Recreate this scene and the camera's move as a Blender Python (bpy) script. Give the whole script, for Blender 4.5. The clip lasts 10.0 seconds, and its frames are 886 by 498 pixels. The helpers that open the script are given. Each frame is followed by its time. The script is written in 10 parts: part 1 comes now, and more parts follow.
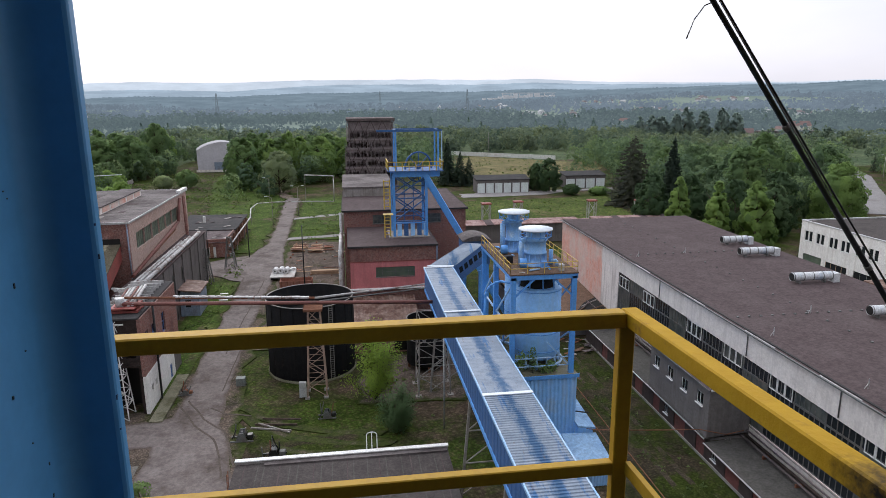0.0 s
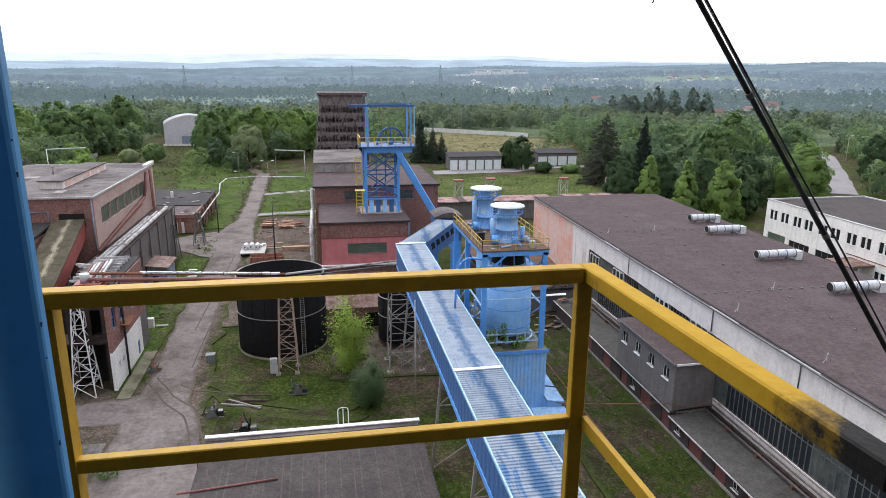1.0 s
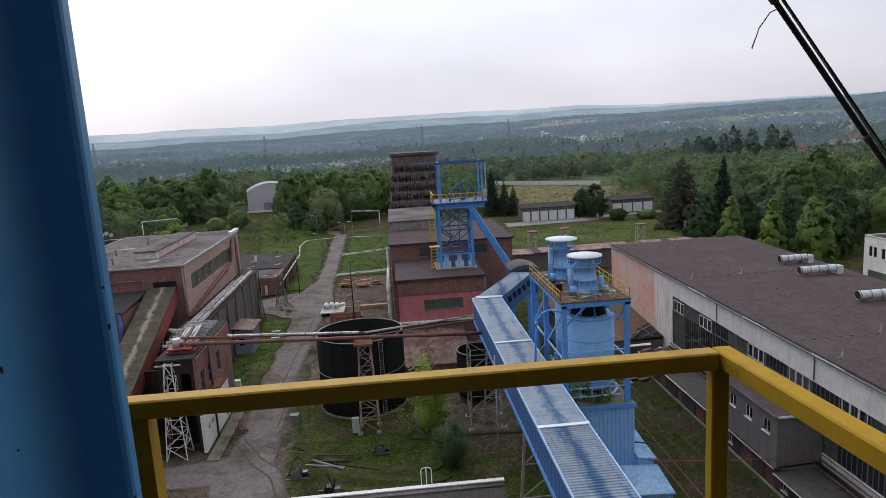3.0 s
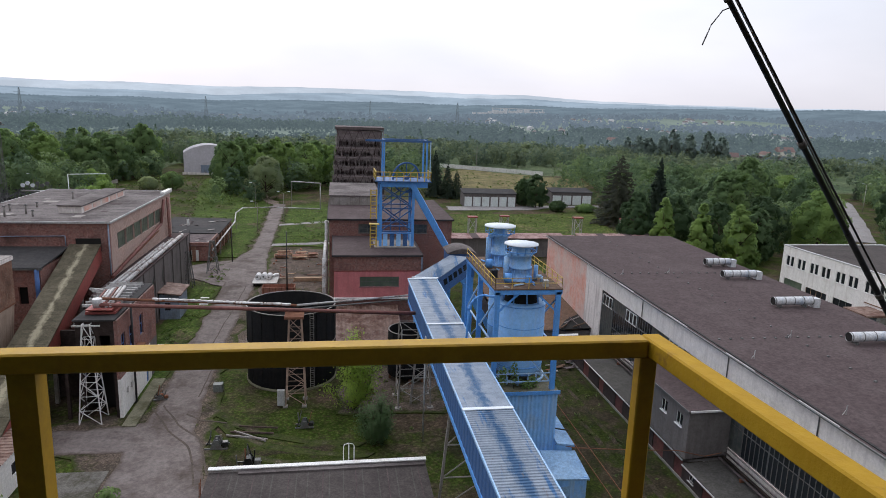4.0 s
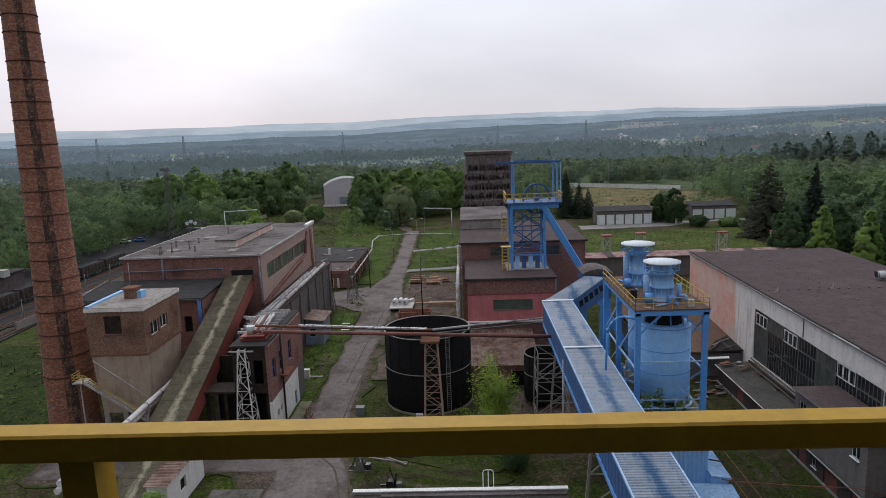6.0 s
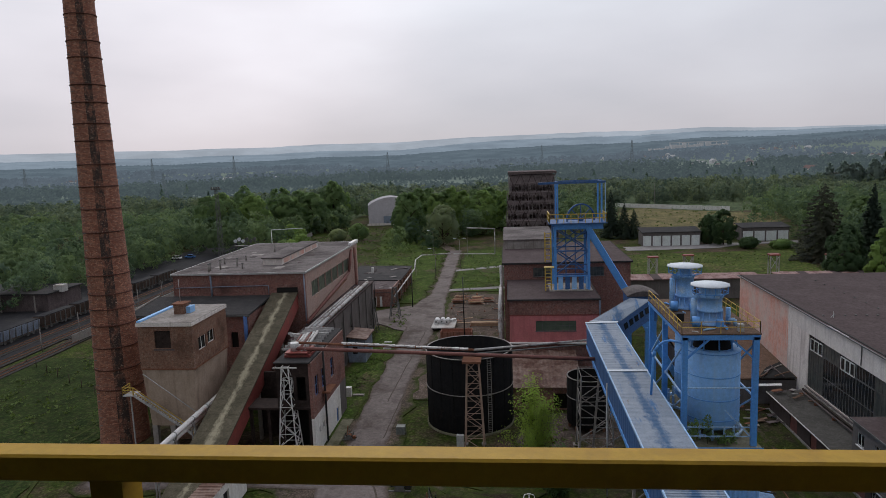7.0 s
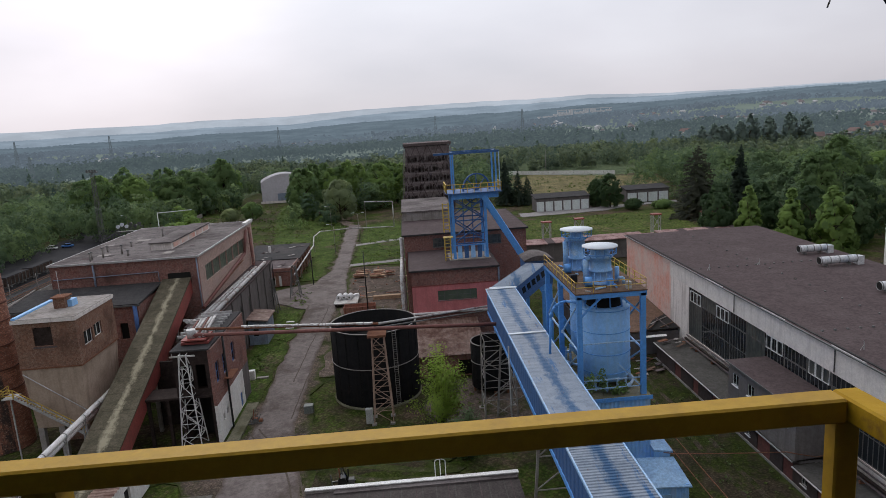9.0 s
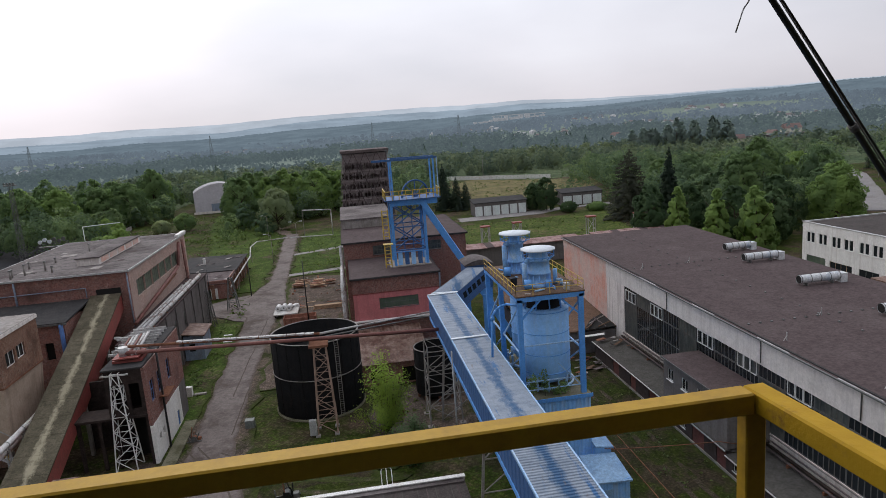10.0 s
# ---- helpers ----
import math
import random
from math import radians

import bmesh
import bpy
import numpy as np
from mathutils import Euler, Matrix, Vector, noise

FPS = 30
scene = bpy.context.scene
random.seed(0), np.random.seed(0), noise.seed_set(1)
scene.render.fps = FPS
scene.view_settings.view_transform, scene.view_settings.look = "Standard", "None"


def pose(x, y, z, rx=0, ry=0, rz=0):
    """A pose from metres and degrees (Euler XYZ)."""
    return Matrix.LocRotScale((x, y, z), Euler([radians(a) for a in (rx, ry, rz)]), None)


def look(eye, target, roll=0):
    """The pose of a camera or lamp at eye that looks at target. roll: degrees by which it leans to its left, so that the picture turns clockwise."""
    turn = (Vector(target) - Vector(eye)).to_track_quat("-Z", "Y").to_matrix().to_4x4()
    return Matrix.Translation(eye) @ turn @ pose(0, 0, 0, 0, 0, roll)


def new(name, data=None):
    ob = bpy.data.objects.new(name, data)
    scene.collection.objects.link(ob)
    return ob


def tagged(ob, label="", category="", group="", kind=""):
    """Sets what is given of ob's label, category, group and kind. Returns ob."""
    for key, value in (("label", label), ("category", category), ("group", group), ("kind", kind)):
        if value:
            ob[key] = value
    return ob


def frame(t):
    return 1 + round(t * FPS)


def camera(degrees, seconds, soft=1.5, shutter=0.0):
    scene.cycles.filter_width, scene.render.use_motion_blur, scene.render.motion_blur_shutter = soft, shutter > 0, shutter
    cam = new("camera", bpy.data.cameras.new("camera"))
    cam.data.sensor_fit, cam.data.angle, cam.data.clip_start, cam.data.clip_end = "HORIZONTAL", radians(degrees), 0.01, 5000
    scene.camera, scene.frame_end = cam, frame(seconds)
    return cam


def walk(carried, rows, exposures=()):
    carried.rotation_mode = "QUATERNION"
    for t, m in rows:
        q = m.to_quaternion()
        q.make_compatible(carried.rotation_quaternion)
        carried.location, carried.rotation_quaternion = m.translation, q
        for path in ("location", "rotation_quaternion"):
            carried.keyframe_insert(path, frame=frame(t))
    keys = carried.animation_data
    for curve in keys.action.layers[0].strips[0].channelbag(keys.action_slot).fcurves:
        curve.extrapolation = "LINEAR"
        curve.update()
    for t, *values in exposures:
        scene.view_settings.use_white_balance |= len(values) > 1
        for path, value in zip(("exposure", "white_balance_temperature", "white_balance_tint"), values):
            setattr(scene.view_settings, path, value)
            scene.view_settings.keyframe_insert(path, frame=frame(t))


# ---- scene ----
cam = camera(67.83, 10.0, soft=0.7)
walk(cam, [
    (0.0, pose(-0.008, -0.476, 38.084, 77.08, 0.36, -8.20)),
    (0.5, pose(0.039, -0.472, 38.020, 73.55, 0.34, -11.23)),
    (1.0, pose(0.040, -0.480, 38.003, 75.09, -0.47, -10.47)),
    (1.5, pose(-0.011, -0.319, 38.033, 76.65, 2.18, -5.19)),
    (2.0, pose(-0.030, -0.283, 38.044, 77.81, 2.46, -4.80)),
    (2.2, pose(-0.032, -0.257, 38.048, 79.11, 3.03, -4.73)),
    (3.3, pose(-0.020, -0.278, 38.068, 79.89, 3.51, -4.61)),
    (3.5, pose(-0.007, -0.291, 38.066, 79.00, 4.76, -5.00)),
    (4.0, pose(-0.002, -0.176, 38.010, 78.13, -1.97, -9.03)),
    (4.5, pose(0.063, 0.109, 37.979, 77.02, 0.72, -15.32)),
    (5.0, pose(-0.082, 0.054, 38.028, 79.80, -0.06, -13.31)),
    (5.5, pose(0.007, 0.263, 37.918, 77.86, 1.30, -4.38)),
    (6.0, pose(-0.049, 0.426, 37.895, 80.11, 2.09, 1.80)),
    (6.2, pose(0.028, 0.313, 37.952, 81.84, 2.76, 3.49)),
    (7.3, pose(0.004, 0.424, 37.918, 81.94, 1.82, 5.92)),
    (7.5, pose(0.033, 0.374, 37.939, 81.66, 1.39, 5.73)),
    (8.0, pose(-0.023, 0.464, 37.915, 81.19, 1.63, 4.08)),
    (8.5, pose(0.003, 0.384, 37.953, 79.11, 4.53, -0.34)),
    (9.0, pose(-0.001, 0.275, 38.006, 79.11, 3.61, -3.52)),
    (9.5, pose(0.015, 0.255, 38.010, 78.90, 2.48, -6.33)),
    (10.0, pose(-0.030, 0.163, 38.069, 79.27, 4.19, -8.93)),
], exposures=[(0.0, 0.50, 6200, 10), (0.7, 0.95, 6200, 10), (1.2, 1.0, 6200, 10), (2.0, 0.53, 6200, 10), (3.5, 0.08, 6200, 10), (4.0, 0.36, 6200, 10), (4.5, 0.20, 6200, 10), (5.5, 0.05, 6200, 10), (6.5, -0.20, 6300, 10), (7.5, -0.40, 6300, 10), (8.5, -0.20, 6300, 10), (10.0, 0.05, 6300, 10)])
from mathutils import geometry


# ---- sky and sun ----
world = bpy.data.worlds.new("sky")
scene.world = world
world.use_nodes = True
wn, wl = world.node_tree.nodes, world.node_tree.links
wn.clear()
w_out = wn.new("ShaderNodeOutputWorld")
w_sky = wn.new("ShaderNodeTexSky")
w_sky.sky_type, w_sky.sun_disc = "NISHITA", False
w_sky.sun_elevation, w_sky.sun_rotation = radians(31), radians(-12)
w_bg = wn.new("ShaderNodeBackground")
w_bg.inputs["Strength"].default_value = 0.06
wl.new(w_sky.outputs[0], w_bg.inputs[0])
# a closed cloud deck: soft grey-white banks over the clear sky
w_co = wn.new("ShaderNodeTexCoord")
w_map = wn.new("ShaderNodeMapping")
w_map.inputs["Scale"].default_value = (1.0, 1.0, 3.0)
wl.new(w_co.outputs["Generated"], w_map.inputs[0])
w_noise = wn.new("ShaderNodeTexNoise")
w_noise.inputs["Scale"].default_value, w_noise.inputs["Detail"].default_value = 2.2, 5.0
w_noise.inputs["Roughness"].default_value = 0.45
wl.new(w_map.outputs[0], w_noise.inputs[0])
w_ramp = wn.new("ShaderNodeValToRGB")
w_ramp.color_ramp.elements[0].position, w_ramp.color_ramp.elements[0].color = 0.30, (0.77, 0.785, 0.845, 1)
w_ramp.color_ramp.elements[1].position, w_ramp.color_ramp.elements[1].color = 0.68, (0.99, 1.0, 1.055, 1)
mid = w_ramp.color_ramp.elements.new(0.52)
mid.color = (0.905, 0.905, 0.96, 1)
wl.new(w_noise.outputs[0], w_ramp.inputs[0])
w_cloud = wn.new("ShaderNodeBackground")
w_cloud.inputs["Strength"].default_value = 0.80
wl.new(w_ramp.outputs[0], w_cloud.inputs[0])
# the deck is brightest towards the hidden low sun and darkens behind
w_dot = wn.new("ShaderNodeVectorMath")
w_dot.operation = "DOT_PRODUCT"
w_dot.inputs[1].default_value = (-0.16, 0.95, 0.26)
wl.new(w_co.outputs["Generated"], w_dot.inputs[0])
w_half = wn.new("ShaderNodeMapRange")
w_half.inputs[1].default_value, w_half.inputs[2].default_value = -1.0, 1.0
w_half.inputs[3].default_value, w_half.inputs[4].default_value = 0.0, 1.0
wl.new(w_dot.outputs["Value"], w_half.inputs[0])
w_pow = wn.new("ShaderNodeMath")
w_pow.operation, w_pow.inputs[1].default_value = "POWER", 1.6
wl.new(w_half.outputs[0], w_pow.inputs[0])
w_str = wn.new("ShaderNodeMath")
w_str.operation, w_str.inputs[1].default_value, w_str.inputs[2].default_value = "MULTIPLY_ADD", 0.70, 0.44
wl.new(w_pow.outputs[0], w_str.inputs[0])
# a dimmer, hazier foot of the sky
w_sep = wn.new("ShaderNodeSeparateXYZ")
wl.new(w_co.outputs["Generated"], w_sep.inputs[0])
w_foot = wn.new("ShaderNodeMapRange")
w_foot.inputs[1].default_value, w_foot.inputs[2].default_value = 0.0, 0.22
w_foot.inputs[3].default_value, w_foot.inputs[4].default_value = 0.76, 0.96
wl.new(w_sep.outputs[2], w_foot.inputs[0])
w_mul = wn.new("ShaderNodeMath")
w_mul.operation = "MULTIPLY"
wl.new(w_str.outputs[0], w_mul.inputs[0])
wl.new(w_foot.outputs[0], w_mul.inputs[1])
# an overcast dome grows brighter towards the zenith
w_dome = wn.new("ShaderNodeMapRange")
w_dome.inputs[1].default_value, w_dome.inputs[2].default_value = 0.36, 0.95
w_dome.inputs[3].default_value, w_dome.inputs[4].default_value = 1.0, 1.9
wl.new(w_sep.outputs[2], w_dome.inputs[0])
w_all = wn.new("ShaderNodeMath")
w_all.operation = "MULTIPLY"
wl.new(w_mul.outputs[0], w_all.inputs[0])
wl.new(w_dome.outputs[0], w_all.inputs[1])
# a brighter, faintly rosy break in the deck where the sun stands behind it
w_near = wn.new("ShaderNodeVectorMath")
w_near.operation = "DOT_PRODUCT"
w_near.inputs[1].default_value = Vector((-0.44, 0.85, 0.29)).normalized()
wl.new(w_co.outputs["Generated"], w_near.inputs[0])
w_peak = wn.new("ShaderNodeMapRange")
w_peak.interpolation_type = "SMOOTHSTEP"
w_peak.inputs[1].default_value, w_peak.inputs[2].default_value = 0.90, 1.0
w_peak.inputs[3].default_value, w_peak.inputs[4].default_value = 0.0, 0.34
wl.new(w_near.outputs["Value"], w_peak.inputs[0])
w_sum = wn.new("ShaderNodeMath")
w_sum.operation = "MULTIPLY_ADD"
wl.new(w_peak.outputs[0], w_sum.inputs[0])
wl.new(w_noise.outputs[0], w_sum.inputs[1])
wl.new(w_all.outputs[0], w_sum.inputs[2])
w_rose = wn.new("ShaderNodeMix")
w_rose.data_type = "RGBA"
wl.new(w_peak.outputs[0], w_rose.inputs[0])
wl.new(w_ramp.outputs[0], w_rose.inputs[6])
w_rose.inputs[7].default_value = (1.06, 0.93, 0.94, 1)
w_low = wn.new("ShaderNodeMapRange")
w_low.inputs[1].default_value, w_low.inputs[2].default_value = 0.02, 0.20
w_low.inputs[3].default_value, w_low.inputs[4].default_value = 1.0, 0.0
wl.new(w_sep.outputs[2], w_low.inputs[0])
w_haze = wn.new("ShaderNodeMix")
w_haze.data_type, w_haze.blend_type = "RGBA", "MULTIPLY"
wl.new(w_low.outputs[0], w_haze.inputs[0])
wl.new(w_rose.outputs[2], w_haze.inputs[6])
w_haze.inputs[7].default_value = (1.0, 0.95, 0.945, 1)
wl.new(w_haze.outputs[2], w_cloud.inputs[0])
wl.new(w_sum.outputs[0], w_cloud.inputs["Strength"])
w_add = wn.new("ShaderNodeMixShader")
w_add.inputs[0].default_value = 0.94
wl.new(w_bg.outputs[0], w_add.inputs[1])
wl.new(w_cloud.outputs[0], w_add.inputs[2])
wl.new(w_add.outputs[0], w_out.inputs[0])

sun = new("sun", bpy.data.lights.new("sun", "SUN"))
sun.data.energy, sun.data.angle, sun.data.color = 0.6, radians(18), (1.0, 0.95, 0.88)
sun.matrix_world = look((-25, 120, 75), (0, 0, 0))


# ---- materials ----
MATS = {}


def link(nt, a, b):
    nt.links.new(a, b)


def node(nt, kind, **values):
    n = nt.nodes.new(kind)
    for key, v in values.items():
        n.inputs[key.replace("_", " ")].default_value = v
    return n


def mix(nt, fac, a, b, mode="MIX"):
    m = nt.nodes.new("ShaderNodeMix")
    m.data_type, m.blend_type = "RGBA", mode
    for sock, v in ((m.inputs[0], fac), (m.inputs[6], a), (m.inputs[7], b)):
        if isinstance(v, bpy.types.NodeSocket):
            nt.links.new(v, sock)
        elif isinstance(v, (int, float)):
            sock.default_value = v
        else:
            sock.default_value = (*v, 1)
    return m.outputs[2]


def ramp(nt, v, lo, hi):
    r = nt.nodes.new("ShaderNodeMapRange")
    r.inputs[1].default_value, r.inputs[2].default_value = lo, hi
    nt.links.new(v, r.inputs[0])
    return r.outputs[0]


def noise_at(nt, co, scale, detail=4.0, stretch=None, rough=0.6):
    if stretch:
        m = nt.nodes.new("ShaderNodeMapping")
        m.inputs["Scale"].default_value = stretch
        nt.links.new(co, m.inputs[0])
        co = m.outputs[0]
    n = node(nt, "ShaderNodeTexNoise", Scale=scale, Detail=detail, Roughness=rough)
    nt.links.new(co, n.inputs["Vector"])
    return n.outputs[0]


def start(name):
    m = bpy.data.materials.new(name)
    m.use_nodes = True
    nt = m.node_tree
    bsdf = nt.nodes["Principled BSDF"]
    co = nt.nodes.new("ShaderNodeTexCoord").outputs["Object"]
    MATS[name] = m
    return m, nt, bsdf, co


def finish(nt, bsdf, colour, rough=0.8, metal=0.0, height=None, strength=0.3, distance=0.02):
    nt.links.new(colour, bsdf.inputs["Base Color"])
    bsdf.inputs["Roughness"].default_value, bsdf.inputs["Metallic"].default_value = rough, metal
    if height is not None:
        b = node(nt, "ShaderNodeBump", Strength=strength, Distance=distance)
        nt.links.new(height, b.inputs["Height"])
        nt.links.new(b.outputs[0], bsdf.inputs["Normal"])


def surface(name, c1, c2, stain, grain=3.0, big=0.25, rough=0.85, metal=0.0, bump=0.3, streak=0.0, stain_at=(0.5, 0.75), vary=0.0, depth=0.7):
    """Two-tone grain, a large-scale stain, and vertical run-off streaks where streak > 0."""
    m, nt, bsdf, co = start(name)
    fine = noise_at(nt, co, grain, 6)
    col = mix(nt, ramp(nt, fine, 0.3, 0.7), c1, c2)
    blot = noise_at(nt, co, big, 7, None, 0.68)
    col = mix(nt, ramp(nt, blot, *stain_at), col, stain)
    speck = noise_at(nt, co, grain * 3.6, 4, None, 0.8)
    shade = mix(nt, ramp(nt, speck, 0.32, 0.68), (0.56, 0.56, 0.56), (1.42, 1.42, 1.42))
    col = mix(nt, depth, col, shade, "MULTIPLY")
    if streak:
        run = noise_at(nt, co, 1.6, 3, (1, 1, 0.08))
        f = nt.nodes.new("ShaderNodeMath")
        f.operation = "MULTIPLY"
        f.inputs[1].default_value = streak
        nt.links.new(ramp(nt, run, 0.5, 0.7), f.inputs[0])
        col = mix(nt, f.outputs[0], col, stain)
    if vary:
        rnd = nt.nodes.new("ShaderNodeObjectInfo").outputs["Random"]
        col = mix(nt, ramp(nt, rnd, 0, 1 / vary), col, (1.25, 1.2, 1.15), "MULTIPLY")
    finish(nt, bsdf, col, rough, metal, fine, bump)
    bsdf.inputs["Specular IOR Level"].default_value = 0.10 if rough > 0.78 else 0.4
    return m


def turf(name, blades, dry, soil, bare, scale=1.0):
    """Rough ground: clumps of grass of several sizes, dry tufts, and bare soil showing through."""
    m, nt, bsdf, co = start(name)
    clump = noise_at(nt, co, 0.55 * scale, 8, None, 0.78)
    col = mix(nt, ramp(nt, clump, 0.36, 0.64), blades[0], blades[1])
    col = mix(nt, ramp(nt, noise_at(nt, co, 1.9 * scale, 6, None, 0.8), 0.50, 0.66), col, dry)
    big = noise_at(nt, co, 0.075 * scale, 9, None, 0.74)
    col = mix(nt, ramp(nt, big, *bare), col, mix(nt, ramp(nt, noise_at(nt, co, 1.3 * scale, 6, None, 0.8), 0.35, 0.65), soil[0], soil[1]))
    col = mix(nt, 0.8, col, mix(nt, ramp(nt, noise_at(nt, co, 0.19 * scale, 5, None, 0.7), 0.36, 0.62), (0.62, 0.66, 0.62), (1.35, 1.30, 1.25)), "MULTIPLY")
    vor = node(nt, "ShaderNodeTexVoronoi", Scale=2.3 * scale)
    nt.links.new(co, vor.inputs["Vector"])
    tuft = mix(nt, ramp(nt, vor.outputs["Distance"], 0.1, 0.6), (1.45, 1.45, 1.4), (0.5, 0.5, 0.5))
    col = mix(nt, 0.65, col, tuft, "MULTIPLY")
    speck = mix(nt, ramp(nt, noise_at(nt, co, 7.0 * scale, 3, None, 0.8), 0.32, 0.68), (0.5, 0.5, 0.5), (1.55, 1.55, 1.5))
    col = mix(nt, 0.8, col, speck, "MULTIPLY")
    finish(nt, bsdf, col, 0.95, 0, clump, 0.8, 0.05)
    bsdf.inputs["Specular IOR Level"].default_value = 0.05
    return m


def frayed(name, rim1, rim2, reach):
    """Lets the surface break up into its surroundings towards the rim of its patch."""
    m = MATS[name]
    nt = m.node_tree
    bsdf = nt.nodes["Principled BSDF"]
    inner = bsdf.inputs["Base Color"].links[0].from_socket
    co = nt.nodes.new("ShaderNodeTexCoord").outputs["Object"]
    way = nt.nodes.new("ShaderNodeAttribute")
    way.attribute_name = "edge"
    far = nt.nodes.new("ShaderNodeMath")
    far.operation, far.inputs[1].default_value = "MULTIPLY", 1.0 / reach
    nt.links.new(way.outputs["Fac"], far.inputs[0])
    both = nt.nodes.new("ShaderNodeMath")
    both.operation, both.inputs[1].default_value = "MULTIPLY_ADD", 1.9
    nt.links.new(noise_at(nt, co, 0.55, 8, None, 0.72), both.inputs[0])
    nt.links.new(far.outputs[0], both.inputs[2])
    rim = mix(nt, ramp(nt, noise_at(nt, co, 1.6, 6, None, 0.8), 0.38, 0.62), rim1, rim2)
    nt.links.new(mix(nt, ramp(nt, both.outputs[0], 1.0, 1.45), rim, inner), bsdf.inputs["Base Color"])


def brick_wall(name, c1, c2, mortar, stain, worn=(0.55, 0.75)):
    m, nt, bsdf, co = start(name)
    sep = nt.nodes.new("ShaderNodeSeparateXYZ")
    nt.links.new(co, sep.inputs[0])
    add = nt.nodes.new("ShaderNodeMath")
    nt.links.new(sep.outputs[0], add.inputs[0])
    nt.links.new(sep.outputs[1], add.inputs[1])
    com = nt.nodes.new("ShaderNodeCombineXYZ")
    nt.links.new(add.outputs[0], com.inputs[0])
    nt.links.new(sep.outputs[2], com.inputs[1])
    b = nt.nodes.new("ShaderNodeTexBrick")
    b.inputs["Scale"].default_value, b.inputs["Brick Width"].default_value = 1.0, 0.26
    b.inputs["Row Height"].default_value, b.inputs["Mortar Size"].default_value = 0.078, 0.011
    b.inputs["Color1"].default_value, b.inputs["Color2"].default_value, b.inputs["Mortar"].default_value = (*c1, 1), (*c2, 1), (*mortar, 1)
    nt.links.new(com.outputs[0], b.inputs["Vector"])
    col = mix(nt, ramp(nt, noise_at(nt, co, 0.9, 5), 0.40, 0.75), b.outputs[0], c2)
    shade = mix(nt, ramp(nt, noise_at(nt, co, 3.2, 4, None, 0.75), 0.3, 0.7), (0.5, 0.5, 0.5), (1.6, 1.6, 1.6))
    col = mix(nt, 0.9, col, shade, "MULTIPLY")
    col = mix(nt, ramp(nt, noise_at(nt, co, 0.22, 6), *worn), col, stain)
    col = mix(nt, ramp(nt, noise_at(nt, co, 2.4, 5, (1, 1, 2.2), 0.8), 0.565, 0.66), col, mortar)
    run = noise_at(nt, co, 1.2, 3, (1, 1, 0.1))
    col = mix(nt, ramp(nt, run, 0.62, 1.0), col, tuple(0.45 * v for v in c1))
    finish(nt, bsdf, col, 0.9, 0, b.outputs[1], -0.4, 0.01)
    bsdf.inputs["Specular IOR Level"].default_value = 0.12
    return m


turf("grass", ((0.025, 0.042, 0.009), (0.062, 0.092, 0.017)), (0.082, 0.070, 0.031), ((0.058, 0.042, 0.030), (0.112, 0.084, 0.062)), (0.46, 0.58))
turf("rough_green", ((0.018, 0.033, 0.010), (0.044, 0.068, 0.017)), (0.062, 0.060, 0.028), ((0.050, 0.040, 0.030), (0.085, 0.068, 0.052)), (0.58, 0.68), 0.8)
turf("verge_green", ((0.040, 0.074, 0.014), (0.082, 0.128, 0.026)), (0.110, 0.104, 0.046), ((0.075, 0.058, 0.042), (0.115, 0.092, 0.066)), (0.54, 0.64), 0.8)
turf("meadow", ((0.045, 0.070, 0.016), (0.080, 0.116, 0.025)), (0.15, 0.13, 0.06), ((0.11, 0.085, 0.05), (0.16, 0.13, 0.08)), (0.56, 0.66), 0.5)
turf("dirt", ((0.145, 0.110, 0.096), (0.225, 0.182, 0.162)), (0.165, 0.128, 0.108), ((0.05, 0.058, 0.02), (0.09, 0.088, 0.04)), (0.55, 0.62), 1.6)
turf("verge", ((0.086, 0.067, 0.056), (0.149, 0.119, 0.103)), (0.104, 0.079, 0.063), ((0.036, 0.045, 0.014), (0.068, 0.070, 0.031)), (0.50, 0.58), 1.6)
turf("yard_earth", ((0.102, 0.078, 0.068), (0.174, 0.140, 0.124)), (0.119, 0.090, 0.075), ((0.043, 0.048, 0.017), (0.072, 0.070, 0.032)), (0.54, 0.62), 1.6)
turf("mud_edge", ((0.034, 0.027, 0.019), (0.072, 0.057, 0.041)), (0.052, 0.045, 0.026), ((0.020, 0.030, 0.007), (0.042, 0.056, 0.012)), (0.45, 0.54), 1.5)
turf("rut_earth", ((0.050, 0.039, 0.030), (0.088, 0.070, 0.056)), (0.060, 0.048, 0.034), ((0.024, 0.034, 0.009), (0.044, 0.056, 0.014)), (0.46, 0.55), 2.2)
surface("old_slab", (0.125, 0.115, 0.102), (0.175, 0.162, 0.146), (0.075, 0.070, 0.052), grain=1.6, big=0.5, stain_at=(0.45, 0.62))
surface("road", (0.146, 0.121, 0.112), (0.190, 0.163, 0.153), (0.088, 0.070, 0.061), grain=0.5, big=0.14, stain_at=(0.48, 0.64), bump=0.3, depth=0.6, rough=0.85)
frayed("road", (0.070, 0.054, 0.044), (0.125, 0.100, 0.086), 1.0)
for name_ in ("verge", "yard_earth", "mud_edge", "verge_green"):
    frayed(name_, (0.024, 0.037, 0.010), (0.064, 0.076, 0.022), 1.8)
surface("far_asphalt", (0.22, 0.21, 0.21), (0.3, 0.28, 0.27), (0.17, 0.15, 0.14), grain=0.8, big=0.1)
surface("concrete", (0.276, 0.253, 0.2346), (0.368, 0.3404, 0.3174), (0.1564, 0.1334, 0.115), grain=1.6, big=0.3, streak=0.6, depth=0.35)
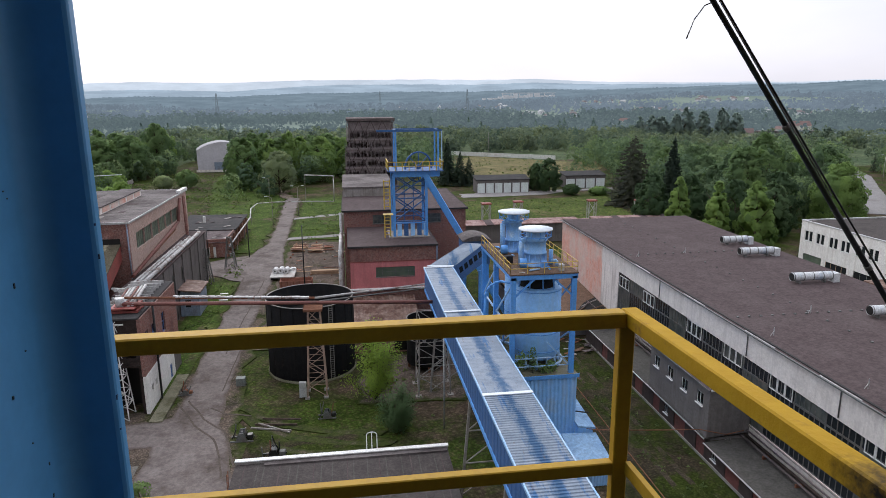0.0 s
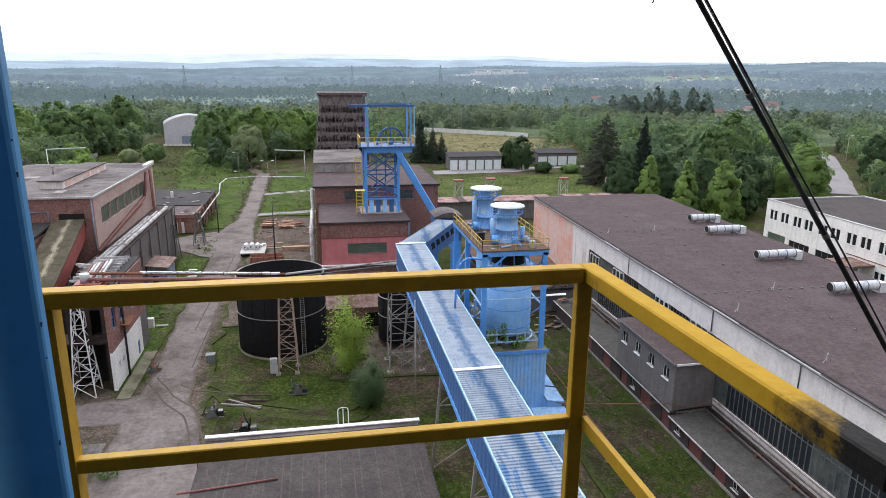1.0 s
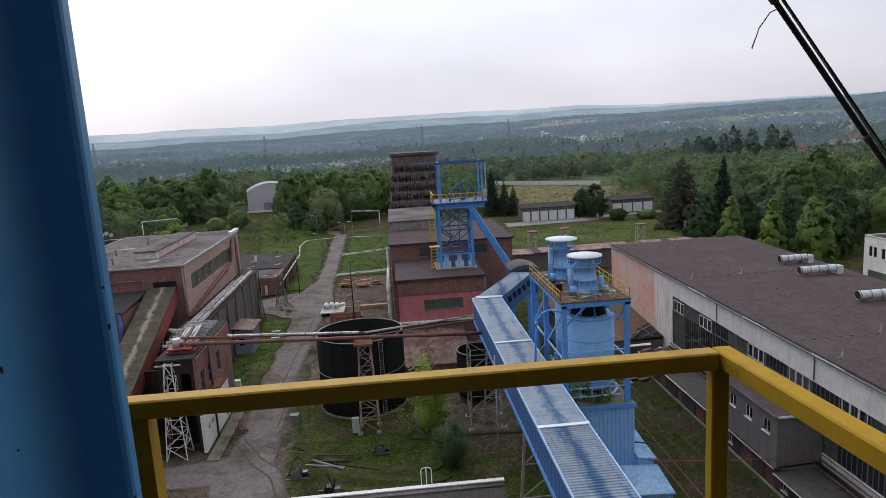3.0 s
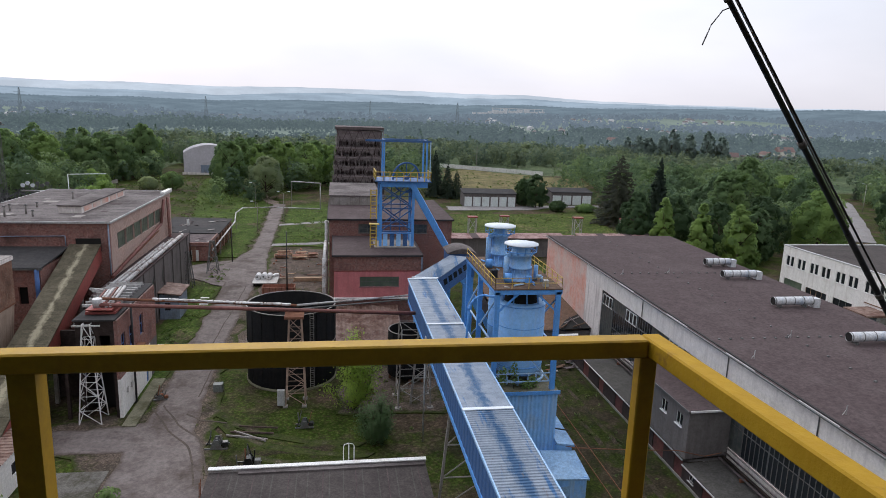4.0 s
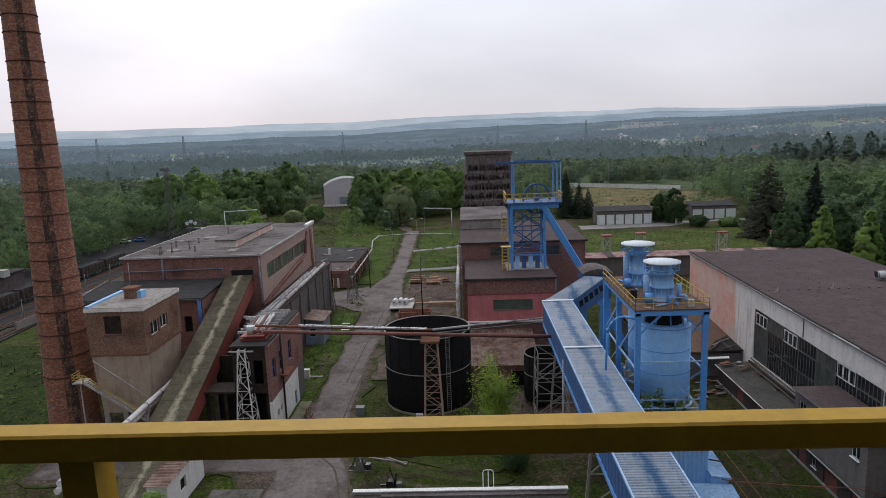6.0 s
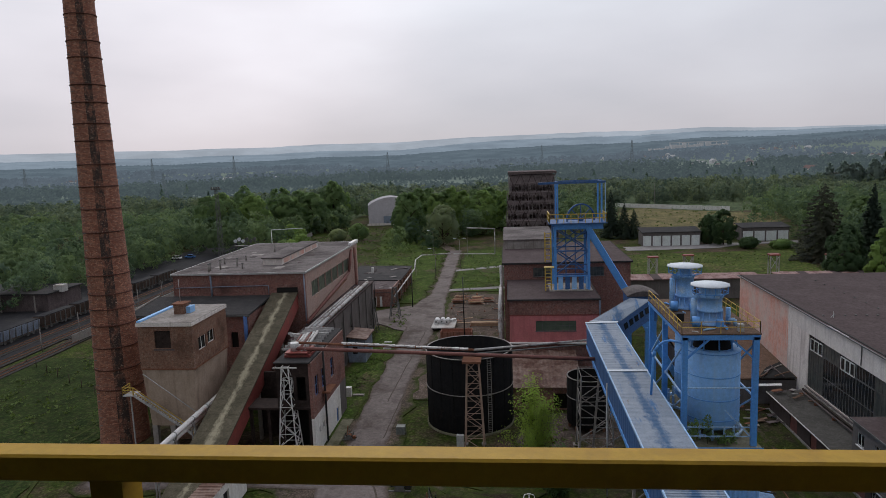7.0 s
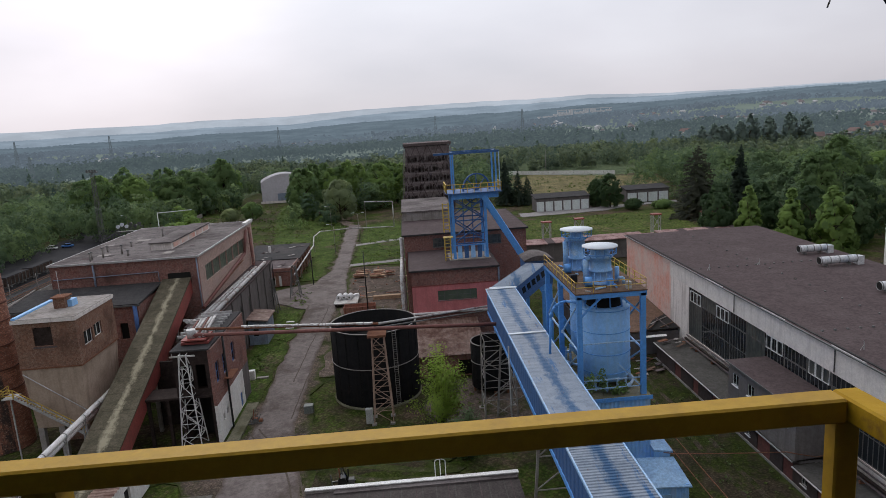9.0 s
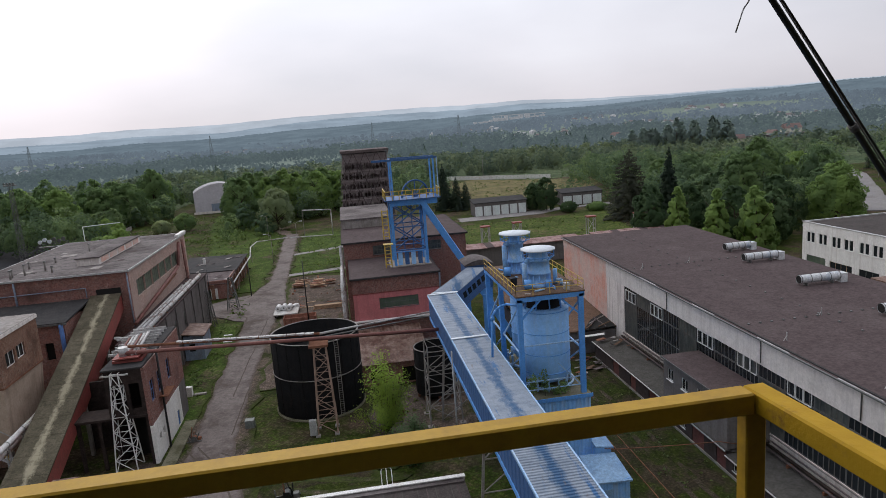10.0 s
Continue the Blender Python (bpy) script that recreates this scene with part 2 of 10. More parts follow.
surface("parapet_plaster", (0.67, 0.625, 0.59), (0.77, 0.725, 0.69), (0.46, 0.42, 0.40), grain=1.2, big=0.2, streak=0.45, stain_at=(0.58, 0.82), depth=0.3)
surface("pale_plaster", (0.72, 0.66, 0.62), (0.81, 0.755, 0.715), (0.40, 0.34, 0.31), grain=1.4, big=0.16, streak=0.7, stain_at=(0.54, 0.78), depth=0.35)
surface("pink_plaster", (0.66, 0.315, 0.245), (0.75, 0.46, 0.375), (0.66, 0.53, 0.47), grain=0.9, big=0.16, streak=0.6, stain_at=(0.42, 0.6), depth=0.35)
surface("grey_plaster", (0.135, 0.122, 0.118), (0.18, 0.163, 0.158), (0.08, 0.07, 0.068), grain=1.2, big=0.3, streak=0.5, depth=0.35)
surface("white_wall", (0.744, 0.72, 0.684), (0.84, 0.816, 0.78), (0.576, 0.528, 0.48), grain=1.0, big=0.12, streak=0.5, stain_at=(0.55, 0.8), depth=0.35)
surface("rose_paint", (0.50, 0.165, 0.17), (0.58, 0.215, 0.215), (0.36, 0.13, 0.125), grain=1.2, big=0.3, streak=0.6, depth=0.35)
brick_wall("brick", (0.161, 0.064, 0.053), (0.241, 0.112, 0.092), (0.276, 0.207, 0.184), (0.110, 0.063, 0.055))
brick_wall("pale_brick", (0.33, 0.215, 0.180), (0.42, 0.295, 0.250), (0.40, 0.315, 0.275), (0.40, 0.305, 0.265), worn=(0.45, 0.65))
brick_wall("hut_brick", (0.155, 0.073, 0.046), (0.215, 0.112, 0.076), (0.284, 0.215, 0.172), (0.103, 0.058, 0.043), worn=(0.5, 0.7))
surface("felt_roof", (0.068, 0.050, 0.050), (0.090, 0.068, 0.068), (0.108, 0.086, 0.084), grain=0.7, big=0.12, rough=0.9, stain_at=(0.5, 0.75))
surface("shed_pink", (0.27, 0.175, 0.165), (0.36, 0.255, 0.24), (0.16, 0.085, 0.075), grain=0.8, big=0.35, rough=0.85, stain_at=(0.46, 0.62))
surface("wet_mud", (0.075, 0.060, 0.050), (0.11, 0.088, 0.074), (0.06, 0.05, 0.04), grain=2, big=0.5)
surface("dark_felt", (0.038, 0.037, 0.038), (0.056, 0.054, 0.054), (0.085, 0.075, 0.072), grain=1.1, big=0.13, rough=0.9)
surface("pale_felt", (0.132, 0.116, 0.113), (0.189, 0.167, 0.161), (0.075, 0.063, 0.061), grain=0.9, big=0.14, rough=0.9, stain_at=(0.44, 0.64))
surface("near_felt", (0.056, 0.048, 0.045), (0.079, 0.068, 0.064), (0.040, 0.034, 0.033), grain=1.2, big=0.2, rough=0.85)
surface("mossy_concrete", (0.155, 0.145, 0.10), (0.21, 0.195, 0.14), (0.09, 0.088, 0.05), grain=1.5, big=0.35, stain_at=(0.45, 0.62))
m, nt, bsdf, co = start("mossy_streaked")
base_ = mix(nt, ramp(nt, noise_at(nt, co, 1.5, 6), 0.3, 0.7), (0.080, 0.070, 0.048), (0.128, 0.112, 0.080))
base_ = mix(nt, ramp(nt, noise_at(nt, co, 0.35, 7, None, 0.68), 0.45, 0.62), base_, (0.072, 0.064, 0.043))
base_ = mix(nt, 0.8, base_, mix(nt, ramp(nt, noise_at(nt, co, 5.0, 4, None, 0.8), 0.32, 0.68), (0.55, 0.55, 0.55), (1.45, 1.45, 1.45)), "MULTIPLY")
sepc = nt.nodes.new("ShaderNodeSeparateXYZ")
nt.links.new(co, sepc.inputs[0])
off_c = nt.nodes.new("ShaderNodeMath")
skew_c = nt.nodes.new("ShaderNodeMath")
skew_c.operation, skew_c.inputs[1].default_value = "MULTIPLY_ADD", 0.055
nt.links.new(sepc.outputs[1], skew_c.inputs[0])
nt.links.new(sepc.outputs[0], skew_c.inputs[2])
off_c.operation, off_c.inputs[1].default_value = "ADD", -1.39
nt.links.new(skew_c.outputs[0], off_c.inputs[0])
abs_c = nt.nodes.new("ShaderNodeMath")
abs_c.operation = "ABSOLUTE"
nt.links.new(off_c.outputs[0], abs_c.inputs[0])
rag_c = nt.nodes.new("ShaderNodeMath")
rag_c.operation, rag_c.inputs[1].default_value = "MULTIPLY_ADD", 2.6
nt.links.new(noise_at(nt, co, 0.8, 7, (1, 0.5, 1), 0.75), rag_c.inputs[0])
nt.links.new(abs_c.outputs[0], rag_c.inputs[2])
base_ = mix(nt, ramp(nt, rag_c.outputs[0], 1.85, 1.35), base_, (0.30, 0.27, 0.19))
finish(nt, bsdf, base_, 0.9, 0, noise_at(nt, co, 3, 5), 0.4)
bsdf.inputs["Specular IOR Level"].default_value = 0.1
surface("red_paint", (0.24, 0.05, 0.045), (0.30, 0.075, 0.06), (0.15, 0.06, 0.045), grain=2, big=0.4, streak=0.5, rough=0.6)
surface("blue_steel", (0.085, 0.285, 0.68), (0.115, 0.335, 0.74), (0.16, 0.22, 0.32), grain=1.5, big=0.35, rough=0.55, streak=0.25, stain_at=(0.60, 0.82), bump=0.1, depth=0.4)
# Darker blue tone, used on gallery sides, headframe braces and deck.
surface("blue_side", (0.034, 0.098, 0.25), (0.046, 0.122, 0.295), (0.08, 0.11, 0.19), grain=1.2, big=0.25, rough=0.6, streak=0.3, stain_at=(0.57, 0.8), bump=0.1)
surface("blue_sheet", (0.20, 0.35, 0.54), (0.28, 0.42, 0.58), (0.13, 0.26, 0.46), grain=0.8, big=0.2, rough=0.55, streak=0.25, stain_at=(0.45, 0.65), bump=0.1)
surface("blue_clad", (0.20, 0.44, 0.79), (0.25, 0.49, 0.83), (0.38, 0.46, 0.55), grain=0.9, big=0.25, rough=0.55, streak=0.5, stain_at=(0.54, 0.8), bump=0.1, depth=0.3)
m, nt, bsdf, co = start("roof_blue")
base_ = mix(nt, ramp(nt, noise_at(nt, co, 0.9, 6), 0.3, 0.7), (0.150, 0.190, 0.245), (0.235, 0.278, 0.335))
base_ = mix(nt, ramp(nt, noise_at(nt, co, 1.1, 6, (1, 0.10, 0.10), 0.7), 0.55, 0.63), base_, (0.030, 0.115, 0.270))
sepg = nt.nodes.new("ShaderNodeSeparateXYZ")
nt.links.new(co, sepg.inputs[0])
mid_g = nt.nodes.new("ShaderNodeMath")
mid_g.operation = "ABSOLUTE"
nt.links.new(sepg.outputs[0], mid_g.inputs[0])
rag_g = nt.nodes.new("ShaderNodeMath")
rag_g.operation, rag_g.inputs[1].default_value = "MULTIPLY_ADD", 2.4
nt.links.new(noise_at(nt, co, 0.9, 7, (1, 0.5, 1), 0.78), rag_g.inputs[0])
nt.links.new(mid_g.outputs[0], rag_g.inputs[2])
base_ = mix(nt, ramp(nt, rag_g.outputs[0], 1.85, 1.35), base_, (0.016, 0.075, 0.175))
base_ = mix(nt, ramp(nt, noise_at(nt, co, 1.7, 7, (1, 0.22, 0.22), 0.75), 0.60, 0.70), base_, (0.140, 0.105, 0.085))
finish(nt, bsdf, mix(nt, 0.6, base_, mix(nt, ramp(nt, noise_at(nt, co, 6.0, 4), 0.3, 0.7), (0.7, 0.7, 0.72), (1.25, 1.25, 1.25)), "MULTIPLY"), 0.6, 0, noise_at(nt, co, 8, 4), 0.1)
surface("silo_blue", (0.25, 0.51, 0.87), (0.30, 0.56, 0.91), (0.40, 0.52, 0.68), grain=0.7, big=0.3, rough=0.5, streak=0.35, stain_at=(0.58, 0.8), bump=0.05, depth=0.3)
surface("deck_rust", (0.085, 0.055, 0.038), (0.16, 0.105, 0.075), (0.06, 0.05, 0.04), grain=1.6, big=0.5, rough=0.8)
surface("chalk_blue", (0.24, 0.42, 0.66), (0.33, 0.50, 0.72), (0.44, 0.52, 0.60), grain=1.8, big=0.6, rough=0.6, streak=0.4)
surface("filter_blue", (0.165, 0.37, 0.70), (0.24, 0.44, 0.74), (0.38, 0.50, 0.62), grain=2.2, big=0.9, rough=0.6, streak=0.5, stain_at=(0.5, 0.7))
surface("lid_white", (0.62, 0.67, 0.72), (0.70, 0.74, 0.78), (0.50, 0.56, 0.62), grain=2, big=0.6, rough=0.6, depth=0.2)
surface("rail_yellow", (0.43, 0.245, 0.009), (0.50, 0.298, 0.014), (0.25, 0.13, 0.018), grain=14, big=2.6, rough=0.62, stain_at=(0.52, 0.80), bump=0.05, depth=0.18)
surface("site_yellow", (0.50, 0.34, 0.05), (0.58, 0.42, 0.08), (0.28, 0.17, 0.06), grain=2, big=0.8, rough=0.6)
surface("burnt_steel", (0.006, 0.0055, 0.005), (0.020, 0.017, 0.014), (0.07, 0.05, 0.015), grain=9, big=3.0, rough=0.85, bump=0.4, stain_at=(0.58, 0.7))
m, nt, bsdf, co = start("charred_rail")
sepr = nt.nodes.new("ShaderNodeSeparateXYZ")
nt.links.new(co, sepr.inputs[0])
yl = mix(nt, ramp(nt, noise_at(nt, co, 14, 6), 0.3, 0.7), (0.43, 0.245, 0.009), (0.50, 0.298, 0.014))
bsdf.inputs["Specular IOR Level"].default_value = 0.2
yl = mix(nt, ramp(nt, noise_at(nt, co, 5.0, 6, None, 0.7), 0.60, 0.72), yl, (0.24, 0.12, 0.03))
bk_ = mix(nt, ramp(nt, noise_at(nt, co, 9, 6), 0.3, 0.7), (0.006, 0.0055, 0.005), (0.022, 0.018, 0.014))
wob = nt.nodes.new("ShaderNodeMath")
wob.operation, wob.inputs[1].default_value = "MULTIPLY_ADD", 0.42
nt.links.new(noise_at(nt, co, 7.0, 5, None, 0.7), wob.inputs[0])
nt.links.new(sepr.outputs[1], wob.inputs[2])
finish(nt, bsdf, mix(nt, ramp(nt, wob.outputs[0], -0.79, -0.91), yl, bk_), 0.7, 0, noise_at(nt, co, 30, 4), 0.15)
surface("column_blue", (0.082, 0.275, 0.53), (0.095, 0.30, 0.57), (0.065, 0.23, 0.46), grain=3, big=0.8, rough=0.4, stain_at=(0.5, 0.9), bump=0.05, depth=0.15)
surface("column_edge", (0.03, 0.07, 0.15), (0.05, 0.10, 0.20), (0.06, 0.05, 0.05), grain=6, big=1.2, rough=0.5)
surface("black_paint", (0.010, 0.011, 0.012), (0.022, 0.022, 0.024), (0.05, 0.045, 0.04), grain=6, big=1.2, rough=0.4)
surface("cable", (0.02, 0.02, 0.02), (0.03, 0.03, 0.03), (0.05, 0.05, 0.05), grain=10, big=2, rough=0.5)
surface("tank_black", (0.006, 0.0065, 0.007), (0.011, 0.011, 0.0115), (0.026, 0.018, 0.014), grain=1.2, big=0.35, rough=0.8, streak=0.3, stain_at=(0.6, 0.85))
surface("rust", (0.17, 0.075, 0.045), (0.25, 0.12, 0.075), (0.11, 0.055, 0.04), grain=1.8, big=0.5, rough=0.85)
surface("pipe_red", (0.164, 0.0615, 0.0533), (0.2132, 0.0902, 0.0738), (0.1066, 0.0492, 0.041), grain=1.6, big=0.4, rough=0.7)
surface("rust_sheet", (0.20, 0.125, 0.095), (0.29, 0.21, 0.175), (0.11, 0.052, 0.036), grain=0.6, big=0.5, rough=0.7, streak=0.4, stain_at=(0.42, 0.58))
surface("old_timber", (0.098, 0.078, 0.078), (0.165, 0.134, 0.132), (0.055, 0.044, 0.045), grain=1.2, big=0.3, rough=0.9, streak=0.3)
surface("timber_frame", (0.205, 0.172, 0.172), (0.29, 0.25, 0.248), (0.11, 0.088, 0.088), grain=2, big=0.5, rough=0.9)
surface("galvanised", (0.42, 0.42, 0.42), (0.52, 0.52, 0.52), (0.30, 0.26, 0.23), grain=1.6, big=0.6, rough=0.55, metal=0.3)
surface("insulated", (0.40, 0.39, 0.385), (0.54, 0.53, 0.52), (0.20, 0.145, 0.125), grain=1.0, big=0.5, rough=0.6, stain_at=(0.50, 0.64))
surface("duct_white", (0.55, 0.56, 0.57), (0.66, 0.66, 0.66), (0.32, 0.38, 0.47), grain=1.2, big=0.4, rough=0.5, stain_at=(0.52, 0.7))
surface("lattice_pale", (0.42, 0.41, 0.39), (0.52, 0.51, 0.48), (0.27, 0.17, 0.13), grain=2, big=0.5, rough=0.7)
surface("pylon_buff", (0.31, 0.205, 0.155), (0.40, 0.285, 0.225), (0.20, 0.12, 0.09), grain=2, big=0.6, rough=0.75)
surface("lattice_grey", (0.22, 0.205, 0.19), (0.30, 0.28, 0.26), (0.17, 0.11, 0.085), grain=2, big=0.5, rough=0.75)
surface("white_paint", (0.66, 0.65, 0.63), (0.76, 0.75, 0.73), (0.5, 0.46, 0.42), grain=2, big=0.5, rough=0.6)
surface("window_frame_white", (0.66, 0.66, 0.65), (0.74, 0.74, 0.73), (0.5, 0.48, 0.46), grain=3, big=1, rough=0.5)
surface("frame_dark", (0.10, 0.105, 0.10), (0.16, 0.16, 0.155), (0.09, 0.065, 0.05), grain=2, big=0.5, rough=0.6)
surface("mullion_grey", (0.080, 0.083, 0.083), (0.125, 0.125, 0.122), (0.14, 0.11, 0.09), grain=2, big=0.5, rough=0.6)
surface("door_brown", (0.13, 0.045, 0.04), (0.17, 0.065, 0.055), (0.08, 0.045, 0.04), grain=1.5, big=0.5, rough=0.75, vary=1.0)
surface("door_blue", (0.06, 0.13, 0.33), (0.08, 0.17, 0.40), (0.06, 0.09, 0.2), grain=2, big=0.7, rough=0.6)
surface("garage_pale", (0.66, 0.71, 0.70), (0.74, 0.78, 0.76), (0.50, 0.53, 0.51), grain=0.8, big=0.4, rough=0.6, streak=0.3, depth=0.4)
surface("brown_felt", (0.115, 0.072, 0.050), (0.165, 0.105, 0.075), (0.07, 0.05, 0.038), grain=1.2, big=0.25, rough=0.9)
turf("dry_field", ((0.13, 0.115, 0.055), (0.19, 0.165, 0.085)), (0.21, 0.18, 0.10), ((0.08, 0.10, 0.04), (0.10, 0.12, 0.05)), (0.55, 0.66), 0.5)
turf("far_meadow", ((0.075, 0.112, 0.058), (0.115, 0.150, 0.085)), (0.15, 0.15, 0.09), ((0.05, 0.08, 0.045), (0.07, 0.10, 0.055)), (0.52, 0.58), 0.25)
surface("panel_green", (0.14, 0.155, 0.145), (0.18, 0.195, 0.18), (0.11, 0.11, 0.10), grain=1.5, big=0.5, rough=0.6)
# Darker copy of sheet_grey, offsetting the sky light on the arched roof.
surface("roof_grey_dimmed", (0.34, 0.33, 0.345), (0.40, 0.39, 0.40), (0.27, 0.25, 0.25), grain=0.3, big=0.1, rough=0.8)
surface("sheet_grey", (0.52, 0.49, 0.53), (0.58, 0.55, 0.59), (0.44, 0.41, 0.43), grain=0.3, big=0.1, rough=0.8, streak=0.2, depth=0.25)
surface("pale_timber", (0.38, 0.26, 0.17), (0.50, 0.36, 0.25), (0.28, 0.18, 0.12), grain=2, big=0.8, rough=0.85, vary=1.0)
surface("brick_stack", (0.24, 0.11, 0.08), (0.33, 0.17, 0.125), (0.16, 0.10, 0.08), grain=3, big=0.8, vary=1.0)
surface("coal_grey", (0.018, 0.018, 0.021), (0.032, 0.031, 0.034), (0.050, 0.047, 0.045), grain=1.0, big=0.08, bump=0.6)
surface("annex_wall", (0.060, 0.045, 0.042), (0.088, 0.070, 0.066), (0.05, 0.042, 0.040), grain=1.2, big=0.3, streak=0.5, depth=0.4)
surface("wagon_brown", (0.065, 0.045, 0.036), (0.10, 0.072, 0.058), (0.04, 0.034, 0.032), grain=1.2, big=0.4, streak=0.4)
surface("ballast", (0.027, 0.024, 0.023), (0.042, 0.037, 0.034), (0.027, 0.030, 0.017), grain=3, big=0.3, bump=0.8)
surface("wagon_blue", (0.19, 0.23, 0.31), (0.24, 0.29, 0.37), (0.13, 0.12, 0.12), grain=1.2, big=0.4, rough=0.6, streak=0.4)
surface("bark", (0.06, 0.045, 0.035), (0.11, 0.085, 0.065), (0.05, 0.05, 0.03), grain=3, big=0.8)
surface("house_wall", (0.55, 0.52, 0.47), (0.65, 0.62, 0.57), (0.42, 0.38, 0.33), grain=0.8, big=0.2, vary=1.0)
surface("tile_red", (0.150, 0.108, 0.102), (0.190, 0.135, 0.126), (0.125, 0.095, 0.090), grain=0.8, big=0.3, vary=1.0)
surface("car_blue", (0.05, 0.16, 0.42), (0.06, 0.18, 0.45), (0.05, 0.12, 0.3), grain=2, big=0.6, rough=0.3)
surface("car_white", (0.7, 0.7, 0.7), (0.75, 0.75, 0.75), (0.6, 0.6, 0.6), grain=2, big=0.6, rough=0.3)
surface("tan_plaster", (0.37, 0.285, 0.22), (0.45, 0.355, 0.28), (0.21, 0.155, 0.118), grain=1.2, big=0.3, streak=0.6, depth=0.35)
surface("upper_plaster", (0.149, 0.135, 0.128), (0.198, 0.183, 0.176), (0.108, 0.097, 0.090), grain=1.2, big=0.3, streak=0.5, depth=0.4)
surface("annex_felt", (0.070, 0.066, 0.059), (0.097, 0.092, 0.084), (0.050, 0.045, 0.041), grain=1.2, big=0.2, rough=0.9)
surface("hoop_iron", (0.085, 0.038, 0.030), (0.135, 0.062, 0.046), (0.04, 0.025, 0.022), grain=3, big=0.8)
# Near-black brown: grimy parts, the annex's painted shade, and the unseen tower.
surface("soot_and_shade", (0.030, 0.022, 0.020), (0.055, 0.040, 0.035), (0.018, 0.015, 0.014), grain=1.5, big=0.4)
surface("rubber", (0.02, 0.02, 0.02), (0.03, 0.03, 0.03), (0.05, 0.045, 0.04), grain=5, big=1)


def leafy(name, c1, c2, c3, rough=0.75):
    m, nt, bsdf, co = start(name)
    rnd = nt.nodes.new("ShaderNodeNewGeometry").outputs["Random Per Island"]
    col = mix(nt, ramp(nt, rnd, -0.6, 1.6), c1, c2)
    col = mix(nt, ramp(nt, noise_at(nt, co, 0.045, 4), 0.40, 0.60), col, c3)
    flat = nt.nodes.new("ShaderNodeMapping")
    flat.inputs["Scale"].default_value = (1, 1, 0.25)
    nt.links.new(co, flat.inputs[0])
    cell = node(nt, "ShaderNodeTexVoronoi", Scale=0.125)
    nt.links.new(flat.outputs[0], cell.inputs["Vector"])
    pick = nt.nodes.new("ShaderNodeSeparateColor")
    nt.links.new(cell.outputs["Color"], pick.inputs[0])
    col = mix(nt, 1.0, col, mix(nt, pick.outputs[0], (0.74, 0.77, 0.86), (1.26, 1.22, 1.04)), "MULTIPLY")
    finish(nt, bsdf, col, rough)
    bsdf.inputs["Specular IOR Level"].default_value = 0.2
    thin = nt.nodes.new("ShaderNodeBsdfTranslucent")
    nt.links.new(col, thin.inputs[0])
    both = nt.nodes.new("ShaderNodeMixShader")
    both.inputs[0].default_value = 0.45
    nt.links.new(bsdf.outputs[0], both.inputs[1])
    nt.links.new(thin.outputs[0], both.inputs[2])
    nt.links.new(both.outputs[0], nt.nodes["Material Output"].inputs[0])
    return m


leafy("leaf_mid", (0.142, 0.222, 0.082), (0.235, 0.330, 0.118), (0.155, 0.245, 0.094))
leafy("leaf_bright", (0.185, 0.285, 0.080), (0.290, 0.405, 0.112), (0.205, 0.310, 0.092))
leafy("leaf_fresh", (0.19, 0.28, 0.045), (0.30, 0.40, 0.07), (0.22, 0.33, 0.06))
leafy("leaf_dark", (0.104, 0.168, 0.078), (0.172, 0.245, 0.104), (0.118, 0.188, 0.086))
# Darkest leaf tone: its in-fill trees stand for the shaded gaps between maples.
leafy("leaf_shade", (0.055, 0.100, 0.046), (0.100, 0.155, 0.064), (0.066, 0.115, 0.052))
leafy("leaf_willow", (0.245, 0.300, 0.150), (0.345, 0.400, 0.205), (0.265, 0.325, 0.165))
leafy("needles", (0.036, 0.056, 0.044), (0.064, 0.090, 0.062), (0.046, 0.068, 0.050))
leafy("needles_brown", (0.066, 0.074, 0.054), (0.106, 0.114, 0.076), (0.086, 0.086, 0.062))
leafy("wood_mixed", (0.130, 0.195, 0.092), (0.215, 0.292, 0.124), (0.118, 0.182, 0.100))
# Haze painted into the leaf colours of the middle distance: paler and bluer.
leafy("wood_mid_hazed", (0.150, 0.196, 0.122), (0.225, 0.270, 0.152), (0.128, 0.176, 0.126))
leafy("spruce_hazed", (0.100, 0.152, 0.120), (0.155, 0.212, 0.155), (0.112, 0.168, 0.134))
leafy("clump_hazed", (0.250, 0.325, 0.275), (0.330, 0.400, 0.330), (0.265, 0.340, 0.290))
leafy("grass_tuft", (0.070, 0.115, 0.025), (0.125, 0.170, 0.045), (0.10, 0.13, 0.042))


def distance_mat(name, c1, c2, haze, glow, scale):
    """Far backdrop only: haze from kilometres of bright air, painted in as emission."""
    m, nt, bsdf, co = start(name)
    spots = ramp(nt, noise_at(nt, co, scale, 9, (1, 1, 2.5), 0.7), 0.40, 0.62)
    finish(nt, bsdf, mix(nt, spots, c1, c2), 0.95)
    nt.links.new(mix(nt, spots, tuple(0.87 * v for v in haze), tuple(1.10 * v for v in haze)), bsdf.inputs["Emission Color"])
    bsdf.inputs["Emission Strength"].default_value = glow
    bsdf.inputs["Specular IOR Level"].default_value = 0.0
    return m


# Distant woods, pylons, walls and roofs glow with a painted haze colour.
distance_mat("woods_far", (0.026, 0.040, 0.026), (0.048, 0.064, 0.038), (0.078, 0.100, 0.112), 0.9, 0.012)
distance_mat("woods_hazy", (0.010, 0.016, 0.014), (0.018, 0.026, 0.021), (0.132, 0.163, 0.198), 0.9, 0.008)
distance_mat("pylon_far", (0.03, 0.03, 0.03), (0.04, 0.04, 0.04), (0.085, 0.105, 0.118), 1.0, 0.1)
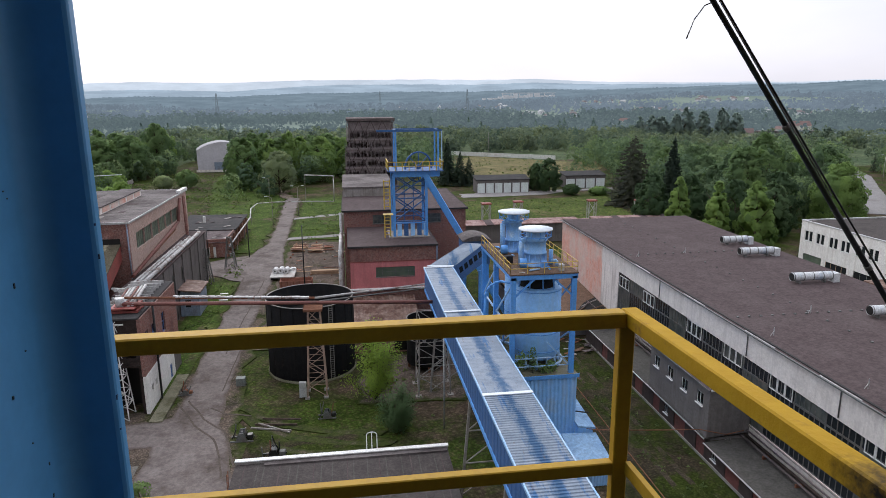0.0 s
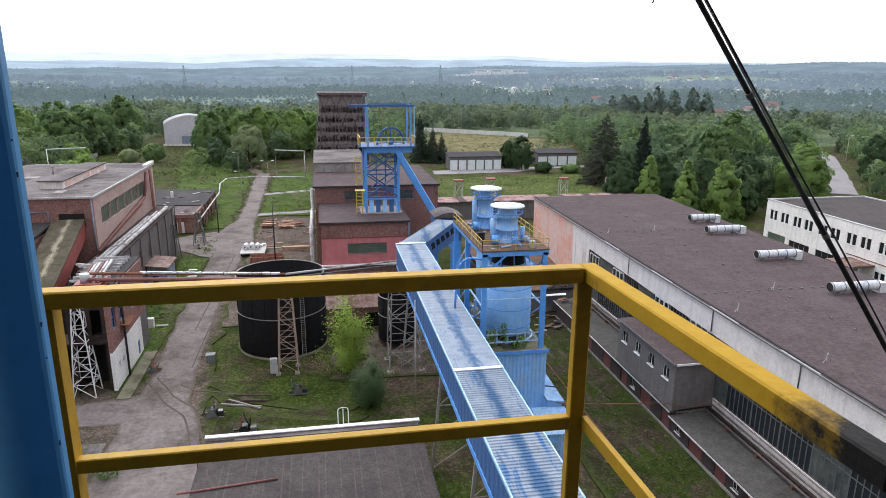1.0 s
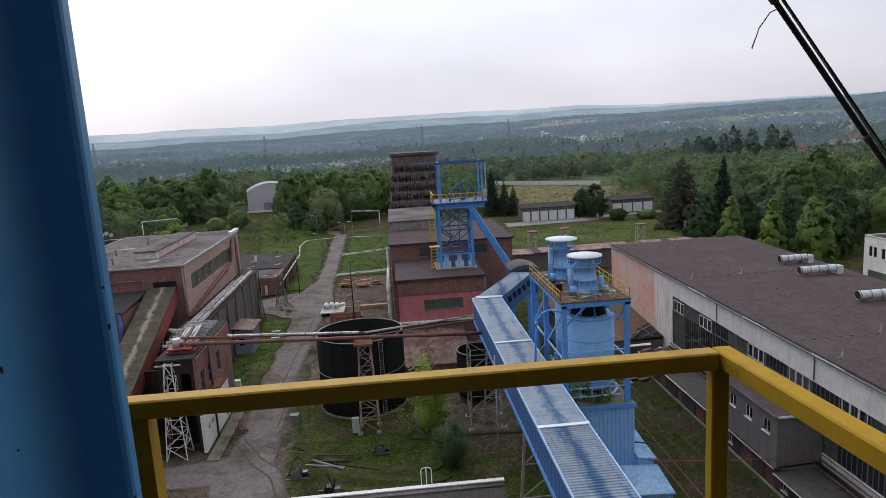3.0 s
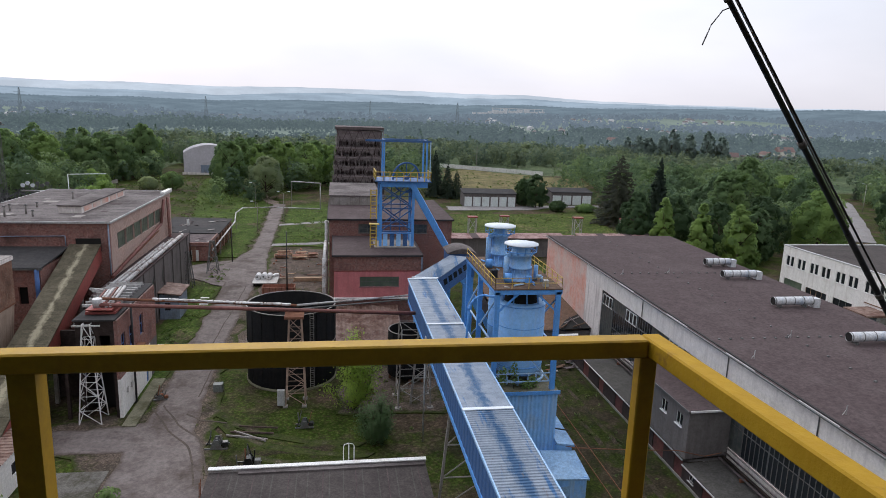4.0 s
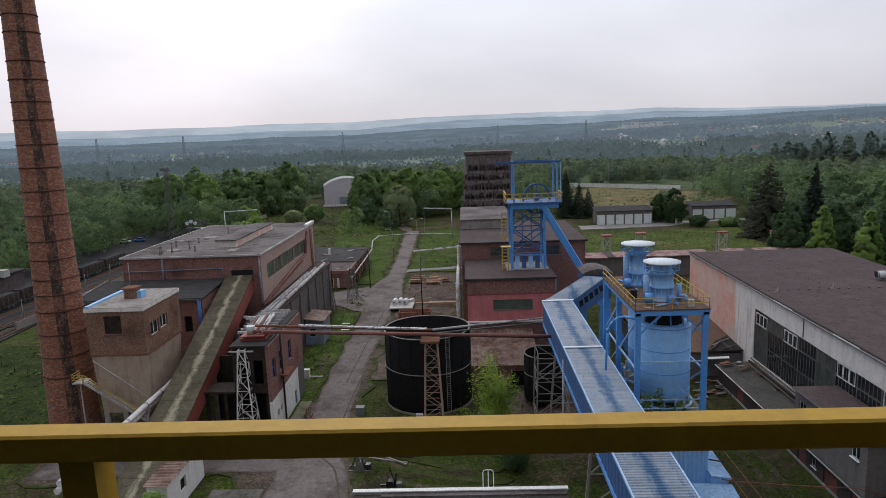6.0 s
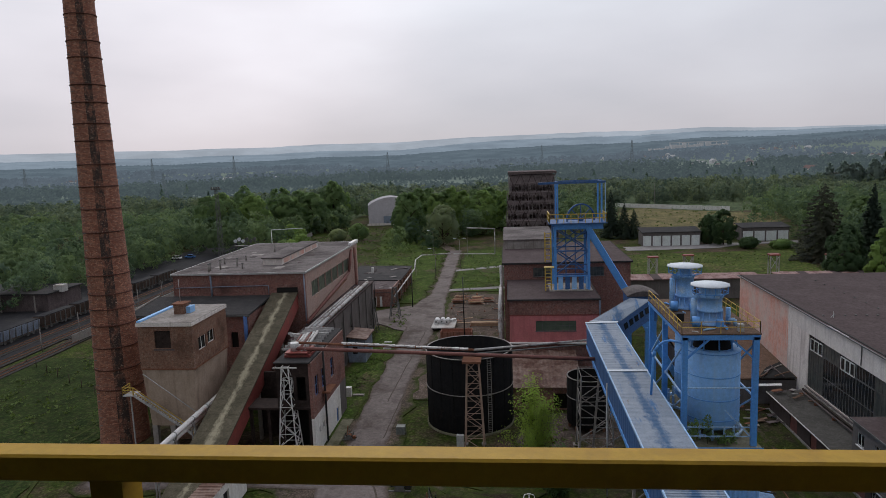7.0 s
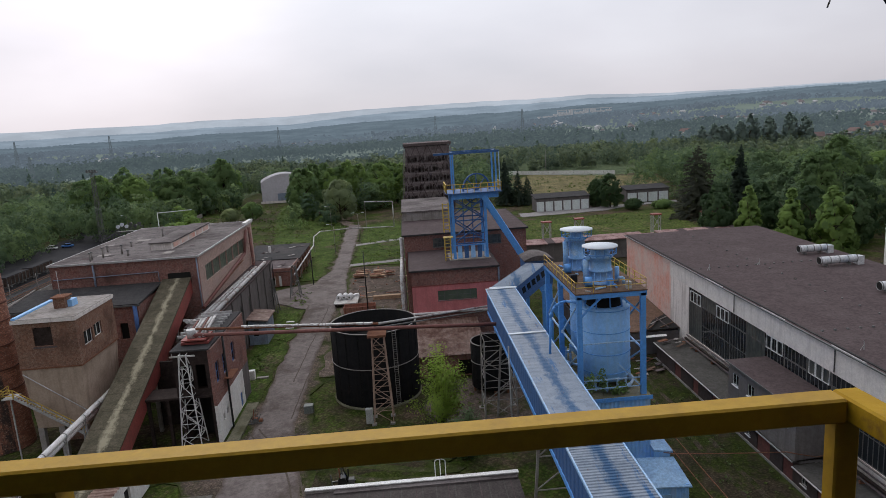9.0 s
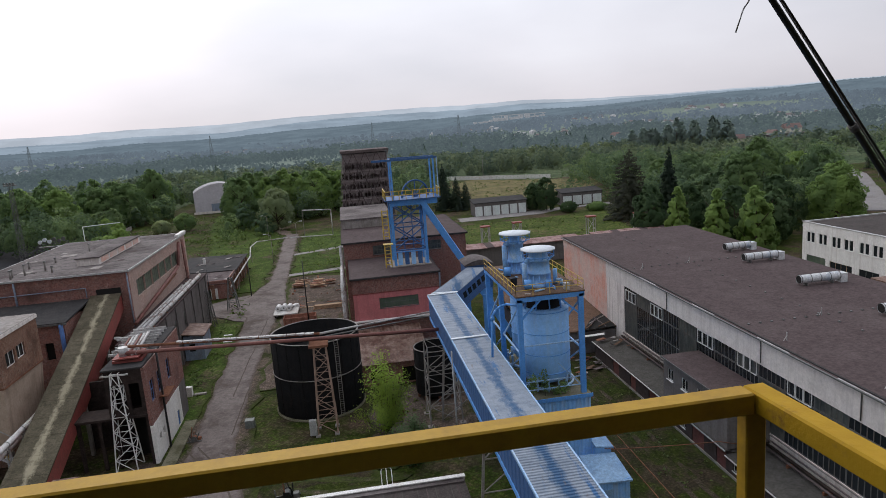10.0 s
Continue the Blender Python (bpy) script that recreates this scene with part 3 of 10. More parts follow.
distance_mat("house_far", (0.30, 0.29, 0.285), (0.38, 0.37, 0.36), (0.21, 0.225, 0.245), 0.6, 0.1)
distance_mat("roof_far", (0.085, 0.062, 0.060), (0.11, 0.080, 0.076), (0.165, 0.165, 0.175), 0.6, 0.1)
# Fields and ridges: haze painted in as emission, palest on the farthest range.
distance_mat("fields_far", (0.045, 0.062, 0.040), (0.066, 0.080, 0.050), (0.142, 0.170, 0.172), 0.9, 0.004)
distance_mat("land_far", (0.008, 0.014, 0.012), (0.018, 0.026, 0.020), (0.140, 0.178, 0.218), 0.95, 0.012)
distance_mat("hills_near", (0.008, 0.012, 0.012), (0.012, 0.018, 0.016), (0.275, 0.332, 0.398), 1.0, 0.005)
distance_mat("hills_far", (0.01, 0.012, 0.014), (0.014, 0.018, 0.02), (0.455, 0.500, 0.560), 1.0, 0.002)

# glass that shows the sky at a glance, over dark rooms
g = bpy.data.materials.new("dark_glass")
g.use_nodes = True
gb = g.node_tree.nodes["Principled BSDF"]
gb.inputs["Base Color"].default_value, gb.inputs["Roughness"].default_value = (0.018, 0.022, 0.026, 1), 0.12
gb.inputs["Specular IOR Level"].default_value = 0.3
MATS["dark_glass"] = g
g = bpy.data.materials.new("grimy_glass")
g.use_nodes = True
gnt = g.node_tree
gco = gnt.nodes.new("ShaderNodeTexCoord").outputs["Object"]
gcol = mix(gnt, ramp(gnt, noise_at(gnt, gco, 0.9, 4), 0.4, 0.7), (0.035, 0.045, 0.045), (0.12, 0.125, 0.11))
finish(gnt, gnt.nodes["Principled BSDF"], gcol, 0.3)
MATS["grimy_glass"] = g
g = bpy.data.materials.new("green_glass")
g.use_nodes = True
gnt = g.node_tree
gco = gnt.nodes.new("ShaderNodeTexCoord").outputs["Object"]
gcol = mix(gnt, ramp(gnt, noise_at(gnt, gco, 0.5, 4), 0.4, 0.7), (0.075, 0.105, 0.075), (0.14, 0.165, 0.12))
finish(gnt, gnt.nodes["Principled BSDF"], gcol, 0.35)
MATS["green_glass"] = g
# Near-black fill painting unlit depth: rooms, duct throats, gaps, tank and silo hollows.
g = bpy.data.materials.new("unlit_black")
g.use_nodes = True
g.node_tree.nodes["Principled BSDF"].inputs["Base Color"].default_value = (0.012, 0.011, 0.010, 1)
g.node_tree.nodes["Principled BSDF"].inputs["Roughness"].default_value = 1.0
MATS["unlit_black"] = g


# ---- building helpers ----
def box(bm, x0, x1, y0, y1, z0, z1):
    v = [bm.verts.new(p) for p in ((x0, y0, z0), (x1, y0, z0), (x1, y1, z0), (x0, y1, z0), (x0, y0, z1), (x1, y0, z1), (x1, y1, z1), (x0, y1, z1))]
    for f in ((0, 3, 2, 1), (4, 5, 6, 7), (0, 1, 5, 4), (1, 2, 6, 5), (2, 3, 7, 6), (3, 0, 4, 7)):
        bm.faces.new([v[i] for i in f])
    return bm


def prism(bm, low, high):
    """A solid between two rings of the same number of points (low ring counter-clockwise from above)."""
    a, b = [bm.verts.new(p) for p in low], [bm.verts.new(p) for p in high]
    n = len(a)
    bm.faces.new(a[::-1])
    bm.faces.new(b)
    for i in range(n):
        bm.faces.new((a[i], a[(i + 1) % n], b[(i + 1) % n], b[i]))
    return bm


def beam(bm, p, q, w, h=None):
    """A bar of section w x h from p to q."""
    p, q, h = Vector(p), Vector(q), h or w
    d = (q - p).normalized()
    side = d.cross(Vector((0, 0, 1)))
    side = side.normalized() if side.length > 1e-3 else Vector((1, 0, 0))
    up = side.cross(d)
    s, u = side * w / 2, up * h / 2
    prism(bm, [p - s - u, p + s - u, p + s + u, p - s + u][::-1], [q - s - u, q + s - u, q + s + u, q - s + u][::-1])
    return bm


def tube(bm, p, q, r0, r1=None, seg=12, caps=True):
    p, q, r1 = Vector(p), Vector(q), r0 if r1 is None else r1
    d = (q - p).normalized()
    side = d.cross(Vector((0, 0, 1)))
    side = side.normalized() if side.length > 1e-3 else Vector((1, 0, 0))
    up = side.cross(d)
    rings = []
    for c, r in ((p, r0), (q, r1)):
        rings.append([bm.verts.new(c + (side * math.cos(a) + up * math.sin(a)) * r) for a in (2 * math.pi * i / seg for i in range(seg))])
    for i in range(seg):
        f = bm.faces.new((rings[0][i], rings[0][(i + 1) % seg], rings[1][(i + 1) % seg], rings[1][i]))
        f.smooth = True
    if caps:
        bm.faces.new(rings[0][::-1])
        bm.faces.new(rings[1])
    return bm


def lathe(bm, x, y, profile, seg=32):
    """A turned shape round the upright through (x, y); profile: (radius, height)."""
    rings = []
    for r, z in profile:
        rings.append([bm.verts.new((x + r * math.cos(2 * math.pi * i / seg), y + r * math.sin(2 * math.pi * i / seg), z)) for i in range(seg)])
    for a, b in zip(rings, rings[1:]):
        for i in range(seg):
            bm.faces.new((a[i], a[(i + 1) % seg], b[(i + 1) % seg], b[i])).smooth = True
    return bm


def run(bm, points, r, seg=10):
    for a, b in zip(points, points[1:]):
        tube(bm, a, b, r, seg=seg)
    return bm


def thing(name, base, label, category, group="", kind=""):
    e = new(name)
    e.location = base
    return tagged(e, label, category, group, kind)


def base_of(parent):
    v = Vector((0, 0, 0))
    while parent:
        v += Vector(parent.location)
        parent = parent.parent
    return v


def part(name, bm, material, parent=None, label="", bevel=0.0):
    """Link a bmesh, given in world metres, as one mesh under its thing."""
    if bevel:
        bmesh.ops.bevel(bm, geom=bm.edges[:], offset=bevel, segments=1, affect="EDGES")
    bmesh.ops.recalc_face_normals(bm, faces=bm.faces[:])
    off = base_of(parent)
    bmesh.ops.translate(bm, verts=bm.verts[:], vec=-off)
    me = bpy.data.meshes.new(name)
    bm.to_mesh(me)
    bm.free()
    me.materials.append(MATS[material])
    ob = new(name, me)
    ob.parent = parent
    return tagged(ob, label) if label else ob


def solid(name, bm, material, label, category, group="", kind=""):
    """A thing of one mesh, its origin under its middle."""
    lo = Vector([min(v.co[i] for v in bm.verts) for i in range(3)])
    hi = Vector([max(v.co[i] for v in bm.verts) for i in range(3)])
    base = Vector(((lo.x + hi.x) / 2, (lo.y + hi.y) / 2, lo.z))
    bmesh.ops.recalc_face_normals(bm, faces=bm.faces[:])
    bmesh.ops.translate(bm, verts=bm.verts[:], vec=-base)
    me = bpy.data.meshes.new(name)
    bm.to_mesh(me)
    bm.free()
    me.materials.append(MATS[material])
    ob = new(name, me)
    ob.location = base
    return tagged(ob, label, category, group, kind)


def B(*a):
    return box(bmesh.new(), *a)


def corrugated(bm, origin, u, v, w, length, width, pitch=0.3, depth=0.05):
    """A ribbed sheet: ribs cross u every pitch; it runs length along u and width along v, proud along w."""
    o, u, v, w = Vector(origin), Vector(u), Vector(v), Vector(w)
    n = max(1, int(length / pitch))
    step = length / n
    prev = None
    for i in range(n):
        for f, d in ((0.0, 0), (0.35, 0), (0.5, 1), (0.85, 1)):
            a = o + u * (step * (i + f)) + w * (depth * d)
            cur = (bm.verts.new(a), bm.verts.new(a + v * width))
            if prev:
                bm.faces.new((prev[0], cur[0], cur[1], prev[1]))
            prev = cur
    a = o + u * length
    cur = (bm.verts.new(a), bm.verts.new(a + v * width))
    bm.faces.new((prev[0], cur[0], cur[1], prev[1]))
    return bm


def lattice_tower(bm, x, y, z0, z1, w0, w1, rows, bar):
    """Four tapering legs with zigzag bracing on each side."""
    def at(i, k):
        f = k / rows
        h = (w0 + (w1 - w0) * f) / 2
        sx, sy = ((-1, -1), (1, -1), (1, 1), (-1, 1))[i]
        return Vector((x + sx * h, y + sy * h, z0 + (z1 - z0) * f))
    for i in range(4):
        beam(bm, at(i, 0), at(i, rows), bar * 1.5)
        for k in range(rows):
            a, b = (i, (i + 1) % 4) if k % 2 else ((i + 1) % 4, i)
            beam(bm, at(a, k), at(b, k + 1), bar)
            beam(bm, at(i, k + 1), at((i + 1) % 4, k + 1), bar * 0.8)
    return bm


def handrail(parent, points, height=1.1, bar=0.06, material="site_yellow", step=1.6):
    """A railing along the points: posts, a top rail and a knee rail."""
    for a, b in zip(points, points[1:]):
        a, b = Vector(a), Vector(b)
        n = max(1, round((b - a).length / step))
        for i in range(n + 1):
            p = a.lerp(b, i / n)
            part("post", beam(bmesh.new(), p, p + Vector((0, 0, height)), bar), material, parent)
        for f in (1.0, 0.52):
            part("rail", beam(bmesh.new(), a + Vector((0, 0, height * f)), b + Vector((0, 0, height * f)), bar), material, parent)


def wall(parent, material, side, at, th, a0, a1, z0, z1, holes=(), name="wall", label=""):
    """An upright wall with openings. side 'x': it runs along x at y = at .. at + th; side 'y': along y at x = at .. at + th. holes: (a0, a1, z0, z1)."""
    cuts_a = sorted({a0, a1, *[h[0] for h in holes], *[h[1] for h in holes]})
    cuts_z = sorted({z0, z1, *[h[2] for h in holes], *[h[3] for h in holes]})
    na_, nz_ = len(cuts_a) - 1, len(cuts_z) - 1
    full = [[not any(h[0] < (cuts_a[i] + cuts_a[i + 1]) / 2 < h[1] and h[2] < (cuts_z[k] + cuts_z[k + 1]) / 2 < h[3] for h in holes) for k in range(nz_)] for i in range(na_)]
    bm, made = bmesh.new(), {}

    def vert(i, k, d):
        if (i, k, d) not in made:
            made[i, k, d] = bm.verts.new((cuts_a[i], at + d * th, cuts_z[k]) if side == "x" else (at + d * th, cuts_a[i], cuts_z[k]))
        return made[i, k, d]

    def solid_at(i, k):
        return 0 <= i < na_ and 0 <= k < nz_ and full[i][k]

    for i in range(na_):
        for k in range(nz_):
            if not full[i][k]:
                continue
            for d in (0, 1):
                bm.faces.new((vert(i, k, d), vert(i + 1, k, d), vert(i + 1, k + 1, d), vert(i, k + 1, d)))
            for di, dk, e in ((-1, 0, ((i, k), (i, k + 1))), (1, 0, ((i + 1, k), (i + 1, k + 1))), (0, -1, ((i, k), (i + 1, k))), (0, 1, ((i, k + 1), (i + 1, k + 1)))):
                if not solid_at(i + di, k + dk):
                    (p, q), (r, t) = e
                    bm.faces.new((vert(p, q, 0), vert(r, t, 0), vert(r, t, 1), vert(p, q, 1)))
    return part(name, bm, material, parent, label)


def window(parent, side, at, hole, nx=2, nz=1, frame_mat="window_frame_white", glass="dark_glass", bar=0.07, sill=True, out=-1):
    """A glazed window set back in an opening: frame with bars, one pane a field, a sill. out: which way is outdoors along the wall's normal."""
    a0, a1, z0, z1 = hole
    def bx(bm, p, q, d0, d1, r, s):
        lo, hi = min(at + d0, at + d1), max(at + d0, at + d1)
        return box(bm, p, q, lo, hi, r, s) if side == "x" else box(bm, lo, hi, p, q, r, s)
    lights = [(a0 + (a1 - a0) * i / nx + bar * (1 if i == 0 else 0.5), a0 + (a1 - a0) * (i + 1) / nx - bar * (1 if i == nx - 1 else 0.5),
               z0 + (z1 - z0) * k / nz + bar * (1 if k == 0 else 0.5), z0 + (z1 - z0) * (k + 1) / nz - bar * (1 if k == nz - 1 else 0.5)) for i in range(nx) for k in range(nz)]
    w = wall(parent, frame_mat, side, at - (0.04 if out < 0 else 0.03), 0.07, a0, a1, z0, z1, lights, "window")
    for i in range(nx):
        for k in range(nz):
            p, q = a0 + (a1 - a0) * i / nx + bar * 0.3, a0 + (a1 - a0) * (i + 1) / nx - bar * 0.3
            r, s = z0 + (z1 - z0) * k / nz + bar * 0.3, z0 + (z1 - z0) * (k + 1) / nz - bar * 0.3
            part("pane", bx(bmesh.new(), p, q, -0.01 * out, 0.01 * out, r, s), glass, w)
    if sill:
        part("sill", bx(bmesh.new(), a0 - 0.08, a1 + 0.08, 0.0, 0.28 * out, z0 - 0.08, z0 - 0.004), frame_mat, w)
    return w


def shell(parent, material, x0, x1, y0, y1, z0, z1, th=0.35, holes=None, dark=True):
    """Four walls; holes: {'S': [...], 'E': [...], 'W': [...]}, S towards smaller y."""
    holes = holes or {}
    wall(parent, material, "x", y0, th, x0, x1, z0, z1, holes.get("S", ()))
    wall(parent, material, "x", y1 - th, th, x0, x1, z0, z1, holes.get("N", ()))
    wall(parent, material, "y", x0, th, y0 + th, y1 - th, z0, z1, holes.get("W", ()))
    wall(parent, material, "y", x1 - th, th, y0 + th, y1 - th, z0, z1, holes.get("E", ()))


def flat_roof(parent, material, x0, x1, y0, y1, z, over=0.3, thick=0.3, trim="", slope=0.0):
    """A slab with an eave; slope raises the far end."""
    bm = bmesh.new()
    a, b, c, d = x0 - over, x1 + over, y0 - over, y1 + over
    prism(bm, [(a, c, z), (b, c, z), (b, d, z + slope), (a, d, z + slope)], [(a, c, z + thick), (b, c, z + thick), (b, d, z + thick + slope), (a, d, z + thick + slope)])
    r = part("roof", bm, material, parent)
    if trim:
        t = 0.06
        for p, q in (((a, c), (b, c)), ((b, c), (b, d)), ((b, d), (a, d)), ((a, d), (a, c))):
            za, zb = (z + (slope if p[1] == d else 0), z + (slope if q[1] == d else 0))
            part("fascia", beam(bmesh.new(), (*p, za + thick * 0.6), (*q, zb + thick * 0.6), t * 2, thick * 1.0), trim, r)
    return r


# ---- ground ----
def land(x, y):
    """Height of the land: the works stand on a plain that rolls up to wooded hills."""
    d = math.hypot(x, y)
    far = max(0.0, min(1.0, (d - 620) / 1500))
    far = far * far * (3 - 2 * far)
    roll = noise.noise((x / 620, y / 620, 3.1)) * 14 + noise.noise((x / 260, y / 260, 7.7)) * 4
    side = 26 * max(0.0, min(1.0, (x + 200) / 1400))
    return far * (10 + side + roll)


def sheet(name, xs, ys, height, material, label, category, kind="structure"):
    verts = [(x, y, height(x, y)) for y in ys for x in xs]
    n = len(xs)
    faces = [(j * n + i, j * n + i + 1, (j + 1) * n + i + 1, (j + 1) * n + i) for j in range(len(ys) - 1) for i in range(n - 1)]
    me = bpy.data.meshes.new(name)
    me.from_pydata(verts, [], faces)
    me.materials.append(MATS[material])
    ob = new(name, me)
    return tagged(ob, label, category, "", kind)


def steps(lo, hi, near, far, reach):
    """Coordinates from lo to hi, closely spaced round 0 and widening outwards."""
    out, v = [0.0], 0.0
    while v < hi:
        v += near + (far - near) * min(1, abs(v) / reach)
        out.append(min(v, hi))
    v = 0.0
    while v > lo:
        v -= near + (far - near) * min(1, abs(v) / reach)
        out.insert(0, max(v, lo))
    return out


def near_ground(x, y):
    return land(x, y) + 0.10 * noise.noise((x / 9, y / 9, 0)) * (1 if math.hypot(x, y) < 400 else 0) - 0.12


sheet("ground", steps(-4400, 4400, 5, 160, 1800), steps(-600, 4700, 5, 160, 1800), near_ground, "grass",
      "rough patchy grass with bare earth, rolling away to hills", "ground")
ground_ = bpy.data.objects["ground"].data
# Far ground: paler, bluer grass past 430 m, emissive painted haze past 720 m.
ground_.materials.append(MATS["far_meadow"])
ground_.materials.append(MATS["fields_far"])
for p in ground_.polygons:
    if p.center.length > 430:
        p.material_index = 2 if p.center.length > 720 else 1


def rim_distance(pts, ring):
    """How far each point lies from the closed line, and whether it lies inside."""
    a, b = ring, np.roll(ring, -1, axis=0)
    d = b - a
    rel = pts[:, None, :] - a[None]
    f = np.clip((rel * d).sum(2) / np.maximum((d * d).sum(1), 1e-9), 0, 1)
    dist = np.linalg.norm(rel - f[..., None] * d[None], axis=2).min(1)
    cross = ((a[None, :, 1] > pts[:, None, 1]) != (b[None, :, 1] > pts[:, None, 1])) & (rel[..., 0] < d[None, :, 0] * rel[..., 1] / np.where(d[None, :, 1] == 0, 1e-9, d[None, :, 1]))
    return dist, cross.sum(1) % 2 == 1


def patch(name, outline, z, material, label, category, wobble=0.5, step=3.0, kind="structure", fray=0.0):
    """A flat area with a ragged edge, a hand's breadth thick, laid on the ground. fray: spacing of inner points that carry the way to the rim."""
    ring = []
    for (ax, ay), (bx, by) in zip(outline, outline[1:] + outline[:1]):
        n = max(1, int(math.hypot(bx - ax, by - ay) / step))
        for i in range(n):
            f = i / n
            x, y = ax + (bx - ax) * f, ay + (by - ay) * f
            if 0 < i:
                x += wobble * noise.noise((x * 0.28, y * 0.28, 1.7)) * 1.5
                y += wobble * noise.noise((x * 0.28, y * 0.28, 9.2)) * 1.5
            ring.append((x, y))
    rim_ = np.array(ring)
    inner = []
    if fray:
        lo, hi = rim_.min(0), rim_.max(0)
        grid = np.stack(np.meshgrid(np.arange(lo[0], hi[0], fray), np.arange(lo[1], hi[1], fray)), -1).reshape(-1, 2)
        dist, inside = rim_distance(grid, rim_)
        inner = [tuple(p) for p in grid[inside & (dist > 0.3 * fray)]]
    pts, _, tris, _, _, _ = geometry.delaunay_2d_cdt([Vector(p) for p in ring + inner], [], [list(range(len(ring)))], 1, 1e-4)
    bm = bmesh.new()
    edge = bm.verts.layers.float.new("edge")
    top = [bm.verts.new((p.x, p.y, z)) for p in pts]
    if fray:
        for v, d in zip(top, rim_distance(np.array([(p.x, p.y) for p in pts]), rim_)[0]):
            v[edge] = float(d)
    for f in tris:
        bm.faces.new([top[i] for i in f])
    rim = [e for e in bm.edges if e.is_boundary]
    out = bmesh.ops.extrude_edge_only(bm, edges=rim)
    for v in out["geom"]:
        if isinstance(v, bmesh.types.BMVert):
            v.co.z = -0.3
    for v in [v for v in bm.verts if not v.link_faces]:
        bm.verts.remove(v)
    return solid(name, bm, material, label, category, "", kind)


patch("road_shoulder", [(-21.5, 19), (-11.2, 19), (-10.6, 60), (-12.6, 68), (-14.9, 78), (-15.6, 98), (-15.4, 134), (-16.4, 160), (-17.2, 200), (-18.4, 258), (-24.2, 258), (-23.8, 220), (-22.8, 160), (-22.8, 98), (-24.0, 80), (-30, 79.0), (-53, 78.4), (-53, 69.2), (-28, 69.6), (-25.6, 64), (-24.8, 56)],
      0.035, "verge", "muddy shoulder of the works road", "ground", 1.3, 2.0, fray=1.0)
patch("road", [(-21.5, 20), (-12.5, 20), (-12.6, 60), (-13.4, 64), (-14.6, 70), (-16.6, 76.4), (-17.1, 83), (-17.1, 95), (-17.6, 110), (-17.4, 134), (-15.8, 151), (-17.2, 166), (-18.0, 200), (-19.4, 262),
               (-24.6, 262), (-23.0, 220), (-22.0, 180), (-24.6, 166), (-29, 156), (-27.6, 148.5), (-23.6, 143), (-23.0, 128), (-23.2, 110), (-22.9, 95), (-22.2, 84), (-22.6, 77.6), (-28.9, 76.2), (-52, 75.6), (-52, 69.8), (-27.2, 70.6), (-23.2, 70.4), (-23.0, 63)],
      0.06, "road", "worn grey concrete road, cracked and muddy at the edges", "road", 0.45, 1.6, fray=0.9)
patch("side_road", [(-23.5, 140), (-23.5, 166), (-29, 163), (-34, 159), (-38, 157), (-35, 150), (-28, 144)], 0.05, "road", "beaten earth turning of the works road", "road", 1.0, fray=0.9)
patch("yard", [(-17, 99), (-12.5, 99), (-1.2, 99.5), (-1.2, 176), (-10, 180), (-16.5, 172), (-16.7, 134)], 0.03, "yard_earth", "bare brown yard strewn with rubble", "ground", 0.9, fray=1.2)
patch("path_1", [(-18, 214), (-18, 217), (-2, 224), (-1.5, 221)], 0.04, "far_asphalt", "narrow pale side path across the grass", "path", 0.4)
patch("path_2", [(-17.5, 182), (-17.4, 185), (-2, 188), (-1.5, 185)], 0.04, "far_asphalt", "narrow pale side path across the grass", "path", 0.4)
patch("path_3", [(-19, 255), (-23, 255), (-46, 320), (-62, 366), (-54, 366), (-40, 325)], 0.04, "dirt", "reddish dirt track to the storage hall", "path", 1.5)
patch("track_strip", [(25.0, 10), (36.6, 10), (36.6, 96), (29, 104), (24.6, 100)], 0.03, "mud_edge", "muddy grass strip with old sunken rails", "ground", 0.7, fray=1.2)
patch("tank_yard", [(0, 78), (14, 77), (16, 92), (4, 95), (0.5, 88)], 0.03, "yard_earth", "bare trampled earth below the tanks", "ground", 1.2, fray=0.9)
patch("slope_patch", [(-13.5, 62), (-7, 62.5), (2, 67), (0, 71), (-8, 70), (-14.8, 76)], 0.025, "mud_edge", "muddy wheel-worn ground beside the road", "ground", 1.2, fray=0.8)
patch("verge_east", [(-16.6, 181), (-1.6, 181), (-2.6, 250), (-6, 262), (-17.6, 260)], 0.012, "verge_green", "bright rough grass beside the works road", "ground", 1.2, fray=1.0)
patch("verge_west", [(-29.5, 84), (-23.4, 84), (-23.6, 140), (-29.5, 142)], 0.012, "verge_green", "bright rough grass below the annex", "ground", 0.8, fray=1.0)
patch("verge_north", [(-29.2, 168), (-23.4, 168), (-24.8, 258), (-40, 306), (-58, 352), (-66, 352), (-60, 300), (-48, 230), (-46, 200), (-29.8, 200)], 0.012, "verge_green", "bright rough grass rising to the storage hall", "ground", 1.5, fray=1.0)
patch("coal_yard", [(-250, 118), (-101, 116), (-99, 240), (-104, 330), (-150, 330), (-140, 265), (-150, 200), (-250, 170)], 0.05, "coal_grey", "black coal-dust ground of the sidings", "ground", 2.0)
patch("rough_field", [(-92, 40), (-58.6, 40), (-58.6, 100), (-64, 120), (-96, 122), (-95, 80)], 0.012, "rough_green", "rough dark-green grass beside the chimney", "ground", 1.0, fray=0.9)
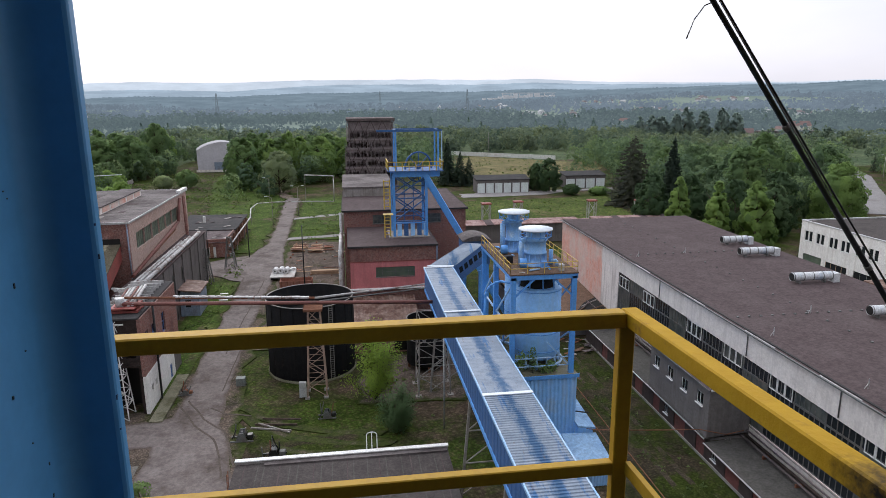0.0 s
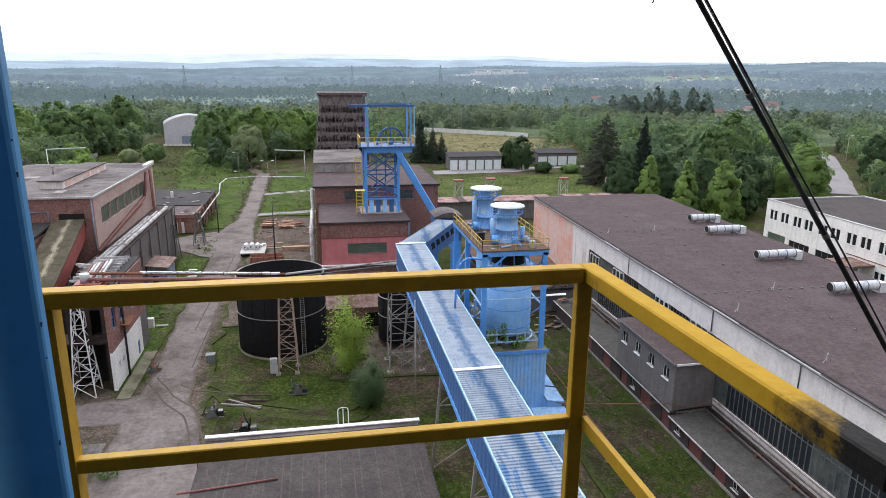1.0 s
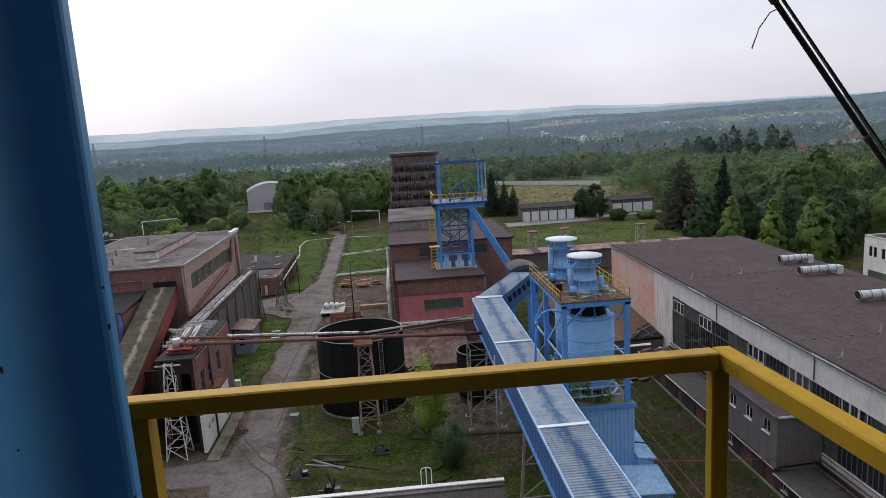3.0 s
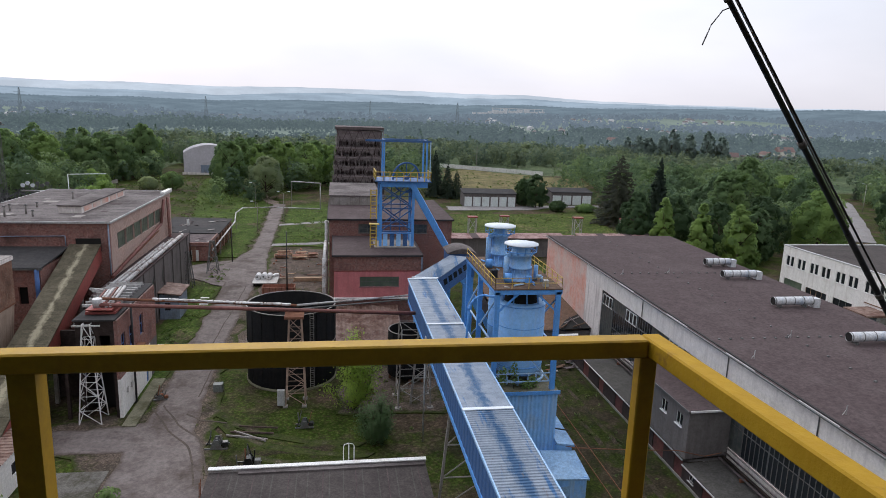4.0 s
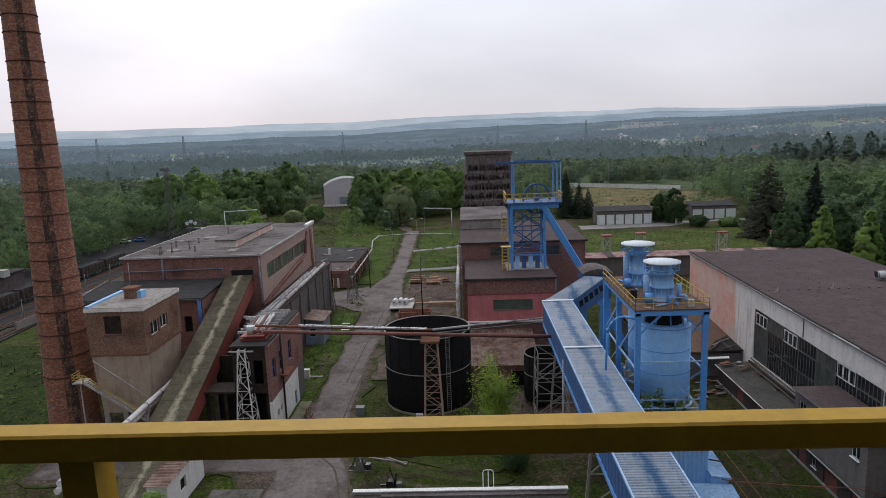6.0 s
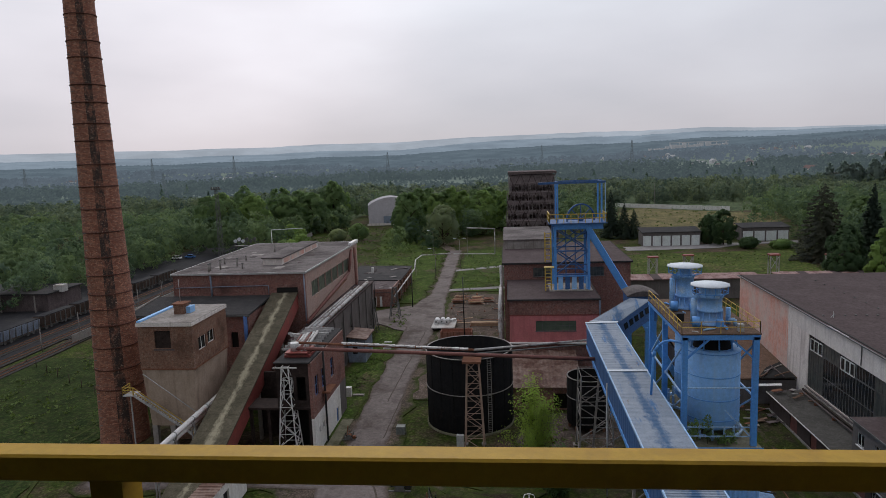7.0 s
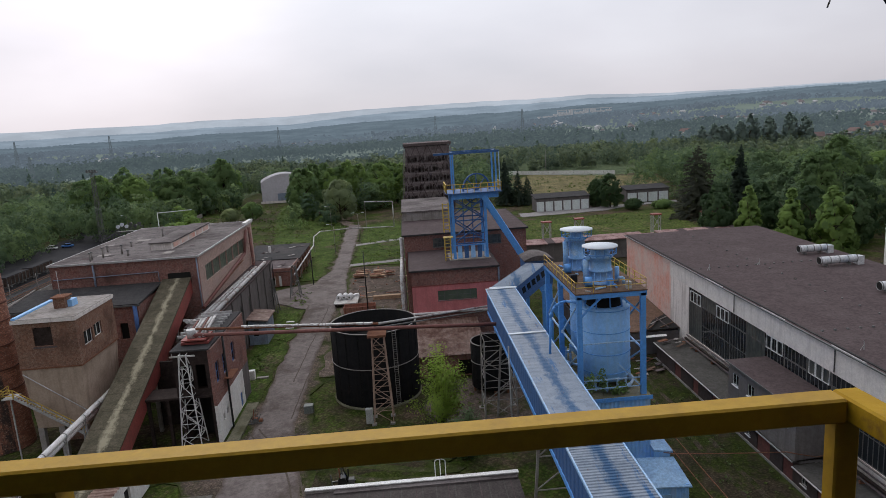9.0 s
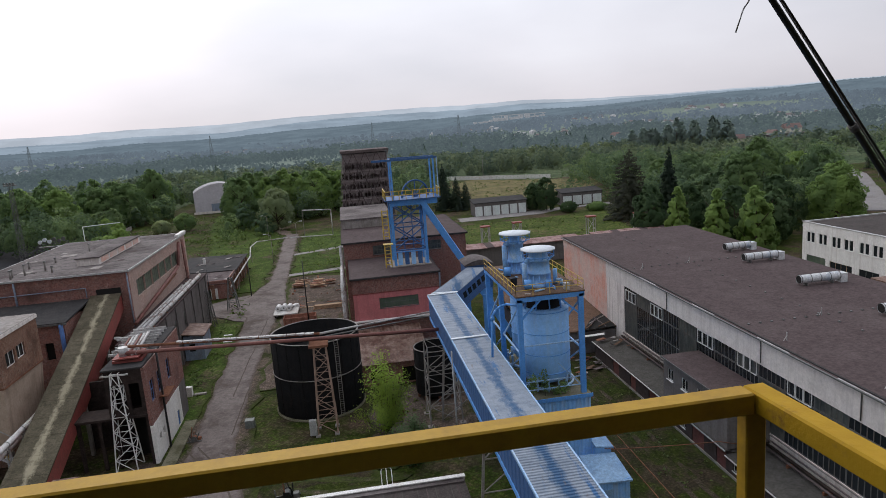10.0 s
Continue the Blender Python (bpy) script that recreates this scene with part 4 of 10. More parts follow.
for line in (((-58.9, 66.1), (-60.4, 69.8), (-61.0, 72.6)), ((-56.6, 65.7), (-58.1, 69.6), (-59.3, 73.0)),
             ((-63.0, 82.6), (-62.3, 86.2), (-62.1, 89.1)), ((-61.1, 82.0), (-60.4, 84.9), (-60.6, 87.1))):
    patch("wheel_track", [(x - 0.22, y - 0.1) for x, y in line] + [(x + 0.22, y + 0.1) for x, y in reversed(line)], 0.03, "verge", "pale wheel track worn in the grass", "path", 0.12, 1.2)
patch("slab_yard", [(-29, 60), (-23.3, 60), (-23.3, 66.7), (-29, 66.8)], 0.10, "old_slab", "old concrete slab at the roadside", "pavement", 0.2)
patch("forecourt", [(44, 251), (78, 254), (90, 262), (112, 264), (112, 269), (44, 261)], 0.04, "far_asphalt", "pale forecourt before the garages", "pavement", 0.6)
patch("lawn", [(24, 196), (92, 202), (100, 246), (30, 240)], 0.02, "meadow", "mown bright-green lawn", "ground", 1.0)
patch("field", [(56, 300), (118, 308), (150, 372), (122, 398), (82, 432), (60, 400)], 0.05, "dry_field", "open dry straw-coloured field", "ground", 3.0)
patch("town_road", [(167.6, 192.8), (196.1, 224.0), (215.9, 249.5), (237.4, 279.4), (251.7, 307.1), (263.6, 311.2), (248.1, 282.7), (217.8, 242.2), (193.7, 210.2), (175.7, 187.3)], 0.06, "far_asphalt", "grey access road with grass verges", "road", 0.5)

for k, line in enumerate((((-21.6, 82.2), (-18.6, 76.6), (-15.6, 73.2), (-14.2, 68.4), (-13.2, 64.9)), ((-22.8, 81.6), (-19.4, 75.2), (-16.5, 71.4), (-15.1, 67.2), (-14.2, 63.0)),
                          ((-19.6, 98), (-19.4, 112), (-19.0, 128), (-18.9, 140)), ((-17.8, 84.5), (-17.6, 100), (-17.4, 118)), ((-18.3, 79.6), (-16.2, 77.6), (-13.0, 76.6)))):
    w_ = 0.09
    patch("tyre_mark", [(x - w_, y - w_) for x, y in line] + [(x + w_, y + w_) for x, y in reversed(line)], 0.066 + 0.004 * k, "wet_mud", "muddy tyre mark across the road", "mark", 0.12, 1.0)
for line in (((-14.6, 79.5), (-12.0, 76.4), (-8.6, 73.6), (-3.0, 71.2), (3.0, 70.0)), ((-14.2, 77.0), (-11.4, 73.8), (-7.6, 70.6), (-2.0, 68.4), (4.0, 67.6)), ((-9.6, 68.4), (-5.6, 66.8), (0.0, 66.2), (6.0, 65.6))):
    patch("worn_track", [(x - 0.45, y - 0.45) for x, y in line] + [(x + 0.45, y + 0.45) for x, y in reversed(line)], 0.03, "verge", "bare brown wheel track curving through the grass", "ground", 0.3, 0.8, fray=0.25)
# sunken rails in the strip
for x in (27.6, 29.04):
    solid("rail_track", beam(bmesh.new(), (x, 12, 0.075), (x + 0.3, 100, 0.075), 0.08, 0.09), "rust", "rusty rail sunk in the mud", "rail", "sunken rails", "structure")
for x in (31.2, 33.0):
    patch("wheel_rut", [(x, 14), (x + 0.5, 14), (x + 0.3, 60), (x - 0.4, 96), (x - 0.9, 96), (x - 0.3, 60)], 0.045, "rut_earth", "bare wheel rut in the grass", "ground", 0.25)

# ---- the platform on the shaft tower, round the camera ----
deck = thing("deck", (0, 0, 36.2), "steel chequer-plate platform on the tower", "platform", kind="structure")
# Unseen plate, kept near-black so it throws little light on the railing.
part("plate", B(-2.4, 1.08, -1.6, 1.66, 36.19, 36.25), "burnt_steel", deck)
for y in (-1.3, 0.1, 1.55):
    part("joist", B(-2.4, 1.08, y, y + 0.1, 36.0, 36.186), "frame_dark", deck)
part("edge_beam", B(0.98, 1.06, -1.6, 1.66, 35.98, 36.186), "frame_dark", deck)

railing = thing("railing", (0.0, 1.6, 36.25), "yellow-painted square-tube railing, scuffed, charred at one end", "railing")
RX, RY, RZ = 0.974, 1.615, 37.365
part("top_rail", B(-1.75, RX - 0.058, RY - 0.06, RY, RZ - 0.056, RZ), "rail_yellow", railing, bevel=0.005)
bm = bmesh.new()
prism(bm, [(RX - 0.058, RY, RZ - 0.056), (RX - 0.058 + 0.055, 0.35, RZ - 0.056), (RX + 0.002 + 0.055, 0.35, RZ - 0.056), (RX + 0.002, RY, RZ - 0.056)],
      [(RX - 0.058, RY, RZ), (RX - 0.058 + 0.055, 0.35, RZ), (RX + 0.002 + 0.055, 0.35, RZ), (RX + 0.002, RY, RZ)])
part("top_rail", bm, "charred_rail", railing, bevel=0.005)
bm = bmesh.new()
prism(bm, [(RX - 0.003, 0.349, RZ - 0.056), (RX + 0.052, -1.55, RZ - 0.056), (RX + 0.112, -1.55, RZ - 0.056), (RX + 0.057, 0.349, RZ - 0.056)],
      [(RX - 0.003, 0.349, RZ), (RX + 0.052, -1.55, RZ), (RX + 0.112, -1.55, RZ), (RX + 0.057, 0.349, RZ)])
part("top_rail", bm, "burnt_steel", railing, "blackened burnt end of the rail")
MZ = 36.79
part("knee_rail", B(-1.75, RX - 0.05, RY - 0.045, RY - 0.005, MZ - 0.05, MZ), "rail_yellow", railing, bevel=0.004)
part("knee_rail", beam(bmesh.new(), (RX - 0.02, RY - 0.05, MZ - 0.02), (RX + 0.07, -1.55, MZ - 0.02), 0.02, 0.05), "rail_yellow", railing)
part("post", B(RX - 0.075, RX - 0.02, RY - 0.05, RY - 0.006, 36.25, RZ - 0.058), "rail_yellow", railing, bevel=0.004)
part("post", B(-0.838, -0.778, RY - 0.05, RY - 0.042, 36.25, RZ - 0.058), "rail_yellow", railing)
part("post", B(-0.778, -0.770, RY - 0.05, RY + 0.017, 36.25, RZ - 0.058), "rail_yellow", railing)
part("post", B(-1.75, -1.70, RY - 0.05, RY - 0.006, 36.25, RZ - 0.058), "rail_yellow", railing)
part("post", B(RX + 0.0, RX + 0.05, 0.2, 0.25, 36.25, RZ - 0.058), "burnt_steel", railing)

# rolled-steel column of the tower, a channel with rounded lips
column = thing("tower_column", (-0.8, 0.5, 0), "blue-painted rolled steel tower column with chipped paint", "column", kind="structure")
bm = bmesh.new()
prof = [(-0.372, 0.528), (-0.366, 0.522), (-0.366, 0.507), (-0.368, 0.503), (-0.373, 0.500), (-0.408, 0.498)]
for i in range(1, 11):
    a = math.pi / 2 * i / 10
    prof.append((-0.408 - 0.04 * math.sin(a), 0.498 - 0.04 * (1 - math.cos(a))))
x_, y_ = prof[-1]
prof += [(x_ - 0.004, 0.2), (x_ - 0.006, -0.35), (x_ - 0.03, -0.35), (x_ - 0.03, 0.528)]
n = len(prof)
rows_ = []
for z in (0.0, 30.0, 35.0, 36.0, 37.0, 38.0, 39.0, 40.58):
    rows_.append([bm.verts.new((x, y, z)) for x, y in prof])
for a, b in zip(rows_, rows_[1:]):
    for i in range(n):
        bm.faces.new((a[i], a[(i + 1) % n], b[(i + 1) % n], b[i])).smooth = 5 <= i < 16
bm.faces.new(rows_[-1])
part("shaft", bm, "column_blue", column)
rc = random.Random(5)
for k in range(22):
    z, y = 37.45 + 0.8 * rc.random() ** 1.5, 0.36 + 0.09 * rc.random()
    h = 0.002 + 0.008 * rc.random() ** 2
    x = x_ - 0.002
    part("paint_chip", B(x - 0.002, x + 0.0028, y, y + 0.001 + 0.002 * rc.random(), z, z + h), "black_paint", column)
for k in range(26):
    z = 37.0 + 1.9 * rc.random()
    part("paint_chip", B(-0.370, -0.3657, 0.5035, 0.5045 + 0.003 * rc.random(), z, z + 0.002 + 0.009 * rc.random() ** 2), "column_edge", column)

# near-black tower wall and roof behind the camera, unseen, added to shade the railing
tower = thing("shaft_tower", (0, -6, 0), "unseen near-black wall and roof of the shaft tower", "tower", kind="structure")
part("wall", B(-14, 14, -12, -1.8, 0, 48), "soot_and_shade", tower)
part("wall", B(-14, -1.9, -1.8, 0.9, 0, 48), "soot_and_shade", tower)
# Out-of-view slab added overhead to darken the rail's near faces.
part("canopy", B(-14, -0.3, -1.79, 0.7, 40.6, 40.9), "soot_and_shade", tower)
part("bracket", beam(bmesh.new(), (4.2, -1.9, 33.6), (6.2, 4.4, 33.6), 0.12), "black_paint", tower)
part("bracket", beam(bmesh.new(), (4.2, -1.9, 31.2), (6.2, 4.2, 33.5), 0.10), "black_paint", tower)

# slanting boom beside the platform
boom = thing("boom", (6.3, 4.3, 33.6), "slender black steel boom with a cable clipped along it", "boom")
pa, pb = Vector((2.18, 3.41, 38.64)), Vector((3.95, 3.79, 36.64))
dd = (pb - pa).normalized()
lo_, hi_ = pb + dd * 4.0, pa - dd * 3.6
part("pole", tube(bmesh.new(), lo_, pb - dd * 0.9, 0.023, 0.020, 14), "black_paint", boom)
part("pole", tube(bmesh.new(), pb - dd * 0.9, hi_, 0.018, 0.012, 14), "black_paint", boom)
off_ = Vector((0.034, 0.0, 0.028))
part("cable", run(bmesh.new(), [lo_ + off_, pb + off_ * 1.35, pb - dd * 1.4 + off_ * 1.1, hi_ + off_ * 0.6], 0.007, 8), "cable", boom, "thin black cable")
part("cable", run(bmesh.new(), [pb - dd * 1.0 + off_ * 0.7, pa + off_ * 0.8, hi_ + off_ * 0.5], 0.005, 6), "galvanised", boom, "thin bright wire")
for f in (0.1, 0.62, 1.02, 1.5):
    c = pb + (pa - pb) * f
    part("clip", tube(bmesh.new(), c - dd * 0.025, c + dd * 0.02, 0.025, seg=12), "frame_dark", boom)
c = pb + (pa - pb) * 1.0
part("loose_wire", run(bmesh.new(), [c + Vector((0.02, 0, 0)), c + Vector((-0.05, 0, -0.03)), c + Vector((-0.11, 0.0, -0.11)), c + Vector((-0.15, 0, -0.22))], 0.004, 6), "galvanised", boom)

# ---- large hall with the long window wall ----
HX0, HX1, HY0, HY1 = 41.2, 66.6, 32.8, 122.0


def eave(y):
    return 13.6 + 1.05 * (y - 41) / 81


hall = thing("works_hall", (54, 77, 0), "long factory hall with a dark felt roof and grimy window wall", "hall")
wy0, wy1, wz0, wz1 = 35.4, 94.1, 4.0, 11.75
wall(hall, "pale_plaster", "y", HX0, 0.4, HY0, 101.0, 0, 13.3, [(wy0, wy1, wz0, wz1)])
wall(hall, "pink_plaster", "y", HX0, 0.4, 101.0, HY1, 0, 13.3, label="salmon-pink weathered plaster wall")
bm = bmesh.new()
prism(bm, [(HX0 - 0.06, HY0, 10.45), (HX0 + 0.4, HY0, 10.45), (HX0 + 0.4, 101.0, 11.65), (HX0 - 0.06, 101.0, 11.65)],
      [(HX0 - 0.06, HY0, eave(HY0) - 0.15), (HX0 + 0.4, HY0, eave(HY0) - 0.15), (HX0 + 0.4, 101.0, eave(101.0) - 0.15), (HX0 - 0.06, 101.0, eave(101.0) - 0.15)])
part("parapet", bm, "parapet_plaster", hall, "pale plastered parapet band")
bm = bmesh.new()
prism(bm, [(HX0 - 0.03, 101.0, 13.2), (HX0 + 0.4, 101.0, 13.2), (HX0 + 0.4, HY1, 13.2), (HX0 - 0.03, HY1, 13.2)],
      [(HX0 - 0.03, 101.0, eave(101.0) - 0.15), (HX0 + 0.4, 101.0, eave(101.0) - 0.15), (HX0 + 0.4, HY1, eave(HY1) - 0.15), (HX0 - 0.03, HY1, eave(HY1) - 0.15)])
part("parapet", bm, "pink_plaster", hall)
wall(hall, "pale_plaster", "x", HY0, 0.4, HX0 + 0.4, HX1, 0, 13.2)
wall(hall, "pale_plaster", "x", HY1 - 0.4, 0.4, HX0 + 0.4, HX1, 0, 14.2)
wall(hall, "pale_plaster", "y", HX1 - 0.4, 0.4, HY0 + 0.4, HY1 - 0.4, 0, 13.0)
# Black backing added behind the windows to make the hall look unlit.
part("inner_wall", B(HX0 + 3.0, HX0 + 3.2, HY0 + 1, HY1 - 1, 0, 12.8), "unlit_black", hall)
bm = bmesh.new()
o = 0.35
prism(bm, [(HX0 - o, HY0 - o, eave(HY0) - 0.15), (HX1 + o, HY0 - o, eave(HY0) - 0.15), (HX1 + o, HY1 + o, eave(HY1) - 0.15), (HX0 - o, HY1 + o, eave(HY1) - 0.15)],
      [(HX0 - o, HY0 - o, eave(HY0)), (HX1 + o, HY0 - o, eave(HY0)), (HX1 + o, HY1 + o, eave(HY1)), (HX0 - o, HY1 + o, eave(HY1))])
hall_roof = part("roof", bm, "felt_roof", hall, "brown-grey tarred felt roof")
part("gutter", beam(bmesh.new(), (HX0 - 0.42, HY0, eave(HY0) - 0.02), (HX0 - 0.42, HY1, eave(HY1) - 0.02), 0.16, 0.14), "frame_dark", hall_roof)
part("flashing", beam(bmesh.new(), (HX0 + 0.1, HY0, eave(HY0) + 0.05), (HX0 + 0.1, HY1, eave(HY1) + 0.05), 0.22, 0.10), "dark_felt", hall_roof)
for y in (44, 55.4, 68.5, 83.0):
    part("flashing", beam(bmesh.new(), (HX0 - 0.25, y, eave(y) + 0.03), (HX0 - 0.25, y + 5.0, eave(y + 5) + 0.03), 0.10, 0.05), "galvanised", hall_roof)
for y in (46.4, 60.0, 80.2):
    part("downpipe", tube(bmesh.new(), (HX0 - 0.14, y, 10.9 + 0.017 * (y - 46)), (HX0 - 0.14, y, eave(y) - 0.2), 0.06, seg=8), "mullion_grey", hall)
# window wall: tall bays with a tier of casements under the head, two tiers of narrow fixed lights below
bays = 14
HEAD = wz1 - 2.3
for b in range(bays):
    p, q = wy0 + (wy1 - wy0) * b / bays, wy0 + (wy1 - wy0) * (b + 1) / bays
    window(hall, "y", HX0 + 0.12, (p, q, HEAD, wz1), 6, 1, "mullion_grey", "grimy_glass" if b % 3 == 0 else "dark_glass", 0.10, False)
    window(hall, "y", HX0 + 0.12, (p, q, wz0, HEAD), 6, 2, "mullion_grey", "grimy_glass" if b % 4 == 1 else "dark_glass", 0.10, False)
for b in (1, 4, 6, 8, 11, 13):
    p = wy0 + (wy1 - wy0) * (b + 0.08) / bays
    for k in range(3):
        a = p + 1.18 * k
        wall(hall, "window_frame_white", "y", HX0 + 0.03, 0.07, a, a + 1.12, HEAD - 0.1, wz1 - 0.7, [(a + 0.09, a + 1.03, HEAD, wz1 - 0.82)], "vent_frame")
part("sill_band", B(HX0 - 0.14, HX0 - 0.004, wy0 - 0.3, wy1 + 0.3, wz0 - 0.16, wz0 - 0.01), "concrete", hall)
# lightning conductor blocks in two crossing rows, and little stubs
rr = random.Random(3)
for i in range(26):
    y = 36 + i * 3.2
    part("conductor_block", B(51.4 + 0.1 * rr.random(), 51.65, y, y + 0.22, eave(y), eave(y) + 0.14), "frame_dark", hall_roof)
for y in (64.2, 93.0):
    for i in range(17):
        x = 42.4 + i * 1.4
        part("conductor_block", B(x, x + 0.22, y, y + 0.22, eave(y), eave(y) + 0.14), "frame_dark", hall_roof)
for x, y in ((51.5, 64.4), (51.5, 93.1), (43.0, 58.6), (43.2, 46.0), (43.4, 92.2)):
    bm = beam(bmesh.new(), (x, y, eave(y)), (x, y, eave(y) + 0.9), 0.07)
    beam(bm, (x - 0.35, y, eave(y)), (x, y, eave(y) + 0.5), 0.05)
    part("vent_stub", bm, "galvanised", hall_roof)

# insulated exhaust ducts lying across the roof
for k, (x0, x1, y) in enumerate(((60.0, 64.4, 97.4), (58.3, 63.8, 89.6), (57.0, 62.7, 75.6), (56.8, 63.0, 62.0), (56.2, 62.4, 48.6))):
    z = eave(y) + 0.85
    duct = thing("exhaust_duct", (x0, y, eave(y)), "pale blue-white exhaust duct with dark bands" if k > 2 else "white insulated exhaust duct with dark bands", "duct", "roof ducts")
    part("pipe", tube(bmesh.new(), (x0, y, z), (x1, y, z), 0.55, seg=20, caps=False), "duct_white", duct)
    part("throat", tube(bmesh.new(), (x0 + 0.02, y, z), (x1 - 0.02, y, z), 0.48, seg=20), "unlit_black", duct)
    for i in range(5):
        x = x0 + (x1 - x0) * (0.02 + 0.24 * i)
        part("band", tube(bmesh.new(), (x, y, z), (x + 0.12, y, z), 0.575, seg=20, caps=False), "frame_dark", duct)
    part("cowl", B(x1, x1 + 0.9, y - 0.6, y + 0.5, eave(y + 1) - 0.02, z + 0.35), "duct_white", duct)
    for x in (x0 + 1.0, x1 - 1.0):
        part("cradle", B(x - 0.1, x + 0.1, y - 0.4, y + 0.4, eave(y) - 0.05, z - 0.45), "frame_dark", duct)

# ---- low annex along the hall, with an upper storey block ----
BY_SPLIT = 58.4
annex = thing("annex", (39, 60, 0), "low grey-brown annex with a felt roof and brown doors", "building")
AX = 36.6
doors = [(33.5, 35.3), (38, 40.6), (43.2, 45.2), (48.5, 50.3), (52.5, 55), (59, 60.8), (63.2, 65.8), (69.4, 71.2), (74.2, 76.6), (80.5, 82.2), (86, 88.2)]
peep = [(46.4, 47.4, 0.9, 1.8), (56.6, 57.6, 0.9, 1.8), (67.2, 68.2, 1.0, 2.0)]
for y0, y1, ht in ((22, BY_SPLIT, 2.2), (BY_SPLIT, 95, 2.7)):
    ds = [(a, b) for a, b in doors if y0 <= a < y1]
    ws = [w for w in peep if y0 <= w[0] < y1]
    wall(annex, "annex_wall", "y", AX, 0.3, y0, y1, 0, ht, [(a, b, 0.05, ht - 0.3) for a, b in ds] + ws)
    for a, b in ds:
        part("door", B(AX + 0.1, AX + 0.16, a, b, 0.05, ht - 0.3), "door_brown", annex, "brown-red plank door")
    for w in ws:
        window(annex, "y", AX + 0.14, w, 2, 1)
    bm = bmesh.new()
    prism(bm, [(AX - 0.4, y0, ht), (HX0 - 0.02, y0, ht + 0.22), (HX0 - 0.02, y1, ht + 0.22), (AX - 0.4, y1, ht)], [(AX - 0.4, y0, ht + 0.16), (HX0 - 0.02, y0, ht + 0.38), (HX0 - 0.02, y1, ht + 0.38), (AX - 0.4, y1, ht + 0.16)])
    part("roof", bm, "annex_felt", annex)
    part("gutter", tube(bmesh.new(), (AX - 0.48, y0, ht + 0.06), (AX - 0.48, y1, ht + 0.06), 0.08, seg=8), "galvanised", annex)
wall(annex, "grey_plaster", "x", 22, 0.3, AX + 0.3, HX0 - 0.01, 0, 2.2)
wall(annex, "grey_plaster", "x", 94.7, 0.3, AX + 0.3, HX0 - 0.01, 0, 2.7)
part("plinth", B(AX - 0.12, AX - 0.004, 22, 95, 0, 0.3), "concrete", annex)
BY0, BY1, BZ = 58.4, 72.0, 8.2
upper = thing("upper_block", (38.5, 65, 2.9), "grey plastered upper storey with white windows", "building")
wins = [(59.6 + 3.35 * i, 60.9 + 3.35 * i, 5.9, 7.3) for i in range(4)]
wall(upper, "upper_plaster", "y", AX - 0.22, 0.3, BY0, BY1, 2.87, BZ, wins)
for h in wins:
    window(upper, "y", AX - 0.12, h, 2, 1)
wall(upper, "upper_plaster", "x", BY0, 0.3, AX + 0.08, HX0 - 0.02, 2.5, BZ)
wall(upper, "upper_plaster", "x", BY1 - 0.3, 0.3, AX + 0.08, HX0 - 0.02, 2.5, BZ)
flat_roof(upper, "felt_roof", AX - 0.2, HX0 - 0.3, BY0, BY1, BZ, 0.25, 0.2)
part("roof_edge", B(AX - 0.3, HX0 - 0.1, BY0 - 0.33, BY0 - 0.25, BZ + 0.02, BZ + 0.24), "white_paint", upper)
part("roof_edge", B(AX - 0.55, AX - 0.47, BY0 - 0.3, BY1 + 0.2, BZ + 0.02, BZ + 0.2), "frame_dark", upper)
part("room", B(AX + 0.8, HX0 - 1.0, BY0 + 0.6, BY1 - 0.6, 3.3, BZ - 0.1), "unlit_black", upper)
# steam pipes along the foot of the window wall
for k, (dx, z, r) in enumerate(((0.55, 0.50, 0.16), (1.0, 0.42, 0.11), (0.35, 0.95, 0.09))):
    for y0, y1, lift_ in ((23, 58.2, 2.55), (72.2, 94, 3.05)):
        solid("steam_pipe", tube(bmesh.new(), (HX0 - dx, y0, z + lift_), (HX0 - dx, y1, z + lift_), r, seg=10), "old_timber" if k else "soot_and_shade", "dirty lagged steam pipe along the wall foot", "pipe", "wall pipes")
for y in range(24, 94, 5):
    if not 57 < y < 73:
        z = 2.5 if y < 58 else 3.0
        solid("pipe_saddle", B(HX0 - 1.2, HX0 - 0.2, y, y + 0.2, z - 0.05, z + 0.36), "rust", "rusty steel pipe saddle on the annex roof", "bracket", "pipe saddles")
vent = thing("wall_vent", (AX - 0.6, 41.6, 1.2), "silver exhaust elbow on the annex wall", "duct")
part("pipe", tube(bmesh.new(), (AX - 0.5, 41.2, 1.5), (AX - 0.5, 43.0, 1.5), 0.3, seg=14), "galvanised", vent)
part("drop", tube(bmesh.new(), (AX - 0.5, 41.5, 0.05), (AX - 0.5, 41.5, 1.5), 0.16, seg=12), "galvanised", vent)

# low brown-roofed shed between silo and hall, partly fallen in
shedb = thing("broken_shed", (35, 106, 0), "low shed with a collapsed brown felt roof", "shed")
shell(shedb, "grey_plaster", 27.5, HX0 - 0.05, 97.5, 121.5, 0, 3.6)
bm = bmesh.new()
prism(bm, [(27.2, 97.3, 3.6), (HX0 - 0.03, 97.3, 3.9), (HX0 - 0.03, 121.8, 5.6), (27.2, 121.8, 5.3)], [(27.2, 97.3, 3.8), (HX0 - 0.03, 97.3, 4.1), (HX0 - 0.03, 121.8, 5.8), (27.2, 121.8, 5.5)])
part("roof", bm, "brown_felt", shedb, "brown felt roof")
# Black sheet laid on the roof paints the unlit gap.
bm = bmesh.new()
